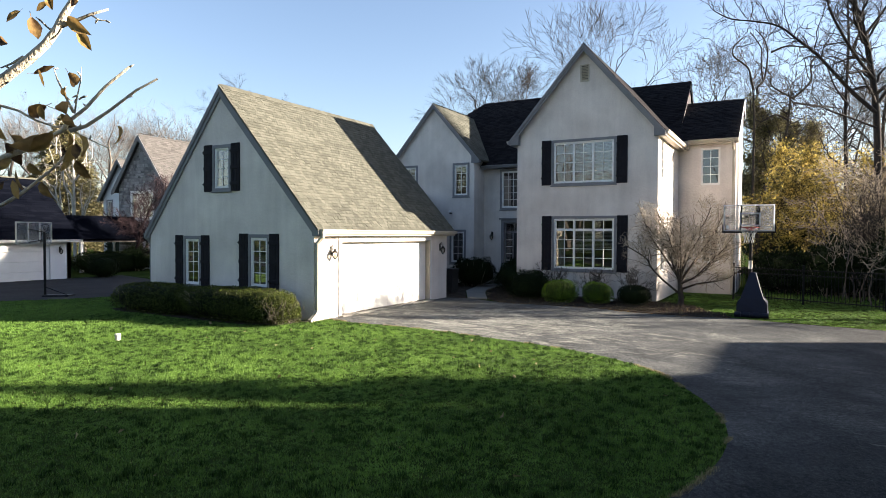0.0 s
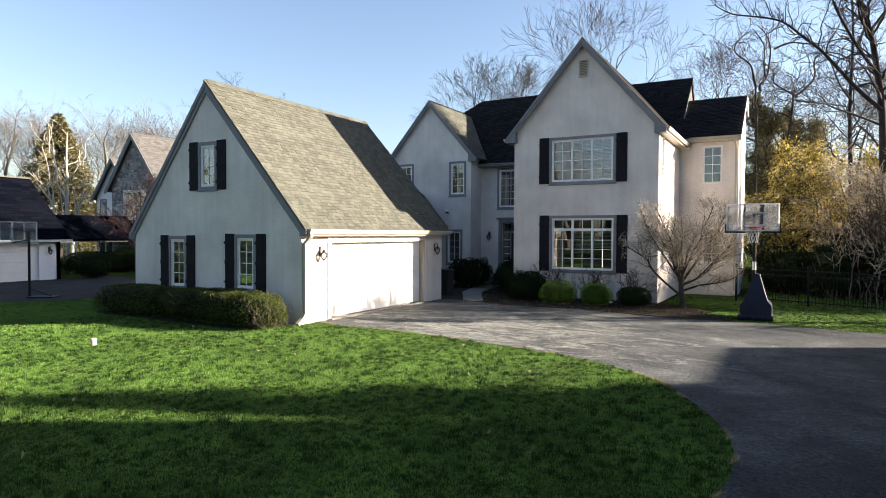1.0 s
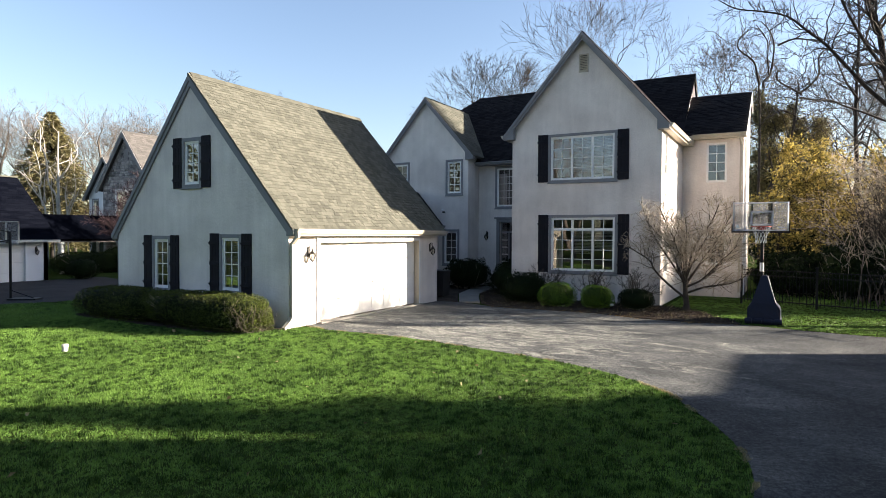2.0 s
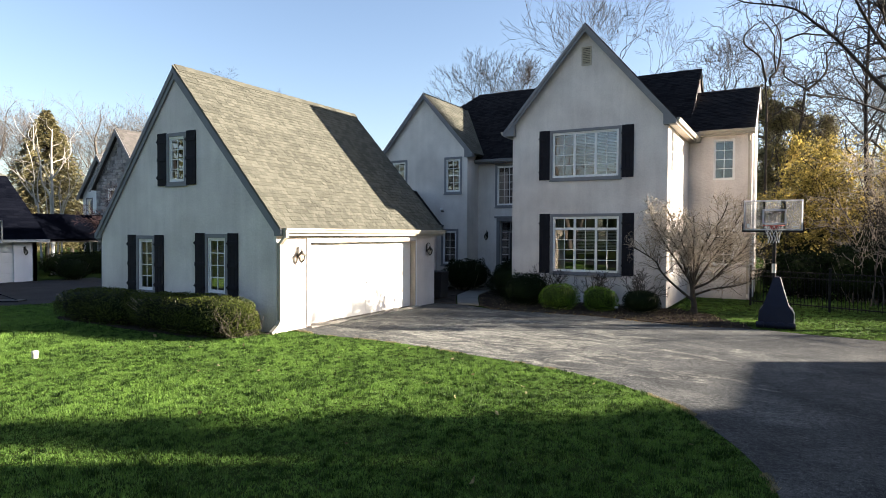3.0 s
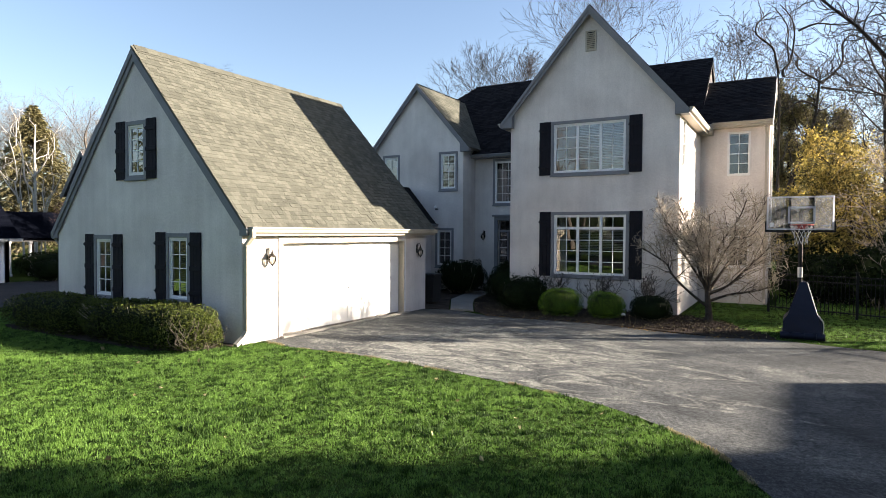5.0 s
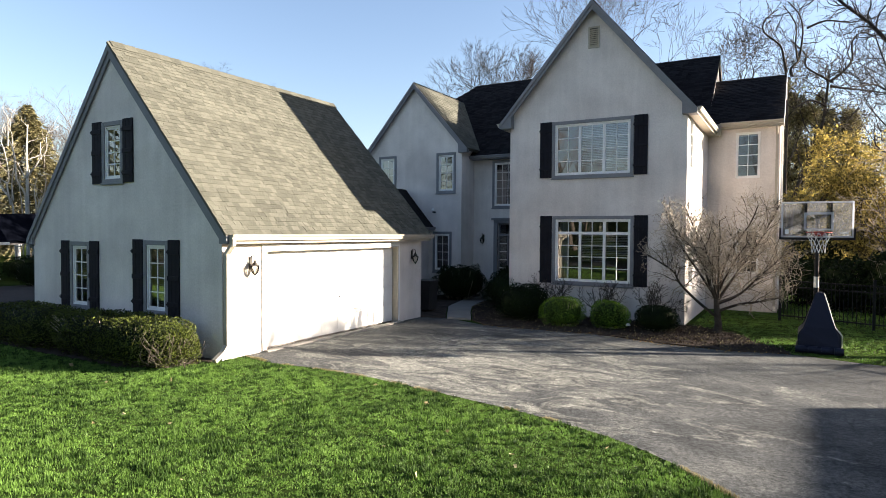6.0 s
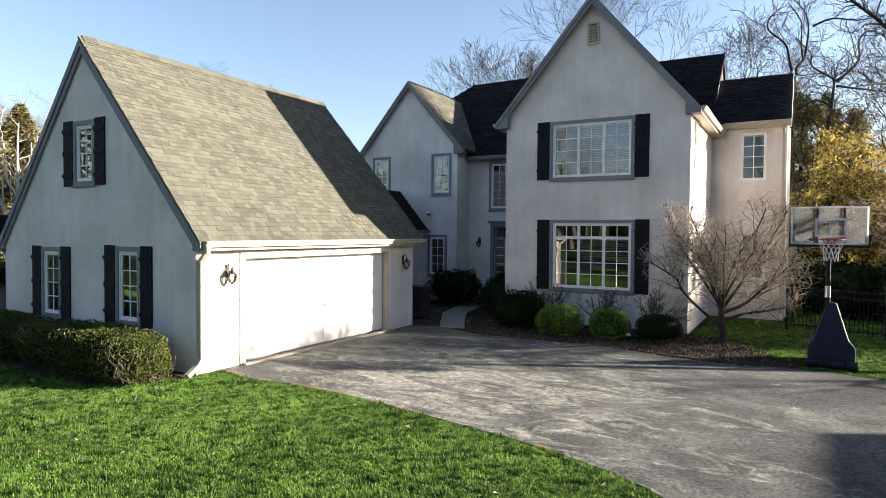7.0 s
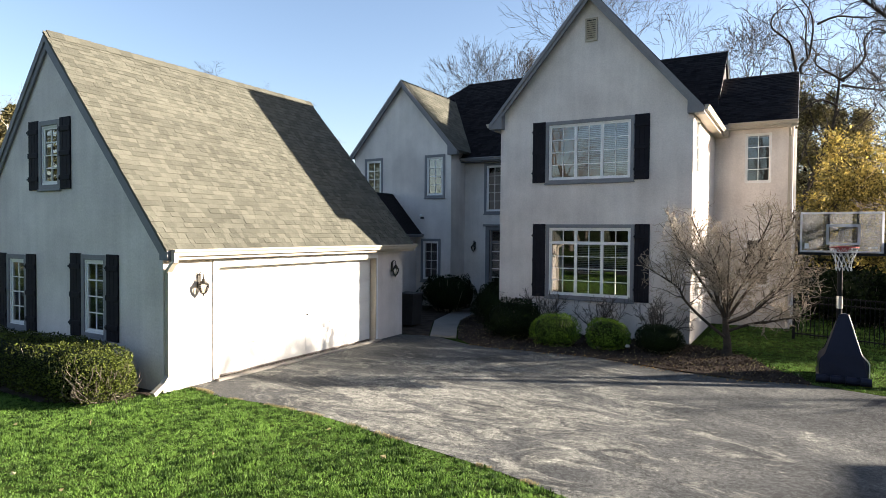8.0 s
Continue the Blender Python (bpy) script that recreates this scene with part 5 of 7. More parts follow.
# small leafless ornamental tree at the house corner
def ornamental(seed, at):
    rng = random.Random(seed)
    ob = thing("ornamental_tree", "small leafless many-branched ornamental tree in the bed", "tree", at=at)
    trunk = [([Vector((0, 0, 0)), Vector((0.02, 0, 0.25)), Vector((-0.02, 0.02, 0.6)), Vector((-0.05, 0.0, 1.05))], [0.125, 0.088, 0.078, 0.055])]
    v, f = tubes_data(trunk, 10)
    mesh_object("trunk", v, f, BARK_MID, ob, smooth=True)
    shapes = [[(-0.05, 0.45), (-0.53, 0.87), (-0.87, 1.24), (-1.02, 1.49), (-1.33, 1.67), (-1.64, 1.83), (-1.86, 1.98)],
              [(-0.06, 0.95), (-0.22, 1.24), (-0.40, 1.60), (-0.65, 1.92), (-1.02, 2.23), (-1.33, 2.54)],
              [(-0.03, 1.0), (-0.10, 1.74), (-0.34, 2.23), (-0.60, 2.9)],
              [(0.0, 1.0), (0.10, 1.67), (0.34, 2.1), (0.60, 2.5), (0.78, 2.9)],
              [(0.0, 0.9), (0.34, 1.3), (0.70, 1.6), (1.10, 1.86), (1.45, 2.1)],
              [(0.03, 0.6), (0.46, 0.78), (0.85, 0.86), (1.25, 0.98), (1.70, 1.28)],
              [(0.0, 0.8), (0.60, 1.05), (1.10, 1.45), (1.45, 1.7), (1.70, 1.9)],
              [(-0.03, 0.9), (-0.45, 1.5), (-0.85, 2.1), (-1.05, 2.6), (-1.15, 3.0)],
              [(0.0, 0.95), (0.42, 1.5), (0.82, 2.1), (1.08, 2.6), (1.2, 2.95)]]
    drifts = (0.1, -0.5, 0.6, -0.3, 0.5, -0.4, 0.6, 0.5, -0.5)
    shapes = [[(a * 1.1, h if h < 1 else 1 + (h - 1) * 1.22) for a, h in pts] for pts in shapes]
    limbs = [limb_line(rng, pts, 0.042, 0.012, dr, 0.02) for pts, dr in zip(shapes, drifts)]
    # the same habit towards the wall and towards the drive
    for pts, turn, grow in ((shapes[1], 75, 0.9), (shapes[4], 80, 1.0), (shapes[6], -70, 0.95), (shapes[4], -100, 1.0), (shapes[4], -135, 0.9), (shapes[1], -60, 0.8), (shapes[5], 60, 0.9)):
        line, radii = limb_line(rng, [(a * grow, h) for a, h in pts], 0.034, 0.010, 0.2, 0.05)
        m = Matrix.Rotation(radians(turn), 3, "Z")
        limbs.append(([m @ p for p in line], radii))
    keep = lambda q: (q.x ** 2 + q.y ** 2) / 2.15 ** 2 + ((q.z - 2.1) / 1.95) ** 2 < 1.0 + 0.12 * noise.noise(q * 2.2)
    one = sprout(rng, limbs, 8.0, 0.90, (25, 65), 0.10, 0.20, 0.0065, 5, 0.5, 0.28, keep)
    two = sprout(rng, one + limbs, 9.0, 0.40, (35, 80), 0.08, 0.27, 0.0048, 4, 0.55, 0.2, keep)
    three = sprout(rng, two, 10.0, 0.18, (35, 80), 0.06, 0.26, 0.0040, 3, 0.6, 0.2, keep)
    v, f = joined(tubes_data(limbs, 6), tubes_data(one, 4))
    mesh_object("limb_growth", v, f, BARK_MID, ob, smooth=True)
    v, f = joined(tubes_data(two, 3), tubes_data(three, 3))
    mesh_object("twig_growth", v, f, TWIG, ob, kind="stuff")
    return ob


ornamental(21, (8.08, 8.92, 0.0))


def twiggy(seed, at, h, n=9):
    rng = random.Random(seed)
    ob = thing("bare_shrub", "small leafless twiggy shrub against the wall", "shrub", "bare shrubs", at=at)
    stems = []
    for k in range(n):
        a = k * math.tau / n + rng.uniform(-0.3, 0.3)
        d = Vector((math.cos(a) * rng.uniform(0.2, 0.75), math.sin(a) * rng.uniform(0.15, 0.5), 1)).normalized()
        p = Vector((rng.gauss(0, 0.04), rng.gauss(0, 0.04), 0))
        pts = [p.copy()]
        for _ in range(6):
            d = (d + Vector((rng.gauss(0, 0.16), rng.gauss(0, 0.16), 0.03))).normalized()
            p = p + d * (h * rng.uniform(0.13, 0.17))
            pts.append(p.copy())
        stems.append((pts, [0.013, 0.012, 0.011, 0.010, 0.009, 0.008, 0.006]))
    one = sprout(rng, stems, 9.0, h * 0.32, (30, 70), 0.15, 0.2, 0.006, 4, 0.6, 0.3)
    two = sprout(rng, one, 11.0, h * 0.13, (30, 75), 0.12, 0.22, 0.0045, 3, 0.7, 0.2)
    v, f = joined(tubes_data(stems, 5), tubes_data(one, 3), tubes_data(two, 3))
    mesh_object("stem_growth", v, f, BARK_MID, ob, kind="stuff")
    return ob


twiggy(31, (3.35, 9.2, 0.03), 1.25, 11)
twiggy(32, (5.0, 9.3, 0.03), 1.2, 10)
twiggy(33, (6.45, 9.3, 0.03), 1.25, 10)

# ---- basketball hoop ----
hoop = thing("basketball_hoop", "portable basketball hoop with clear backboard and navy base", "basketball hoop", at=(10.20, 7.62, 0.012))
bm = bmesh.new()
prof = [(-0.40, 0.10), (-0.40, 0.40), (-0.36, 0.47), (-0.28, 0.54), (-0.07, 1.30), (0.07, 1.30), (0.28, 0.54), (0.36, 0.47), (0.40, 0.40), (0.40, 0.10)]
ya = lambda z: -0.42 + max(0, (z - 0.34)) * 0.36
yb = lambda z: 0.62 - max(0, (z - 0.22)) * 0.47
f0 = [bm.verts.new((x, ya(z), z)) for x, z in prof]
f1 = [bm.verts.new((x, yb(z), z)) for x, z in prof]
bm.faces.new(f0)
bm.faces.new(f1[::-1])
for i in range(len(prof)):
    j = (i + 1) % len(prof)
    bm.faces.new((f0[i], f1[i], f1[j], f0[j]))
bmesh.ops.bevel(bm, geom=list(bm.edges), offset=0.02, segments=2, affect="EDGES")
base = part("base", bm, NAVY, hoop, "navy moulded plastic water base")
base.location = (0.07, 0, 0)
bm = boxes((-0.43, 0.43, -0.46, 0.60, 0.0, 0.12), bevel=0.03)
part("base_foot", bm, NAVY, base)
for x in (-0.36, -0.12, 0.12, 0.36):
    bm = bmesh.new()
    tube(bm, [(x - 0.085, -0.47, 0.08), (x + 0.085, -0.47, 0.08)], 0.08, 14)
    part("wheel", bm, NAVY, base)
bm = bmesh.new()
edge_line = [(0.085, 1.29), (0.295, 0.55), (0.375, 0.48), (0.415, 0.41), (0.415, 0.16)]
tube(bm, [(x, ya(z) + 0.015, z) for x, z in edge_line], 0.009, 6)
part("edge_strip", bm, PVC, base, "pale edge strip of the base")
bm = bmesh.new()
tube(bm, [(0, 0.02, 1.1), (0, 0.02, 1.46)], 0.05, 12)
part("lower_pole", bm, BLACK_METAL, hoop)
bm = bmesh.new()
tube(bm, [(0, 0.02, 1.40), (0, 0.02, 1.64)], 0.056, 12)
part("sleeve", bm, STEEL, hoop, "bare steel pole sleeve")
bm = bmesh.new()
tube(bm, [(0, 0.02, 1.4), (0, 0.02, 2.95)], 0.047, 12)
part("upper_pole", bm, BLACK_METAL, hoop)
bm = bmesh.new()
for x in (-0.24, 0.24):
    for z0, z1 in ((2.55, 2.66), (2.95, 3.06)):
        beam(bm, (x * 0.3, 0.02, z0), (x, -0.55, z1), 0.035, 0.05)
part("bracket", bm, BLACK_METAL, hoop)
BBY = -0.58
X0, X1, Z0, Z1 = -0.70, 0.63, 2.51, 3.28
board = part("backboard", boxes((X0, X1, BBY - 0.008, BBY + 0.008, Z0, Z1)), ACRYLIC, hoop, "clear acrylic backboard")
board.visible_shadow = True
w = 0.036
part("border", boxes((X0, X1, BBY - 0.012, BBY - 0.009, Z0, Z0 + w), (X0, X1, BBY - 0.012, BBY - 0.009, Z1 - w, Z1), (X0, X0 + w, BBY - 0.012, BBY - 0.009, Z0 + w, Z1 - w), (X1 - w, X1, BBY - 0.012, BBY - 0.009, Z0 + w, Z1 - w)), FROST, board, "white border line")
part("shooter_square", boxes((-0.27, 0.27, BBY - 0.012, BBY - 0.009, 3.00, 3.045), (-0.27, 0.27, BBY - 0.012, BBY - 0.009, 2.66, 2.70), (-0.27, -0.225, BBY - 0.012, BBY - 0.009, 2.70, 3.00), (0.225, 0.27, BBY - 0.012, BBY - 0.009, 2.70, 3.00)), FROST, board, "white target square")
part("board_frame", boxes((-0.25, -0.21, BBY + 0.01, BBY + 0.05, Z0, Z1), (0.21, 0.25, BBY + 0.01, BBY + 0.05, Z0, Z1), (X0, X1, BBY + 0.01, BBY + 0.04, Z0 - 0.01, Z0 + 0.025)), BLACK_METAL, board, "black steel back frame")
part("corner_pad", boxes((X0 - 0.03, X0 + 0.06, BBY - 0.03, BBY + 0.04, Z0 - 0.05, Z0 + 0.0), (X0 - 0.03, X0 - 0.001, BBY - 0.03, BBY + 0.04, Z0, Z0 + 0.2), (X0 + 0.06, X1 - 0.06, BBY - 0.03, BBY + 0.04, Z0 - 0.05, Z0 - 0.012), (X1 - 0.06, X1 + 0.03, BBY - 0.03, BBY + 0.04, Z0 - 0.05, Z0), (X1 + 0.001, X1 + 0.03, BBY - 0.03, BBY + 0.04, Z0, Z0 + 0.2)), BLACK_METAL, board, "black edge padding")
part("logo_patch", boxes((X0 + 0.08, X0 + 0.15, BBY - 0.012, BBY - 0.009, Z0 + 0.07, Z0 + 0.17)), TRIM_WHITE, board, "small white maker's patch")
part("logo_patch", boxes((X1 - 0.24, X1 - 0.09, BBY - 0.012, BBY - 0.009, Z0 + 0.09, Z0 + 0.11)), TRIM_WHITE, board, "small white maker's patch")
RIMZ, RIMY = 2.62, BBY - 0.15 - 0.23
bm = bmesh.new()
ring = [(0.225 * math.cos(a), RIMY + 0.225 * math.sin(a), RIMZ) for a in np.linspace(0, math.tau, 25)]
tube(bm, ring, 0.011, 8, False)
rim = part("rim", bm, RED, hoop, "red steel rim")
bm = boxes((-0.13, 0.13, BBY - 0.16, BBY - 0.011, RIMZ - 0.05, RIMZ + 0.0), (-0.09, 0.09, BBY - 0.04, BBY - 0.0125, RIMZ - 0.09, RIMZ + 0.02), bevel=0.008)
part("rim_bracket", bm, RED, rim)
bm = bmesh.new()
N = 12
prof = [(0.222, 0.0), (0.195, -0.11), (0.150, -0.21), (0.125, -0.31), (0.13, -0.43)]
for k in range(N):
    for j in range(len(prof) - 1):
        for s in (1, -1):
            a0 = (k + 0.5 * j * 1) * math.tau / N
            a1 = (k + 0.5 * j + 0.5 * s) * math.tau / N
            (r, z), (q, y) = prof[j], prof[j + 1]
            tube(bm, [(r * math.cos(a0), RIMY + r * math.sin(a0), RIMZ + z), (q * math.cos(a1), RIMY + q * math.sin(a1), RIMZ + y)], 0.004, 4, False)
part("net", bm, NET, rim, "white cord net")

lantern(pose(0.0, 0.72, 1.90, 0, 0, 90), "black wall lantern on the sunlit garage wall")
lantern(pose(0.0, 6.86, 1.90, 0, 0, 90), "black wall lantern beside the garage door")
lantern(pose(-1.33, 14.36, 2.35), "black wall lantern beside the front door")

# ---- small yard things ----
bm = bmesh.new()
lathe(bm, [(0.055, 0), (0.055, 0.10), (0.065, 0.10), (0.065, 0.13), (0.05, 0.15), (0.01, 0.155)], 14)
pipe = part("cleanout_pipe", bm, PVC, smooth=False)
pipe.location = (-1.79, -4.43, 0)
tagged(pipe, "short white capped pipe standing in the lawn", "pipe")
bin_ = thing("waste_bin", "dark wheeled bin behind the garage corner", "bin", at=(-0.55, 8.6, 0.03))
bm = bmesh.new()
prism(bm, [(-0.24, 0.06), (0.24, 0.06), (0.29, 0.95), (-0.29, 0.95)], 1, -0.26, 0.26)
part("body", bm, DOOR_DARK, bin_)
part("lid", boxes((-0.31, 0.31, -0.30, 0.30, 0.95, 1.0), bevel=0.015), DOOR_DARK, bin_)
lt = thing("garden_light", "small white mushroom garden light", "light", at=(6.05, 7.9, 0.03))
bm = bmesh.new()
lathe(bm, [(0.012, 0), (0.012, 0.16)], 8)
part("stake", bm, BLACK_METAL, lt)
bm = bmesh.new()
lathe(bm, [(0.06, 0.15), (0.055, 0.18), (0.03, 0.205), (0.005, 0.21)], 12)
part("cap", bm, PVC, lt)

# ---- fence ----
fence = thing("fence", "black metal picket fence at the end of the side lawn", "fence")
FY0, FY1 = (9.42, 12.65), (20.0, 8.6)
fl_ = math.hypot(FY1[0] - FY0[0], FY1[1] - FY0[1])
ud = ((FY1[0] - FY0[0]) / fl_, (FY1[1] - FY0[1]) / fl_)
for k in range(7):
    s = min(k * 2.4, fl_)
    bm = boxes((-0.035, 0.035, -0.035, 0.035, 0, 1.34), (-0.045, 0.045, -0.045, 0.045, 1.34, 1.37))
    p = part("post", bm, BLACK_METAL, fence)
    p.location = (FY0[0] + ud[0] * s, FY0[1] + ud[1] * s, 0)
me = bpy.data.meshes.new("picket")
pb = boxes((-0.009, 0.009, -0.009, 0.009, 0.08, 1.22))
pb.to_mesh(me)
pb.free()
me.materials.append(BLACK_METAL)
for k in range(int(fl_ / 0.105)):
    s = k * 0.105
    if s % 2.4 < 0.06:
        continue
    p = new("picket", me)
    p.location, p.parent = (FY0[0] + ud[0] * s, FY0[1] + ud[1] * s, 0), fence
for z in (0.16, 1.02, 1.20):
    bm = bmesh.new()
    beam(bm, (*FY0, z), (FY0[0] + ud[0] * fl_, FY0[1] + ud[1] * fl_, z), 0.03, 0.035)
    part("rail", bm, BLACK_METAL, fence)


# ---- neighbouring house to the west ----
nb = thing("neighbour_house", "neighbouring stone and white stucco house with steep gables", "house", at=(-25.6, 12.5, 0))
bm = bmesh.new()
wall_mesh(bm, face_y(0.0), [(-2.55, 5.35), (0, 8.55), (2.55, 5.35)], [(-1.1, 1.1, 3.3, 5.0), (-0.6, 0.6, 0.9, 2.4)], 0.3)
part("stone_gable_wall", bm, MORTAR, nb, "grey fieldstone gable wall")
rng = random.Random(77)
verts, faces, z = [], [], 0.0
while z < 8.4:
    hh = rng.uniform(0.13, 0.25)
    x = -2.55 + rng.uniform(0, 0.1)
    while x < 2.5:
        w = rng.uniform(0.14, 0.42)
        lim = 2.55 if z + hh < 5.2 else 2.55 - (z + hh - 5.35) * 0.797
        a, b = max(x, -lim), min(x + w, lim)
        c = (a + b) / 2
        hole = (abs(c) < 1.3 and 3.15 < z + hh / 2 < 5.15) or (abs(c) < 0.8 and 0.75 < z + hh / 2 < 2.5) or (abs(c) < 0.25 and 6.9 < z + hh / 2 < 7.6)
        if b - a > 0.1 and not hole:
            i, d = len(verts), rng.uniform(0.02, 0.06)
            g = 0.012
            verts += [(a + g, 0, z + g), (b - g, 0, z + g), (b - g, 0, z + hh - g), (a + g, 0, z + hh - g), (a + 0.04, -d, z + 0.035), (b - 0.035, -d, z + 0.03), (b - 0.04, -d, z + hh - 0.04), (a + 0.03, -d, z + hh - 0.03)]
            faces += [(i + 4, i + 5, i + 6, i + 7)] + [(i + k, i + (k + 1) % 4, i + 4 + (k + 1) % 4, i + 4 + k) for k in range(4)]
        x += w
    z += hh
mesh_object("stone_facing", verts, faces, STONE, nb, kind="stuff")
window(nb, pose(-1.1, -0.04, 3.3), 2.2, 1.7, 2, 4, casing=TRIM_WHITE, panels=2)
window(nb, pose(-0.6, -0.04, 0.9), 1.2, 1.5, 2, 4, casing=TRIM_WHITE)
part("attic_vent", boxes((-0.2, 0.2, -0.05, 0.02, 6.95, 7.55), bevel=0.01), TRIM_GREY, nb, "pale louvred attic vent")
bm = bmesh.new()
slab(bm, [(2.9, -0.3, 5.1), (2.9, 9, 5.1), (0, 9, 8.75), (0, -0.3, 8.75)], 0.12)
part("roof_slope", bm, SHINGLE_GREY, nb)
shingles(nb, (2.9, -0.3, 5.1), (2.9, 9, 5.1), (0, -0.3, 8.75), SHINGLE_GREY, rng, course=0.16, wide=0.3)
bm = bmesh.new()
slab(bm, [(-2.9, -0.3, 5.1), (-2.9, 9, 5.1), (0, 9, 8.75), (0, -0.3, 8.75)], 0.12)
part("roof_slope", bm, SHINGLE_GREY, nb)
rake(nb, [(-2.9, 5.1), (0, 8.75), (2.9, 5.1)], 0.26, 0.05, -0.3, MORTAR)
bm = bmesh.new()
wall_mesh(bm, face_x(2.55), [(0.3, 5.4), (9, 5.4)], [], 0.3)
wall_mesh(bm, face_x(-2.55, 1), [(0.3, 5.4), (9, 5.4)], [], 0.3)
part("side_wall", bm, WHITE_STUCCO, nb)
# white gable behind
bm = bmesh.new()
wall_mesh(bm, face_y(2.4), [(-8.2, 5.0), (-6.0, 7.6), (-2.6, 5.0)], [(-7.7, -7.1, 3.4, 4.7)], 0.3)
part("white_gable_wall", bm, WHITE_STUCCO, nb, "white stucco gable wall")
window(nb, pose(-7.7, 2.40, 3.4), 0.6, 1.3, 2, 3, casing=TRIM_GREY)
for e, mt in ((-3.5, SHINGLE_GREY), (-8.5, SHINGLE_GREY)):
    bm = bmesh.new()
    slab(bm, [(e, 2.1, 4.8), (e, 9, 4.8), (-6.0, 9, 7.8), (-6.0, 2.1, 7.8)], 0.12)
    part("roof_slope", bm, mt, nb)
rake(nb, [(-8.5, 4.8), (-6.0, 7.8), (-3.5, 4.8)], 0.24, 0.05, 2.1, MORTAR)
bm = bmesh.new()
wall_mesh(bm, face_x(-8.2, 1), [(2.7, 5.0), (9, 5.0)], [], 0.3)
wall_mesh(bm, face_y(9.0, -1), [(-8.2, 5.0), (2.55, 5.0)], [], 0.3)
part("back_wall", bm, WHITE_STUCCO, nb)
# breezeway
bw = thing("breezeway", "covered open walkway with a dark roof between the neighbouring buildings", "breezeway", at=(-25.0, 5.9, 0))
bm = bmesh.new()
slab(bm, [(0.3, -0.3, 1.98), (0.3, 6.6, 1.98), (-1.5, 6.6, 3.4), (-1.5, -0.3, 3.4)], 0.14)
slab(bm, [(-3.3, -0.3, 1.98), (-3.3, 6.6, 1.98), (-1.5, 6.6, 3.4), (-1.5, -0.3, 3.4)], 0.14)
part("roof", bm, SHINGLE_SHADE_SLATE, bw)
part("ceiling_beam", boxes((0.02, 0.18, -0.3, 6.6, 1.78, 1.96), (-3.2, -3.04, -0.3, 6.6, 1.78, 1.96)), DOOR_DARK, bw)
for x in (0.1, -3.1):
    for y in (1.2, 2.2, 6.2):
        bm = bmesh.new()
        lathe(bm, [(0.13, 0), (0.13, 0.1), (0.09, 0.14), (0.075, 1.65), (0.12, 1.7), (0.12, 1.8)], 12, (x, y, 0))
        part("column", bm, TRIM_WHITE, bw, "white turned column")
clipped_shrub("hedge", "tall dark hedge behind the open walkway", 43, (7.0, 1.6, 2.6), LEAF_DARK, (-28.5, 14.0, 0), 3.0, 7000, 0.1, 30, category="hedge")
clipped_shrub("shrub", "dark shrub against the neighbouring stone gable", 44, (2.2, 1.6, 1.5), LEAF_DARK, (-24.0, 11.0, 0), 2.4, 5000, 0.08, 20)
clipped_shrub("hedge", "dark clipped hedge before the open walkway", 41, (1.3, 4.6, 1.25), LEAF_DARK, (-23.9, 9.2, 0), 3.0, 9000, 0.07, 30, category="hedge")
# garage
ng = thing("neighbour_garage", "neighbouring white stucco garage with a dark shingle roof", "garage", at=(-21.0, 5.3, -0.1))
bm = bmesh.new()
wall_mesh(bm, face_x(0.0), [(-7.5, 2.2), (0, 2.2)], [(-6.2, -1.0, 0, 2.0)], 0.2)
part("door_wall", bm, WHITE_STUCCO, ng, "white stucco wall")
bm = bmesh.new()
for s in range(4):
    box(bm, -0.18, -0.13, -6.2, -1.0, 0.02 + s * 0.495, 0.51 + s * 0.495, bevel=0.006)
part("garage_door", bm, TRIM_WHITE, ng, "white sectional garage door")
nt_ = [(-7.2, 2.2), (-3.65, 5.15), (0, 2.2)]
for y, s in ((-7.5, 1), (0.0, -1)):
    bm = bmesh.new()
    wall_mesh(bm, face_y(y, s), nt_, [], 0.2)
    part("gable_wall", bm, WHITE_STUCCO, ng)
for e, mt in ((0.3, SHINGLE_SHADE_SLATE), (-7.5, SHINGLE_SHADE_SLATE)):
    bm = bmesh.new()
    slab(bm, [(e, -7.8, 2.1), (e, 0.4, 2.1), (-3.65, 0.4, 5.35), (-3.65, -7.8, 5.35)], 0.12)
    part("roof_slope", bm, mt, ng)
shingles(ng, (0.3, -7.8, 2.1), (0.3, 0.4, 2.1), (-3.65, -7.8, 5.35), SHINGLE_SHADE_SLATE, rng, course=0.2, wide=0.5)
part("ridge_cap", boxes((-3.8, -3.5, -7.8, 0.4, 5.32, 5.39)), SHINGLE, ng)
gutter(ng, (0.3, -7.8, 2.1), (0.3, 0.4, 2.1), (1, 0, 0), TRIM_WHITE)
lantern(pose(-21.0, 4.75, 1.5, 0, 0, 90), "dark wall lantern on the neighbouring garage")
clipped_shrub("shrub", "dark shrub at the neighbouring garage corner", 42, (1.4, 1.4, 1.1), LEAF_DARK, (-20.3, 6.6, 0), 2.4, 5000, 0.06, 20)
# neighbour's hoop seen from behind
nh = thing("basketball_hoop", "distant pole basketball hoop on the neighbouring driveway", "basketball hoop", at=(-12.85, -0.2, 0))
bm = bmesh.new()
tube(bm, [(0, 0, 0), (0, 0, 2.4)], 0.045, 10)
part("pole", bm, BLACK_METAL, nh)
bm = bmesh.new()
beam(bm, (0, 0, 0.03), (0.75, 0.55, 0.03), 0.5, 0.06)
beam(bm, (0, 0, 0.35), (0.6, 0.45, 0.06), 0.03, 0.03)
part("base", bm, BLACK_METAL, nh)
part("backboard", boxes((-0.72, -0.70, -0.62, 0.62, 1.95, 2.75)), ACRYLIC, nh, "smoky clear backboard")
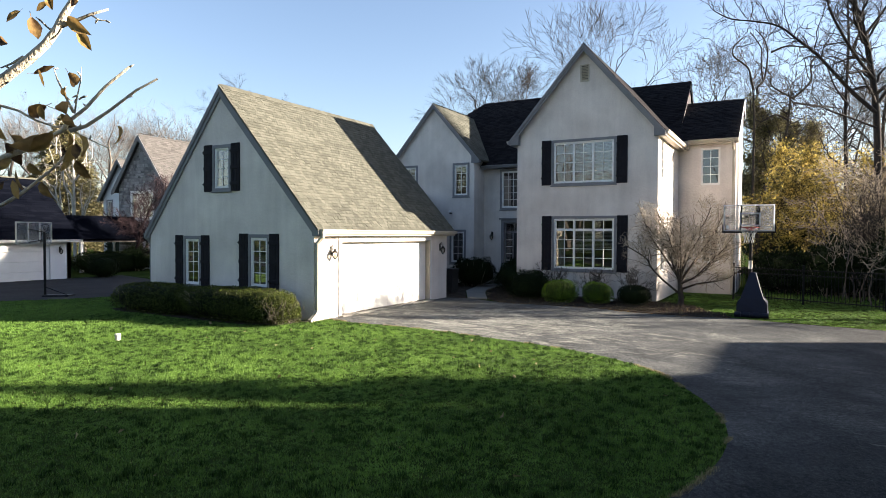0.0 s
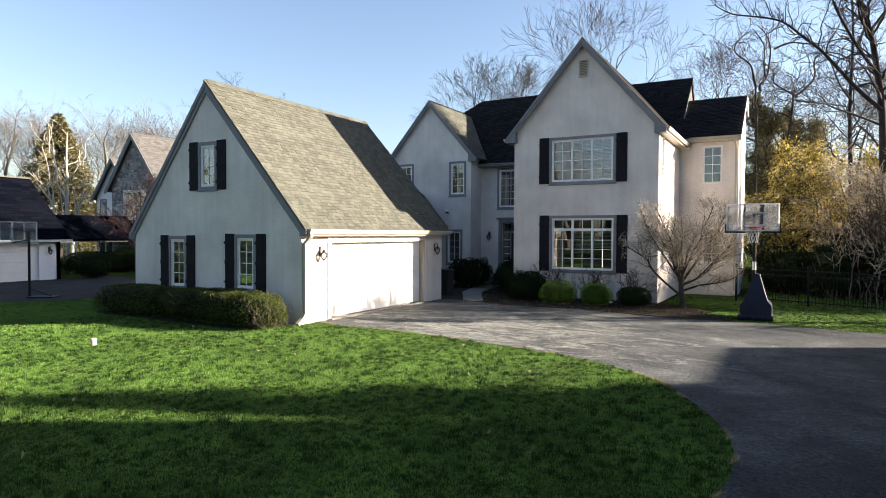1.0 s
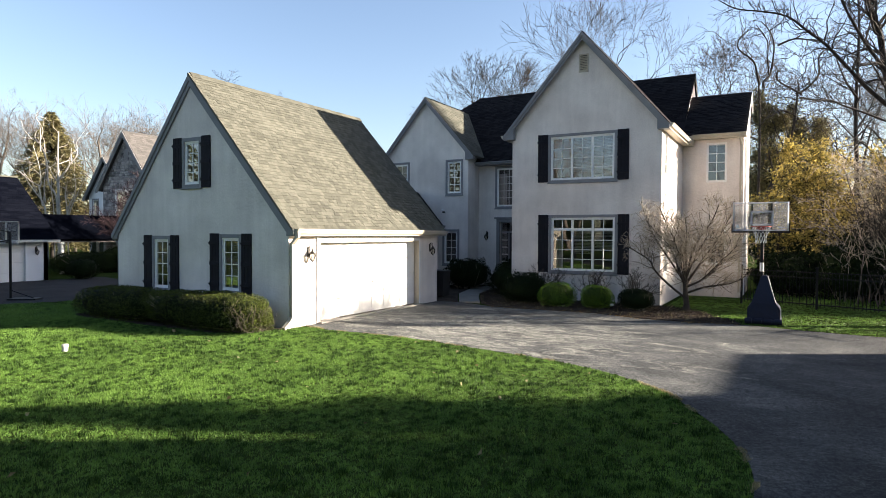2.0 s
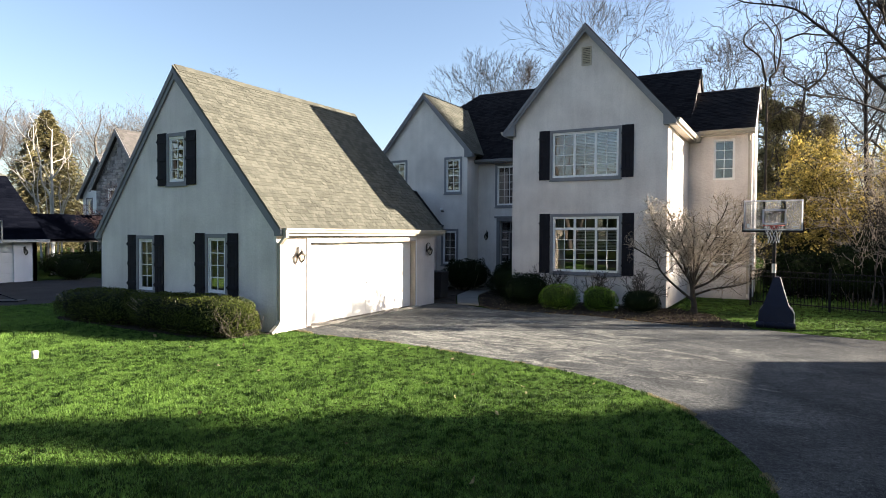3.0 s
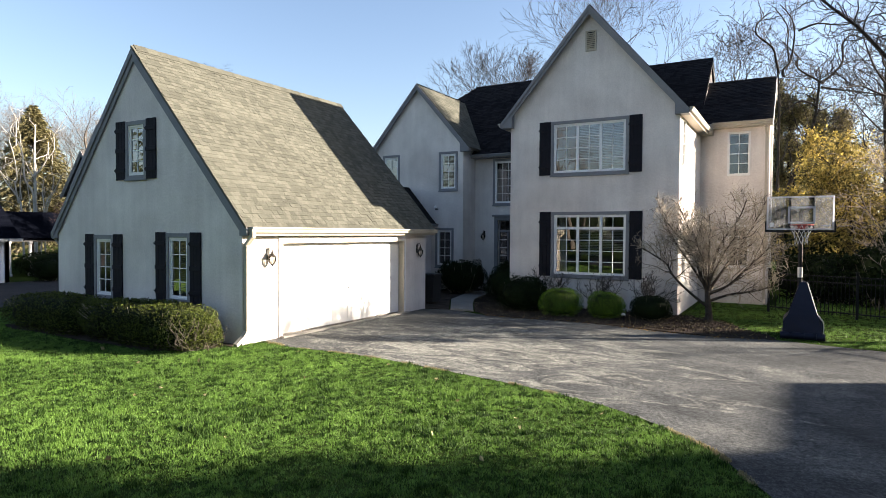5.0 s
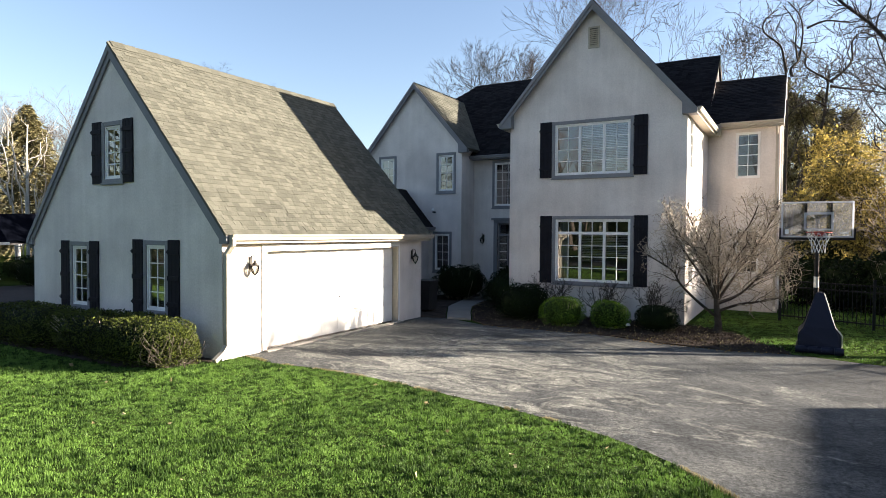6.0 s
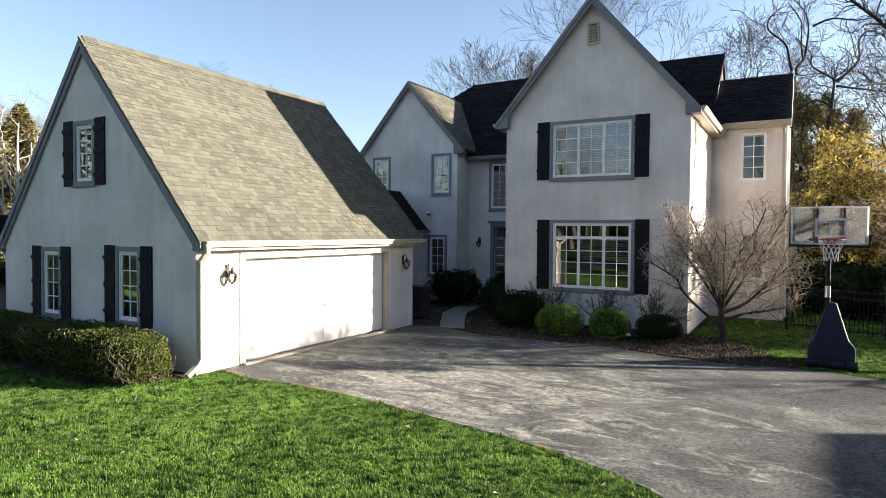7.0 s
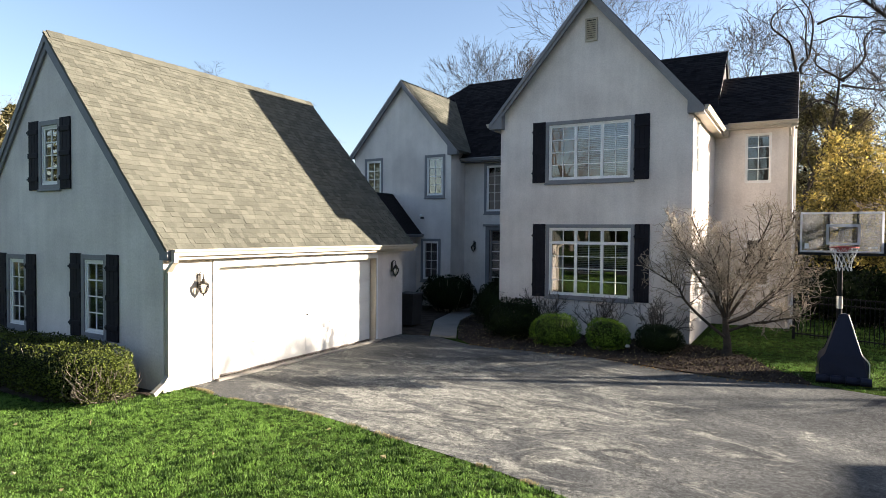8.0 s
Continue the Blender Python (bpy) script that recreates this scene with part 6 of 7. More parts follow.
part("board_frame", boxes((-0.735, -0.69, -0.64, -0.60, 1.93, 2.77), (-0.735, -0.69, 0.60, 0.64, 1.93, 2.77), (-0.735, -0.69, -0.60, 0.60, 1.93, 1.97), (-0.735, -0.69, -0.60, 0.60, 2.73, 2.77), (-0.735, -0.69, -0.22, -0.18, 1.97, 2.73), (-0.735, -0.69, 0.18, 0.22, 1.97, 2.73)), STEEL, nh)
bm = bmesh.new()
for s in (-0.2, 0.2):
    beam(bm, (0, 0, 2.1), (-0.69, s, 2.0), 0.04, 0.04)
    beam(bm, (0, 0, 2.38), (-0.69, s, 2.5), 0.04, 0.04)
part("bracket", bm, BLACK_METAL, nh)

# ---- the house across the east side, which shades drive and lawn ----
nbe = thing("east_house", "plain two-storey stucco house east of the driveway", "house", at=(25.1, 11.3, 0))
bm = bmesh.new()
prism(bm, [(0, 0), (4.4, 0), (4.4, 7.0), (0, 5.4)], 1, -4.4, 0)
part("low_wing", bm, STUCCO, nbe)
bm = bmesh.new()
prism(bm, [(4.4, 0), (14, 0), (14, 10.4), (9.2, 12.0), (4.4, 10.4)], 1, -10.6, -3.2)
part("tall_block", bm, STUCCO, nbe)
bm = bmesh.new()
slab(bm, [(-0.1, -4.45, 5.39), (-0.1, 0.05, 5.39), (4.4, 0.05, 7.03), (4.4, -4.45, 7.03)], 0.02)
part("roof_slope", bm, SHINGLE_GREY, nbe)
for x0, x1, z0, z1 in ((4.3, 9.2, 10.39, 12.03), (14.1, 9.2, 10.39, 12.03)):
    bm = bmesh.new()
    slab(bm, [(x0, -10.65, z0), (x0, -3.15, z0), (x1, -3.15, z1), (x1, -10.65, z1)], 0.02)
    part("roof_slope", bm, SHINGLE_GREY, nbe)
for y, z in ((-0.9, 1.0), (-2.6, 1.0), (-0.9, 3.5), (-2.6, 3.5)):
    window(nbe, pose(-0.09, y, z, 0, 0, -90), 1.1, 1.4, 2, 3, casing=TRIM_WHITE)
for y in (-6.2, -8.6):
    for z in (1.0, 3.8, 6.8):
        window(nbe, pose(4.31, y, z, 0, 0, -90), 1.1, 1.4, 2, 3, casing=TRIM_WHITE)

# trees beside that house, whose crowns give the shade its uneven edge
conifer("spruce", "slim spruce beside the eastern house", 210, 12.2, 3.0, NEEDLE, (34.2, 12.0, 0), "spruces by the eastern house", 34, 12)
conifer("spruce", "slim spruce beside the eastern house", 211, 9.6, 2.7, NEEDLE, (30.2, 9.3, 0), "spruces by the eastern house", 26, 12)
conifer("spruce", "slim spruce beside the eastern house", 212, 10.6, 2.4, NEEDLE, (36.2, 11.7, 0), "spruces by the eastern house", 30, 12)

# ---- trees ----
GT = "bare trees behind the house"
t1, lv1 = bare_tree("tree", "tall leafless tree behind the house", 101, 15, 0.30, (11, 7, 6, 4), (22, 55), BARK, (-48, 33, 0), 0.30, 0.5, group=GT)
t2, lv2 = bare_tree("tree", "tall leafless tree behind the house", 102, 15, 0.32, (11, 7, 6, 4), (20, 55), BARK, (-53, 27, 0), 0.3, 0.52, group=GT)
t3, lv3 = bare_tree("tree", "tall leafless tree behind the house", 103, 14, 0.28, (9, 7, 6, 4), (30, 70), BARK_DARK, (-45, 40, 0), 0.3, 0.55, group=GT)
t1.scale = (0.95, 0.95, 0.78)
t2.scale = (0.95, 0.95, 0.8)
t3.scale = (1.2, 1.2, 1.2)
for src, x, y, s, r in ((t2, -9, -33, 0.55, 77), (t3, -19, -33, 0.6, 190),
                        (t1, -60, 24, 1.1, 220), (t3, -66, 14, 1.0, 280), (t2, -38, 44, 1.0, 340), (t3, -56, 36, 1.2, 30), (t1, -70, 26, 1.2, 60), (t2, -75, 12, 1.1, 200), (t3, -30, 50, 1.0, 120), (t1, -24, 54, 1.05, 250),
                        (t2, -16, -52, 1.1, 160), (t1, -5, -47, 1.0, 200), (t3, 6, -55, 1.1, 240), (t2, 16, -48, 1.0, 280),
                        (t2, -62, 32, 1.1, 150), (t1, -50, 42, 1.1, 310), (t3, -64, 4, 1.0, 15)):
    c = copy_thing(src, pose(x, y, 0, 0, 0, r))
    c.scale = (s, s, s) if x > -20 or y < 0 else (s * 0.95, s * 0.95, s * 0.78)
for k, (x, y, h, st) in enumerate(((-1.9, 40.2, 22.5, 0.55), (-15.9, 41.0, 19.5, 0.62), (-13.6, 44.4, 19.6, 0.66), (-11.4, 45.6, 19.2, 0.66), (7.1, 31.3, 15.4, 0.58), (9.6, 39.0, 16.0, 0.55))):
    forked("tree", "tall leafless tree with a spreading twiggy crown", 330 + k, (x, y, 0), h, 0.22, 0.12 if k < 4 else 0.20, 7, BARK_DARK if k < 4 else BARK_MID, GT, st, 6, (12, 40) if k < 4 else (18, 54), (12, 66))
far_tree = forked("tree", "tall leafless tree in the far wood", 351, (-59.4, 28.3, 0), 16.5, 0.2, 0.13, 6, BARK, GT, 0.34, 7, (14, 42), (8, 60))
for x, y, s, a in ((-56.6, 31.0, 1.0, 70), (-54.6, 32.8, 0.92, 150), (-51.2, 33.5, 1.02, 230), (-48.5, 36.5, 0.95, 310), (-63.5, 25.0, 0.9, 110), (-68.4, 22.4, 1.0, 200), (-66.0, 27.0, 1.08, 20), (-57.5, 37.0, 1.1, 260)):
    c = copy_thing(far_tree, pose(x, y, 0, 0, 0, a))
    c.scale = (s, s, s)
# unseen screen behind the viewpoint, added to cut low sky light
for k, (x, y, s) in enumerate(((-44, -52, 9), (-30, -56, 8), (-20, -58, 9), (-8, -60, 8), (4, -62, 9), (14, -58, 8), (24, -60, 9), (36, -58, 9))):
    clipped_shrub("hedge", "added unseen evergreen screen across the street", 190 + k, (13, 5, s * 1.0), LEAF_DARK, (x, y, 0), 2.4, 4000, 0.3, 20, "evergreens across the street", "hedge", 0.3)
# unseen spruces, added to block sky light from the shaded lawn and drive
for k, (x, y, h, r) in enumerate(((17.5, -13.5, 15, 3.4), (22.0, 0.8, 14, 2.8), (23.0, -10.0, 16, 3.6), (14.0, -20.5, 15, 3.6))):
    conifer("spruce", "added unseen spruce beside the driveway entrance", 200 + k, h, r, NEEDLE, (x, y, 0), "spruces by the entrance", 30, 12)
for k, (x, y, h, r) in enumerate(((16.6, -2.6, 15, 2.6), (19.6, -1.4, 15, 2.2), (17.0, -10.6, 19, 3.2), (11.0, -23.5, 7, 3.0), (5.5, -24.5, 7.5, 3.0), (-0.5, -25.5, 10, 3.4))):
    conifer("spruce", "added unseen spruce along the boundary", 220 + k, h, r, NEEDLE, (x, y, 0), "spruces along the boundary", 28, 12)
gnarled("slim_tree", "small crooked leafless tree east of the driveway", 117, (20.3, 16.9, 0), 8.5, 0.20, 0.25, (9, 6, 5), 0.45)
gnarled("slim_tree", "small crooked leafless tree east of the driveway", 119, (18.3, 11.5, 0), 7.4, 0.17, 0.25, (9, 6, 5), 0.45)
gnarled("slim_tree", "small crooked leafless tree east of the driveway", 118, (23.4, 18.9, 0), 9.9, 0.21, 0.30, (12, 8, 6), 0.45)
# slim trees on the east side whose shadows cross the driveway
bare_tree("slim_tree", "slim leafless tree east of the driveway", 115, 9.5, 0.12, (9, 5, 4), (18, 40), BARK, (33.0, 20.6, 0), 0.35, 0.33)
bare_tree("slim_tree", "slim leafless tree east of the driveway", 116, 8.5, 0.11, (8, 5, 4), (18, 40), BARK, (29.5, 19.6, 0), 0.35, 0.33)
# large dark-limbed trees past the side lawn
def limbed_tree(label, seed, at, trunk, limbs, r0, mat=BARK_DARK, twig=1.0, name="large_tree"):
    """A leafless tree with a trunk and great limbs of their own shape, each of (along, height) pairs, and crooked side branches."""
    rng = random.Random(seed)
    ob = thing(name, label, "tree", at=at)
    stem = limb_line(rng, trunk, r0, r0 * 0.28, 0.3, 0.0)
    v, f = tubes_data([stem], 10)
    mesh_object("trunk", v, f, mat, ob, smooth=True)
    big = [limb_line(rng, pts, ra, 0.022, drift, 0.06) for pts, ra, drift in limbs]
    one = sprout(rng, big + [stem], 1.7 * twig, 2.4, (30, 75), 0.10, 0.24, 0.013, 8, 0.5, 0.3)
    two = sprout(rng, one + big, 2.4 * twig, 1.25, (28, 75), 0.10, 0.24, 0.009, 6, 0.55, 0.15)
    three = sprout(rng, two, 2.6 * twig, 0.62, (25, 70), 0.08, 0.22, 0.0065, 4, 0.6, 0.15)
    for pts in big:
        v, f = tubes_data([pts], 8)
        mesh_object("limb", v, f, mat, ob, smooth=True)
    v, f = joined(tubes_data(one, 5), tubes_data(two, 3), tubes_data(three, 3))
    mesh_object("crown", v, f, mat, ob, "leafless crooked crown", smooth=True, kind="stuff")
    return ob


limbed_tree("large old tree with dark crooked spreading limbs", 321, (14.8, 23.0, 0),
            [(0.25, 0), (0.15, 4), (0, 8.3), (-0.30, 10.4), (-0.56, 11.9), (-0.95, 13.0), (-1.2, 15.5), (-1.1, 18.5)],
            [([(-0.1, 8.3), (-1.0, 9.2), (-1.9, 10.2), (-2.8, 11.2), (-3.5, 11.85), (-4.2, 12.6), (-5.5, 12.9), (-6.5, 13.1), (-7.3, 13.6)], 0.105, 1.5),
             ([(-0.25, 9.9), (-1.1, 11.0), (-1.96, 12.0), (-2.6, 13.0), (-3.0, 13.7), (-3.3, 15.2)], 0.09, -1.0),
             ([(0.0, 7.5), (-1.4, 8.0), (-2.4, 8.25), (-3.4, 8.4), (-4.3, 8.2)], 0.06, -1.2),
             ([(-0.9, 13.0), (-1.9, 14.2), (-2.4, 15.6), (-3.6, 16.6)], 0.06, 0.8),
             ([(0.0, 8.8), (1.2, 10.4), (2.3, 11.6), (3.2, 13.6), (3.6, 15.5)], 0.095, 0.6),
             ([(-0.6, 12.0), (0.4, 13.6), (1.2, 15.4), (1.4, 17.2)], 0.07, -0.8)], 0.21, BARK_DARK, 1.15)
limbed_tree("tall tree that forks into two crooked limbs", 322, (9.3, 29.1, 0),
            [(0.1, 0), (0.0, 5), (0.05, 9), (0, 11.0), (-0.05, 11.6)],
            [([(0.0, 11.0), (0.15, 11.4), (0.55, 11.8), (0.9, 12.6), (0.95, 13.7), (0.7, 14.5), (0.2, 15.1)], 0.085, 0.6),
             ([(0.92, 13.5), (1.75, 13.85), (3.1, 13.7), (4.2, 13.9)], 0.07, -0.6),
             ([(0.0, 11.2), (-0.3, 11.85), (-0.65, 12.55), (-1.4, 13.2), (-1.35, 13.8), (-0.9, 14.3)], 0.075, -0.5),
             ([(0.5, 11.8), (0.3, 12.7), (0.4, 13.8), (-0.1, 14.8)], 0.05, 0.3)], 0.10, BARK_MID, 0.75)
limbed_tree("leaning tree with dark limbs reaching over the thicket", 323, (11.3, 31.4, 0),
            [(-2.2, 0), (-1.9, 4.4), (-1.2, 6.2), (-0.35, 8.4), (0, 10.9), (0.1, 11.5)],
            [([(0.0, 10.9), (-0.35, 11.25), (-1.2, 11.8), (-1.3, 12.5), (-1.9, 13.3)], 0.075, 0.5),
             ([(0.0, 11.0), (0.5, 11.4), (1.05, 12.1), (0.95, 13.0), (1.4, 13.5), (2.2, 13.2), (3.2, 12.8)], 0.08, -0.6),
             ([(0.0, 10.7), (0.9, 10.6), (2.3, 10.5), (3.7, 10.3), (5.2, 9.7)], 0.075, 0.5),
             ([(-0.2, 9.6), (-1.2, 9.9), (-2.0, 9.4), (-2.9, 9.6)], 0.07, -0.8)], 0.15, BARK_MID, 0.9)
limbed_tree("slim upright tree with dark bark", 324, (13.9, 27.1, 0), [(0, 0), (0.05, 5), (-0.05, 9), (0.1, 13), (0.0, 16)],
            [([(0, 8.0), (0.8, 9.2), (1.5, 10.8)], 0.06, 0.6), ([(0, 9.5), (-0.9, 10.4), (-1.6, 11.8)], 0.06, -0.5), ([(0.1, 12), (0.7, 13.4), (0.9, 15)], 0.05, 0.4)], 0.15, BARK_DARK, 0.8)
gnarled("large_tree", "slender tree with dark crooked bare limbs", 326, (16.2, 33.0, 0), 15.0, 0.18, 0.3, (11, 7, 6, 4), 0.48, mat=BARK_MID)
for k, (x, y, h) in enumerate(((15.2, 36.4, 11.0), (17.6, 34.6, 11.5))):
    gnarled("tangled_tree", "tangled tree with tan bare twigs", 328 + k, (x, y, 0), h, 0.13, 0.12, (12, 8, 7, 4), 0.5, mat=BARK)
gnarled("tangled_tree", "low tangled tree with tan bare twigs", 327, (15.4, 24.6, 0), 6.5, 0.10, 0.12, (12, 8, 7, 5), 0.55, mat=BARK)


def arching_thicket(seed, at, n, reach, height, label):
    """A thicket of long bare stems that rise and arch over, with side twigs."""
    rng = random.Random(seed)
    ob = thing("thicket", label, "shrub", "thicket", at=at)
    stems = []
    for _ in range(n):
        a = rng.uniform(0, math.tau)
        p = Vector((rng.gauss(0, 0.7), rng.gauss(0, 0.7), 0))
        out = Vector((math.cos(a), math.sin(a), 0))
        h, w = height * rng.uniform(0.5, 1.1), reach * rng.uniform(0.3, 1.0)
        pts, rad = [], []
        for k in range(8):
            t = k / 7
            pts.append(p + out * (w * t ** 1.5) + Vector((rng.gauss(0, 0.07), rng.gauss(0, 0.07), h * math.sin(t * rng.uniform(1.75, 1.95)))))
            rad.append(0.028 * (1 - 0.75 * t))
        stems.append((pts, rad))
    one = sprout(rng, stems, 2.2, 0.9, (20, 60), 0.12, 0.2, 0.009, 4, 0.5, 0.25)
    two = sprout(rng, one, 3.0, 0.4, (20, 60), 0.1, 0.2, 0.006, 3, 0.6, 0.2)
    v, f = tubes_data(stems, 5)
    mesh_object("stem_growth", v, f, BARK, ob, smooth=True, kind="stuff")
    v, f = joined(tubes_data(one, 3), tubes_data(two, 3))
    mesh_object("twig_growth", v, f, TWIG, ob, kind="stuff")
    return ob


arching_thicket(361, (14.6, 18.4, 0), 80, 3.0, 5.2, "grey-tan arching thicket of bare stems behind the fence")
arching_thicket(362, (16.4, 16.2, 0), 60, 2.6, 4.2, "grey-tan arching thicket of bare stems behind the fence")
arching_thicket(363, (14.2, 14.8, 0), 45, 1.8, 2.6, "low tangle of bare stems behind the fence")
# yellow-leaved small trees
for k, (x, y, h) in enumerate(((10.6, 27.6, 6.6), (12.0, 28.3, 7.1), (13.3, 28.8, 6.8), (12.4, 25.6, 5.2))):
    ob, lv = bare_tree("autumn_tree", "small tree with yellow autumn leaves behind the fence", 120 + k, h, 0.09, (14, 7, 5), (35, 80), BARK_DARK, (x, y, 0), 0.12, 0.42, 0.2, group="yellow trees", min_r=0.008)
    leafy(ob, lv, 130 + k, 17, 0.15, LEAF_YELLOW, "yellow autumn leaves", keep=lambda p: p.z > 0.9 + 0.7 * math.sin(p.x * 2.1) and noise.noise(p * 1.3) > -0.08, jitter=0.2)
# shaggy evergreens
for k, (x, y, h) in enumerate(((9.7, 34.0, 10.0), (11.3, 36.0, 9.8), (13.4, 35.4, 9.4))):
    ob, lv = gnarled("cedar", "olive shaggy evergreen beyond the side lawn", 345 + k, (x, y, 0), h, 0.2, 0.22, (15, 7, 5, 3), 0.27)
    leafy(ob, lv, 147 + k, 13, 0.16, LEAF_OLIVE, "olive evergreen sprays", keep=lambda p: noise.noise(p * 0.7) > -0.3, jitter=0.3)
# evergreens
# the first six are out of view, added to darken window reflections
for k, (x, y, h) in enumerate(((-30, -38, 17), (-24, -33, 15), (-35, -33, 16), (-27, -13, 14), (-31, -20, 15), (-37, -15, 16))):
    conifer("spruce", "added unseen spruce across the street", 230 + k, h, 3.6, NEEDLE, (x, y, 0), "spruces across the street", 28, 12)
conifer("spruce", "broad tan-green conifer behind the neighbouring garage", 142, 13.2, 5.2, NEEDLE_TAN, (-46.4, 19.0, 0), whorls=52, per=20)
conifer("spruce", "dark green conifer at the edge of the wood", 143, 10.5, 2.6, NEEDLE, (-53.5, 15.5, 0))
limbed_tree("pale-barked leafless multi-stemmed birch", 341, (-35.2, 13.5, 0), [(0.03, 0.00), (0.00, 3.66), (-0.06, 6.16), (-0.11, 7.41), (-0.14, 8.53), (-0.11, 9.71)],
            [([(-0.14, 2.83), (-0.21, 4.91), (-0.63, 5.88), (-0.97, 7.41), (-1.32, 8.53), (-1.88, 9.22), (-1.78, 9.78)], 0.085, 0.4),
             ([(-1.22, 8.18), (-1.35, 8.94), (-1.28, 9.92)], 0.05, 0.2),
             ([(-0.04, 6.02), (-0.42, 6.58), (-0.79, 7.07)], 0.05, 0.3),
             ([(-0.04, 6.02), (0.56, 6.86), (0.97, 7.34), (1.46, 7.90), (1.56, 8.80)], 0.07, -0.5),
             ([(0.95, 7.27), (1.00, 7.83), (0.97, 8.39)], 0.045, -0.2),
             ([(-0.76, 0.00), (-0.90, 3.66), (-1.18, 4.49), (-1.81, 5.19), (-2.36, 6.02), (-2.78, 6.72)], 0.08, 0.3),
             ([(-1.08, 4.22), (-1.25, 5.61), (-1.36, 5.88), (-1.67, 7.27), (-2.06, 8.66)], 0.06, 0.5),
             ([(-1.28, 5.61), (-1.95, 6.16), (-2.71, 6.72)], 0.04, -0.2),
             ([(-1.06, 4.49), (-1.11, 5.61), (-1.03, 7.00)], 0.05, 0.2),
             ([(0.35, 0.00), (0.49, 3.80), (0.42, 5.05), (0.63, 6.09)], 0.06, 0.1),
             ([(0.56, 0.00), (0.76, 3.80), (0.97, 5.05), (1.11, 6.16)], 0.055, 0.3),
             ([(0.63, 2.27), (0.83, 3.94), (1.53, 5.19), (2.15, 6.30)], 0.055, -0.4),
             ([(-0.35, 0.00), (-0.42, 3.80), (-0.42, 5.61)], 0.045, -0.2)],
            0.13, BARK_WHITE, 0.22, "birch")
plum, plum_levels = bare_tree("plum_tree", "small purplish leafless tree before the stone gable", 152, 5.2, 0.12, (18, 10, 8), (25, 65), BARK_PLUM, (-24.2, 10.8, 0), 0.15, 0.5, 0.16, min_r=0.010)
leafy(plum, plum_levels, 154, 2, 0.07, BARK_PLUM, "last small purple-brown leaves", jitter=0.06)
# thicket past the fence
for k, (x, y, h) in enumerate(((13.6, 15.5, 3.2), (14.4, 17.2, 4.0), (12.6, 18.0, 3.0))):
    bare_tree("thicket", "dark tangled leafless thicket behind the fence", 160 + k, h, 0.05, (14, 8, 6), (25, 80), BARK_DARK, (x, y, 0), 0.05, 0.6, 0.2, group="thicket", category="shrub")
for k, (x, y, sx, sz) in enumerate(((14.6, 16.2, 3.2, 2.4), (13.4, 19.5, 2.6, 1.6), (10.9, 33.0, 3.2, 3.0), (16.5, 14.5, 3.0, 3.0), (11.5, 38, 8.0, 3.4), (15.5, 33, 6.0, 3.0), (12.6, 33.5, 5.0, 4.4), (15.4, 27.0, 4.0, 4.0), (11.3, 16.4, 2.2, 1.7), (12.9, 15.6, 2.4, 2.1), (15.0, 14.6, 2.6, 2.4), (10.6, 17.8, 2.0, 1.5), (18.5, 19.5, 4.5, 5.0), (22.0, 18.0, 4.5, 5.2), (17.0, 24.5, 4.5, 4.5), (19.8, 17.0, 4.2, 4.0))):
    clipped_shrub("evergreen_shrub", "dark overgrown evergreen shrub behind the fence", 170 + k, (sx, sx * 0.8, sz), LEAF_DARK, (x, y, 0), 2.2, 6000, 0.12, 40, "shrubs behind the fence", lumpy=0.25)

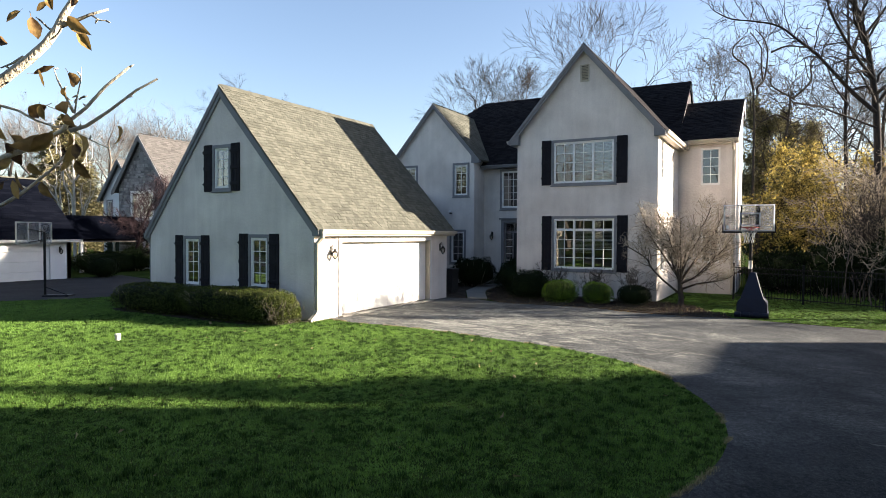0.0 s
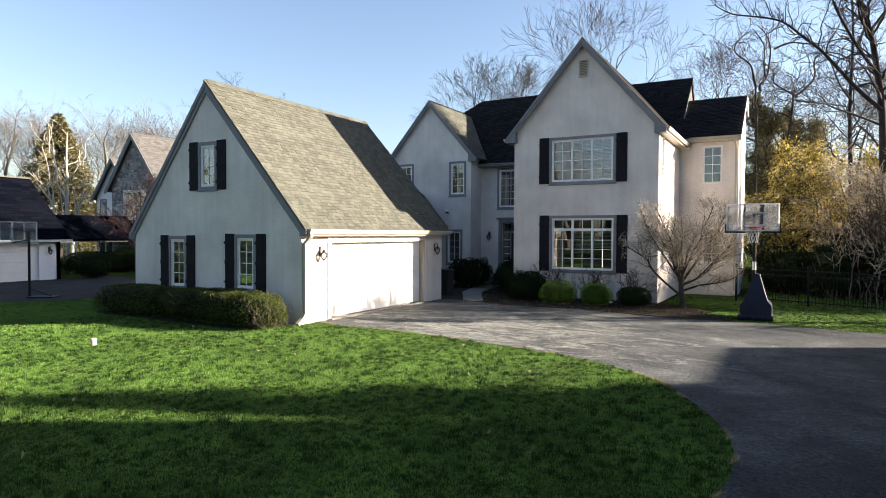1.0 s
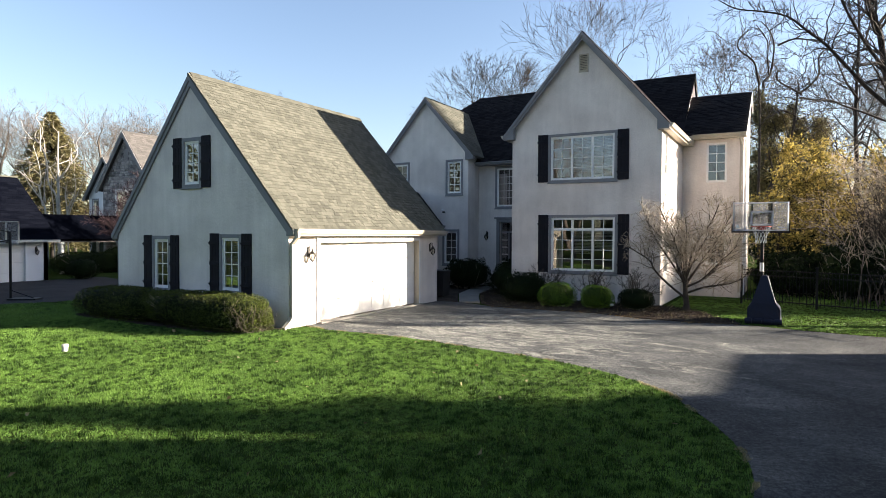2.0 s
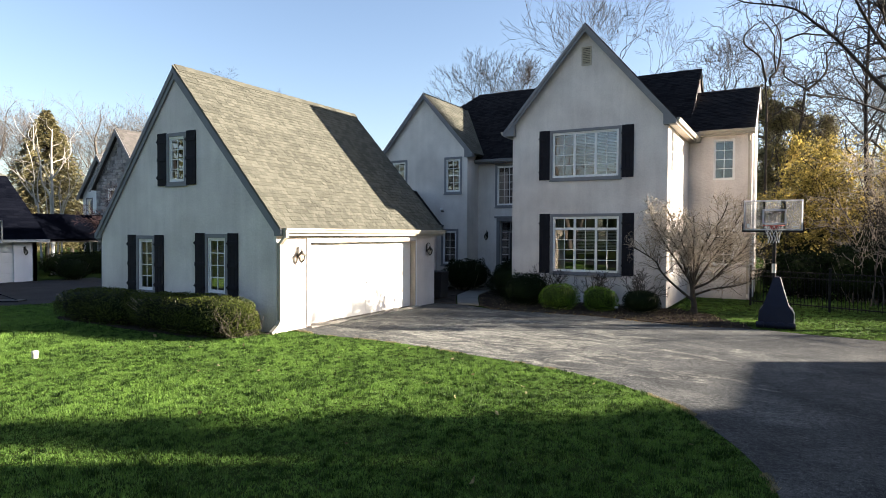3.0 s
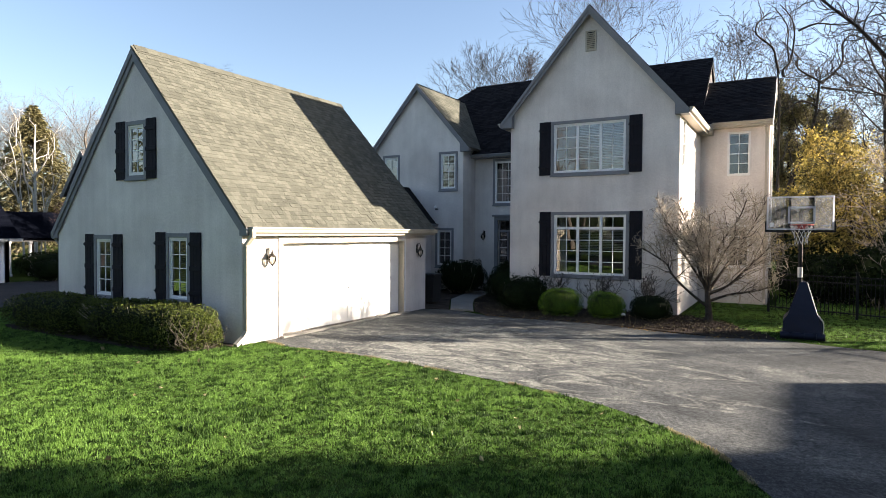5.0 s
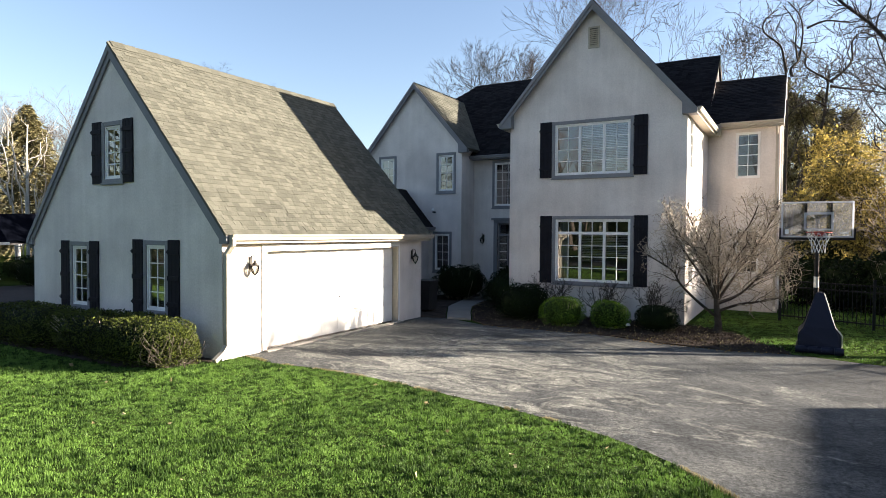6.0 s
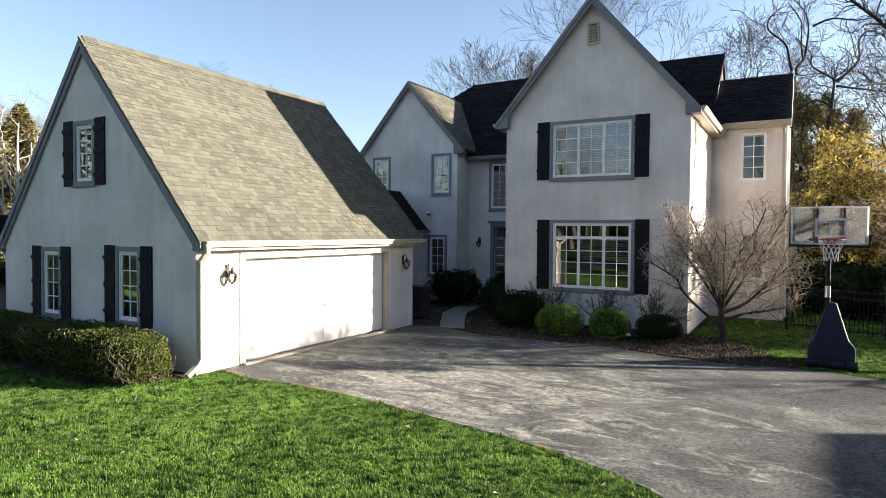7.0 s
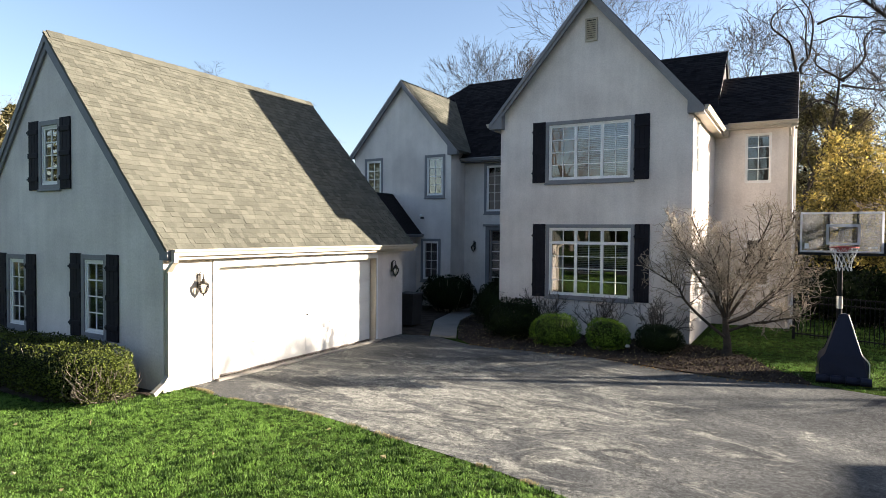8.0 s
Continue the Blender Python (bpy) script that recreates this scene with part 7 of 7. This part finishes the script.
# ---- foreground branch ----
def foreground_tree():
    rng = random.Random(9)
    ob = thing("young_tree", "young tree with pale bark and a few dry brown leaves", "tree")
    root, crotch = Vector((5.6, -12.9, 0)), Vector((6.0, -12.7, 1.7))

    def spot(a, d, deep=0.0):
        """A point a centimetres along, d centimetres down and deep metres behind the outer sprays' corner."""
        return Vector((8.357, -11.366, 3.343)) + Vector((0.871, 0.491, 0)) * (a / 100) - Vector((0, 0, d / 100)) + Vector((-0.49, 0.87, 0)) * deep

    limbs = {
        "A": ([crotch, (7.0, -12.15, 2.25)] + [spot(-9.1, 39.7), spot(0.0, 32.5), spot(11.3, 23.8), spot(18.2, 17.7), spot(22.7, 11.8), spot(25.4, 6.4), spot(28.4, 1.8), spot(31.8, -3.4)], 0.026, 0.013),
        "B": ([crotch, (7.1, -12.0, 2.1)] + [spot(-6.8, 65.8), spot(10.2, 59.7), spot(18.2, 55.8), spot(24.5, 52.2), spot(27.7, 48.1), spot(34.1, 43.1), spot(42.0, 34.5), spot(51.8, 26.6)], 0.016, 0.005),
        "C": ([(7.1, -12.0, 2.1), (7.6, -11.8, 2.3)] + [spot(0.0, 82.2), spot(6.8, 78.3), spot(13.6, 73.1), spot(20.0, 68.1), spot(26.1, 61.7)], 0.012, 0.004),
        "D": ([(7.0, -12.1, 2.2)] + [spot(-4.5, 42.2), spot(0.0, 42.4), spot(6.8, 44.3), spot(13.6, 48.1), spot(20.4, 50.4), spot(28.4, 52.2), spot(35.2, 55.6), spot(43.6, 59.5)], 0.008, 0.002),
    }
    twigs = [([spot(27.7, 52.2), spot(34.1, 50.4), spot(43.1, 44.5), spot(54.5, 35.9), spot(63.1, 31.3)], 0.010, 0.004), ([spot(23.8, 10.4), spot(29.5, 8.6), spot(36.3, 5.7), spot(43.6, 3.6)], 0.011, 0.004), ([spot(29.1, 44.9), spot(26.1, 39.0), spot(22.7, 31.8), spot(21.3, 27.2)], 0.006, 0.002), ([spot(29.5, 45.4), spot(30.6, 38.6), spot(32.2, 31.8), spot(32.5, 26.8)], 0.004, 0.002), ([spot(20.0, 11.8), spot(17.0, 9.1), spot(14.3, 6.8)], 0.004, 0.002), ([spot(36.3, 5.7), spot(39.7, 7.9), spot(43.1, 8.2)], 0.004, 0.002), ([spot(9.1, 22.7), spot(4.5, 25.4), spot(0.0, 27.2)], 0.006, 0.003), ([spot(31.3, 39.7), spot(33.6, 38.1)], 0.004, 0.002)]
    bm = bmesh.new()
    tube(bm, [root, (5.7, -12.85, 0.8), crotch, (6.1, -12.75, 3.0), (6.0, -12.8, 4.5)], [0.10, 0.085, 0.075, 0.05, 0.02], 12)
    part("trunk", bm, BRANCH, ob, smooth=True)
    for pts, r0, r1 in list(limbs.values()) + twigs:
        bm = bmesh.new()
        n = len(pts)
        tube(bm, pts, [r0 + (r1 - r0) * (k / (n - 1)) ** 0.7 for k in range(n)], 8)
        for k in range(1, n):
            for _ in range(1):
                p = Vector(pts[k - 1]).lerp(Vector(pts[k]), rng.random())
                d = Vector((rng.gauss(0, 1), rng.gauss(0, 1), rng.gauss(0.5, 1))).normalized()
                tube(bm, [p, p + d * 0.012, p + d * 0.022], [0.004, 0.004, 0.001], 5)
        part("branch", bm, BRANCH, ob, smooth=True)
    # one leaf blade, folded at the midrib and curling at its tip
    shapes = []
    for s in range(4):
        bend, fold = (0.35, 0.9, -0.5, 1.4)[s], (0.25, 0.5, 0.35, 0.7)[s]
        v, f = [], []
        for i in range(7):
            t = i / 6
            w = 0.021 * math.sin(math.pi * min(1, t * 0.97 + 0.03)) ** 0.8 * (1.15 - 0.35 * t)
            a = bend * t
            x, z = 0.075 * (math.sin(a) / bend if bend else t), 0.075 * ((1 - math.cos(a)) / bend if bend else 0)
            for q in (-1, -0.5, 0, 0.5, 1):
                rag = 1 + 0.07 * ((i * 7 + int(q * 2)) % 3 - 1)
                v.append((x, q * w * rag, -z + abs(q) * w * fold + 0.0015 * ((i + int(q * 2)) % 2)))
        for i in range(6):
            for k in range(4):
                a = i * 5 + k
                f.append((a, a + 1, a + 6, a + 5))
        i = len(v)
        v += [(0, -0.001, 0), (0, 0.001, 0), (-0.018, 0.001, 0.004), (-0.018, -0.001, 0.004)]
        f.append((i, i + 1, i + 2, i + 3))
        me = bpy.data.meshes.new("leaf")
        me.from_pydata(v, [], f)
        me.polygons.foreach_set("use_smooth", [True] * len(me.polygons))
        me.materials.append(LEAF_BROWN)
        shapes.append(me)
    upper = [(22.2, 3.2, 16.3, 5.0), (23.8, 1.1, 25.4, 5.4), (31.1, 0.0, 34.1, 6.4), (13.6, 7.5, 9.1, 11.3), (14.1, 7.9, 16.3, 17.0), (0.0, 11.3, 6.8, 19.3), (-1.4, 13.6, 1.1, 20.4), (29.5, 10.9, 32.9, 18.2), (32.2, 9.5, 38.6, 16.3), (10.2, 28.4, 18.2, 26.8)]
    middle = [(18.2, 29.1, 19.1, 35.6), (25.0, 28.1, 30.6, 35.2), (27.7, 35.6, 25.0, 41.3), (20.4, 43.1, 11.8, 47.7), (20.0, 43.6, 20.9, 48.8), (23.8, 46.8, 25.0, 51.5), (24.3, 44.3, 37.5, 46.8), (27.2, 46.5, 31.1, 51.3), (44.3, 49.5, 47.7, 56.8), (-1.1, 46.5, 5.7, 56.8), (1.8, 54.0, 9.1, 62.7), (-1.4, 56.8, 3.4, 65.1)]
    lower = [(22.7, 55.6, 10.2, 60.8), (25.0, 54.5, 18.2, 62.4), (28.4, 54.5, 28.4, 60.8), (31.8, 58.6, 31.8, 67.0), (34.1, 58.6, 36.3, 65.1), (34.7, 55.2, 39.7, 64.7), (26.1, 63.6, 23.8, 68.6), (27.2, 64.0, 31.8, 71.1), (10.2, 64.7, 4.5, 69.2), (12.5, 65.8, 16.3, 70.8), (4.5, 68.1, 6.8, 76.5), (6.4, 73.8, -0.5, 78.3), (9.1, 73.1, 13.2, 79.9), (20.4, 73.8, 23.8, 79.5)]
    for a0, d0, a1, d1 in upper + middle + lower:
        deep = rng.uniform(-0.10, 0.06)
        p, tip = spot(a0, d0, deep), spot(a1, d1, deep + rng.uniform(-0.02, 0.02))
        lf = new("leaf", rng.choice(shapes))
        turn = (tip - p).normalized().to_track_quat("X", "Z") @ Euler((rng.uniform(-1.9, -0.9) if rng.random() < 0.6 else rng.uniform(0.8, 1.9), 0, 0)).to_quaternion()
        lf.matrix_basis = Matrix.LocRotScale(p, turn, Vector((1, 0.86, 1)) * max(0.8, (tip - p).length / 0.068))
        lf.parent = ob
    return ob


foreground_tree()


# ---- grass ----
def grass(name, count, region, keep, seed, h=0.055, w=0.006, label="", mat=GRASS, per=9, spots=None):
    """Tufts of bent blades over a region (x0, x1, y0, y1) where keep(x, y)."""
    r = np.random.RandomState(seed)
    clumps = count // per
    cx, cy = r.uniform(region[0], region[1], clumps), r.uniform(region[2], region[3], clumps)
    pick = r.randint(0, clumps, count)
    tall = r.uniform(0.55, 1.35, clumps)[pick]
    x, y = cx[pick] + r.normal(0, 5 * w, count), cy[pick] + r.normal(0, 5 * w, count)
    if spots is not None:
        x, y = spots
    ok = keep(x, y)
    x, y, tall = x[ok], y[ok], tall[ok]
    n = len(x)
    a, lean = r.uniform(0, 2 * np.pi, n), r.uniform(0.05, 0.65, n)
    patch = 0.75 + 0.25 * np.sin(x * 1.7 + np.sin(y * 1.3) * 2) * np.sin(y * 1.9 + x * 0.6)
    hh = h * r.uniform(0.5, 1.25, n) * patch * tall
    ww = w * r.uniform(0.7, 1.4, n)
    dx, dy = np.cos(a), np.sin(a)
    sx, sy = -dy, dx
    z = np.zeros(n)
    v = np.stack([np.stack([x - sx * ww, y - sy * ww, z], 1), np.stack([x + sx * ww, y + sy * ww, z], 1), np.stack([x + dx * hh * lean, y + dy * hh * lean, hh * (1.05 - 0.4 * lean)], 1)], 1)
    me = bpy.data.meshes.new(name)
    me.vertices.add(n * 3)
    me.vertices.foreach_set("co", v.reshape(-1))
    me.loops.add(n * 3)
    me.loops.foreach_set("vertex_index", np.arange(n * 3, dtype=np.int32))
    me.polygons.add(n)
    me.polygons.foreach_set("loop_start", np.arange(n, dtype=np.int32) * 3)
    me.polygons.foreach_set("loop_total", np.full(n, 3, dtype=np.int32))
    me.materials.append(mat)
    me.update()
    me.validate()
    return tagged(new(name, me), label, "grass", "", "stuff")


edge = np.array(lawn_line)
ex, ey = edge[:, 0], edge[:, 1]


def in_poly(px, py, poly):
    hit = np.zeros(len(px), bool)
    q = np.array(poly)
    for (x0, y0), (x1, y1) in zip(q, np.roll(q, -1, 0)):
        if y0 == y1:
            continue
        c = (y0 > py) != (y1 > py)
        hit ^= c & (px < (x1 - x0) * (py - y0) / (y1 - y0) + x0)
    return hit


lawn_poly = lawn_line + [(-30, 0), (-7.3, 0.0), (-7.25, -1.2), (-6.5, -1.42), (-1.2, -1.44), (-0.3, -0.92), (-0.05, -0.1)]
nd_poly = [(-15, -6), (-12.4, -2.0), (-11.1, -0.6), (-10.7, 1.2), (-11.2, 3.4), (-13.0, 6.0), (-20.9, 8.0), (-20.9, -8), (-19, -10)]
on_lawn = lambda x, y: in_poly(x, y, lawn_poly) & ~in_poly(x, y, nd_poly)
grass("lawn_grass", 980000, (-4, 10.8, -11, 0.6), on_lawn, 1, 0.040, 0.0040, "short green mown grass of the front lawn")
grass("lawn_grass", 220000, (-16, -4, -11, 0.6), on_lawn, 2, 0.06, 0.009, "short green mown grass of the front lawn")
grass("tuft_grass", 170000, (-6, 10.8, -11, 0.6), on_lawn, 6, 0.075, 0.006, "darker coarse tufts in the front lawn", GRASS_TUFT, 42)
dense = np.array(smooth_line([p for p in LAWN_EDGE if p[1] > -9.5], 40))
rr = np.random.RandomState(8)
at = rr.randint(0, len(dense) - 1, 26000)
step = dense[at + 1] - dense[at]
off = rr.normal(0.012, 0.022, 26000)
side = np.stack([-step[:, 1], step[:, 0]], 1) / np.maximum(np.linalg.norm(step, axis=1), 1e-6)[:, None]
fringe = dense[at] + step * rr.rand(26000, 1) + side * off[:, None]
grass("edge_straw", 26000, (0, 1, 0, 1), lambda x, y: (x > 0.1) & (np.sin(x * 3.1 + y) + np.sin(x * 7.3 - y * 5.1) + np.sin(y * 2.7) > 0.7), 7, 0.045, 0.004, "dry straw fringe where lawn meets driveway", STRAW, 9, (fringe[:, 0], fringe[:, 1]))
grass("lawn_grass", 90000, (-16, 10.8, -18, -11), on_lawn, 9, 0.06, 0.012, "short green mown grass of the front lawn")
right_poly = [(9.8, 6.82), (11.2, 6.55), (13.4, 6.3), (18.0, 5.7), (18, 13.5), (9.4, 14.5), (7.3, 14.4), (7.3, 10.0), (7.95, 9.6), (8.45, 9.15), (8.78, 8.5), (9.03, 7.9), (9.58, 7.35)]
grass("side_lawn_grass", 90000, (7, 18, 5, 14.6), lambda x, y: in_poly(x, y, right_poly), 3, 0.042, 0.007, "green grass of the side lawn")
grass("back_lawn_grass", 50000, (9, 24, 14, 26), lambda x, y: x > 9.6, 4, 0.10, 0.014, "rough grass behind the fence")
nlawn = [(-8.5, 0.2), (-8.5, 9), (-18, 11), (-18, 7.6), (-13.0, 6.2), (-11.0, 3.5), (-10.5, 1.2), (-10.8, 0.2)]
grass("west_lawn_grass", 50000, (-19, -8, 0, 10), lambda x, y: in_poly(x, y, nlawn), 5, 0.06, 0.012, "grass between the two houses")

# ---- fallen leaves ----
rl = random.Random(64)
spots = []
while len(spots) < 55:
    x, y = rl.uniform(-6, 10.2), rl.uniform(-10, 0.2)
    if on_lawn(np.array([x]), np.array([y]))[0]:
        spots.append(Vector((x, y, rl.uniform(0.03, 0.05))))
v, f = leaf_cards(rl, spots, 0.085, 0.6, 0.7)
tagged(mesh_object("fallen_leaf_litter", v, f, STRAW), "dry tan leaves scattered over the lawn", "leaves", "", "stuff")

# ---- shingles ----
rng = random.Random(5)
shingles(roof_r, (EX, YA - 0.07, EZ), (EX, YB, EZ), (RX, YA - 0.07, RZ), SHINGLE, rng, course=0.128, wide=0.17, pieces=300)
mv = ((MRX - MEX) ** 2 + (MRZ - MEZ) ** 2) ** 0.5
shingles(house, (MEX, MYA, MEZ), (MEX, 20.0, MEZ), (MRX, MYA, MRZ), SHINGLE, rng, poly=[(0, 0), (1.4, 0), (4.8, mv), (0, mv)])
av = ((AR - AY) ** 2 + (ARZ - AZ) ** 2) ** 0.5
shingles(main_roof, (-4.9, AY, AZ), (7.06, AY, AZ), (-4.9, AR, ARZ), SHINGLE_SHADE_TONE, rng, poly=[(3.0, 0), (11.9, 0), (11.9, 1.25), (11.96, 1.25), (11.96, av), (1.15, av), (0.2, av * 0.78)])
shingles(house, (BX1, RY - 0.27, REZ), (RXB + 0.10, RY - 0.27, REZ), (BX1, RRY, RRZ), SHINGLE_SHADE_TONE, rng)

# ---- leaf and bark litter on the beds ----
rl = random.Random(65)


def litter(name, label, poly, count, size, mat, z0, heap=0.03):
    q = np.array(poly)
    spots = []
    while len(spots) < count:
        x, y = rl.uniform(q[:, 0].min(), q[:, 0].max()), rl.uniform(q[:, 1].min(), q[:, 1].max())
        if in_poly(np.array([x]), np.array([y]), poly)[0]:
            spots.append(Vector((x, y, z0 + rl.uniform(0, heap))))
    v, f = leaf_cards(rl, spots, size, 0.6, 0.6)
    tagged(mesh_object(name, v, f, mat), label, "litter", "", "stuff")


litter("mulch_chip_litter", "dark bark chips over the planting bed", bed_outline, 12000, 0.05, MULCH, 0.03, 0.05)
litter("bed_leaf_litter", "dry tan leaves lying in the planting bed", bed_outline, 1300, 0.045, STRAW, 0.04, 0.04)
rim_line = [(x, y + 0.02) for x, y in bed_line if 2.4 < x < 9.8]
litter("edge_leaf_litter", "dry leaves gathered along the driveway edge", rim_line + [(x, y - 0.22) for x, y in rim_line[::-1]], 260, 0.04, LEAF_BROWN, 0.018, 0.015)
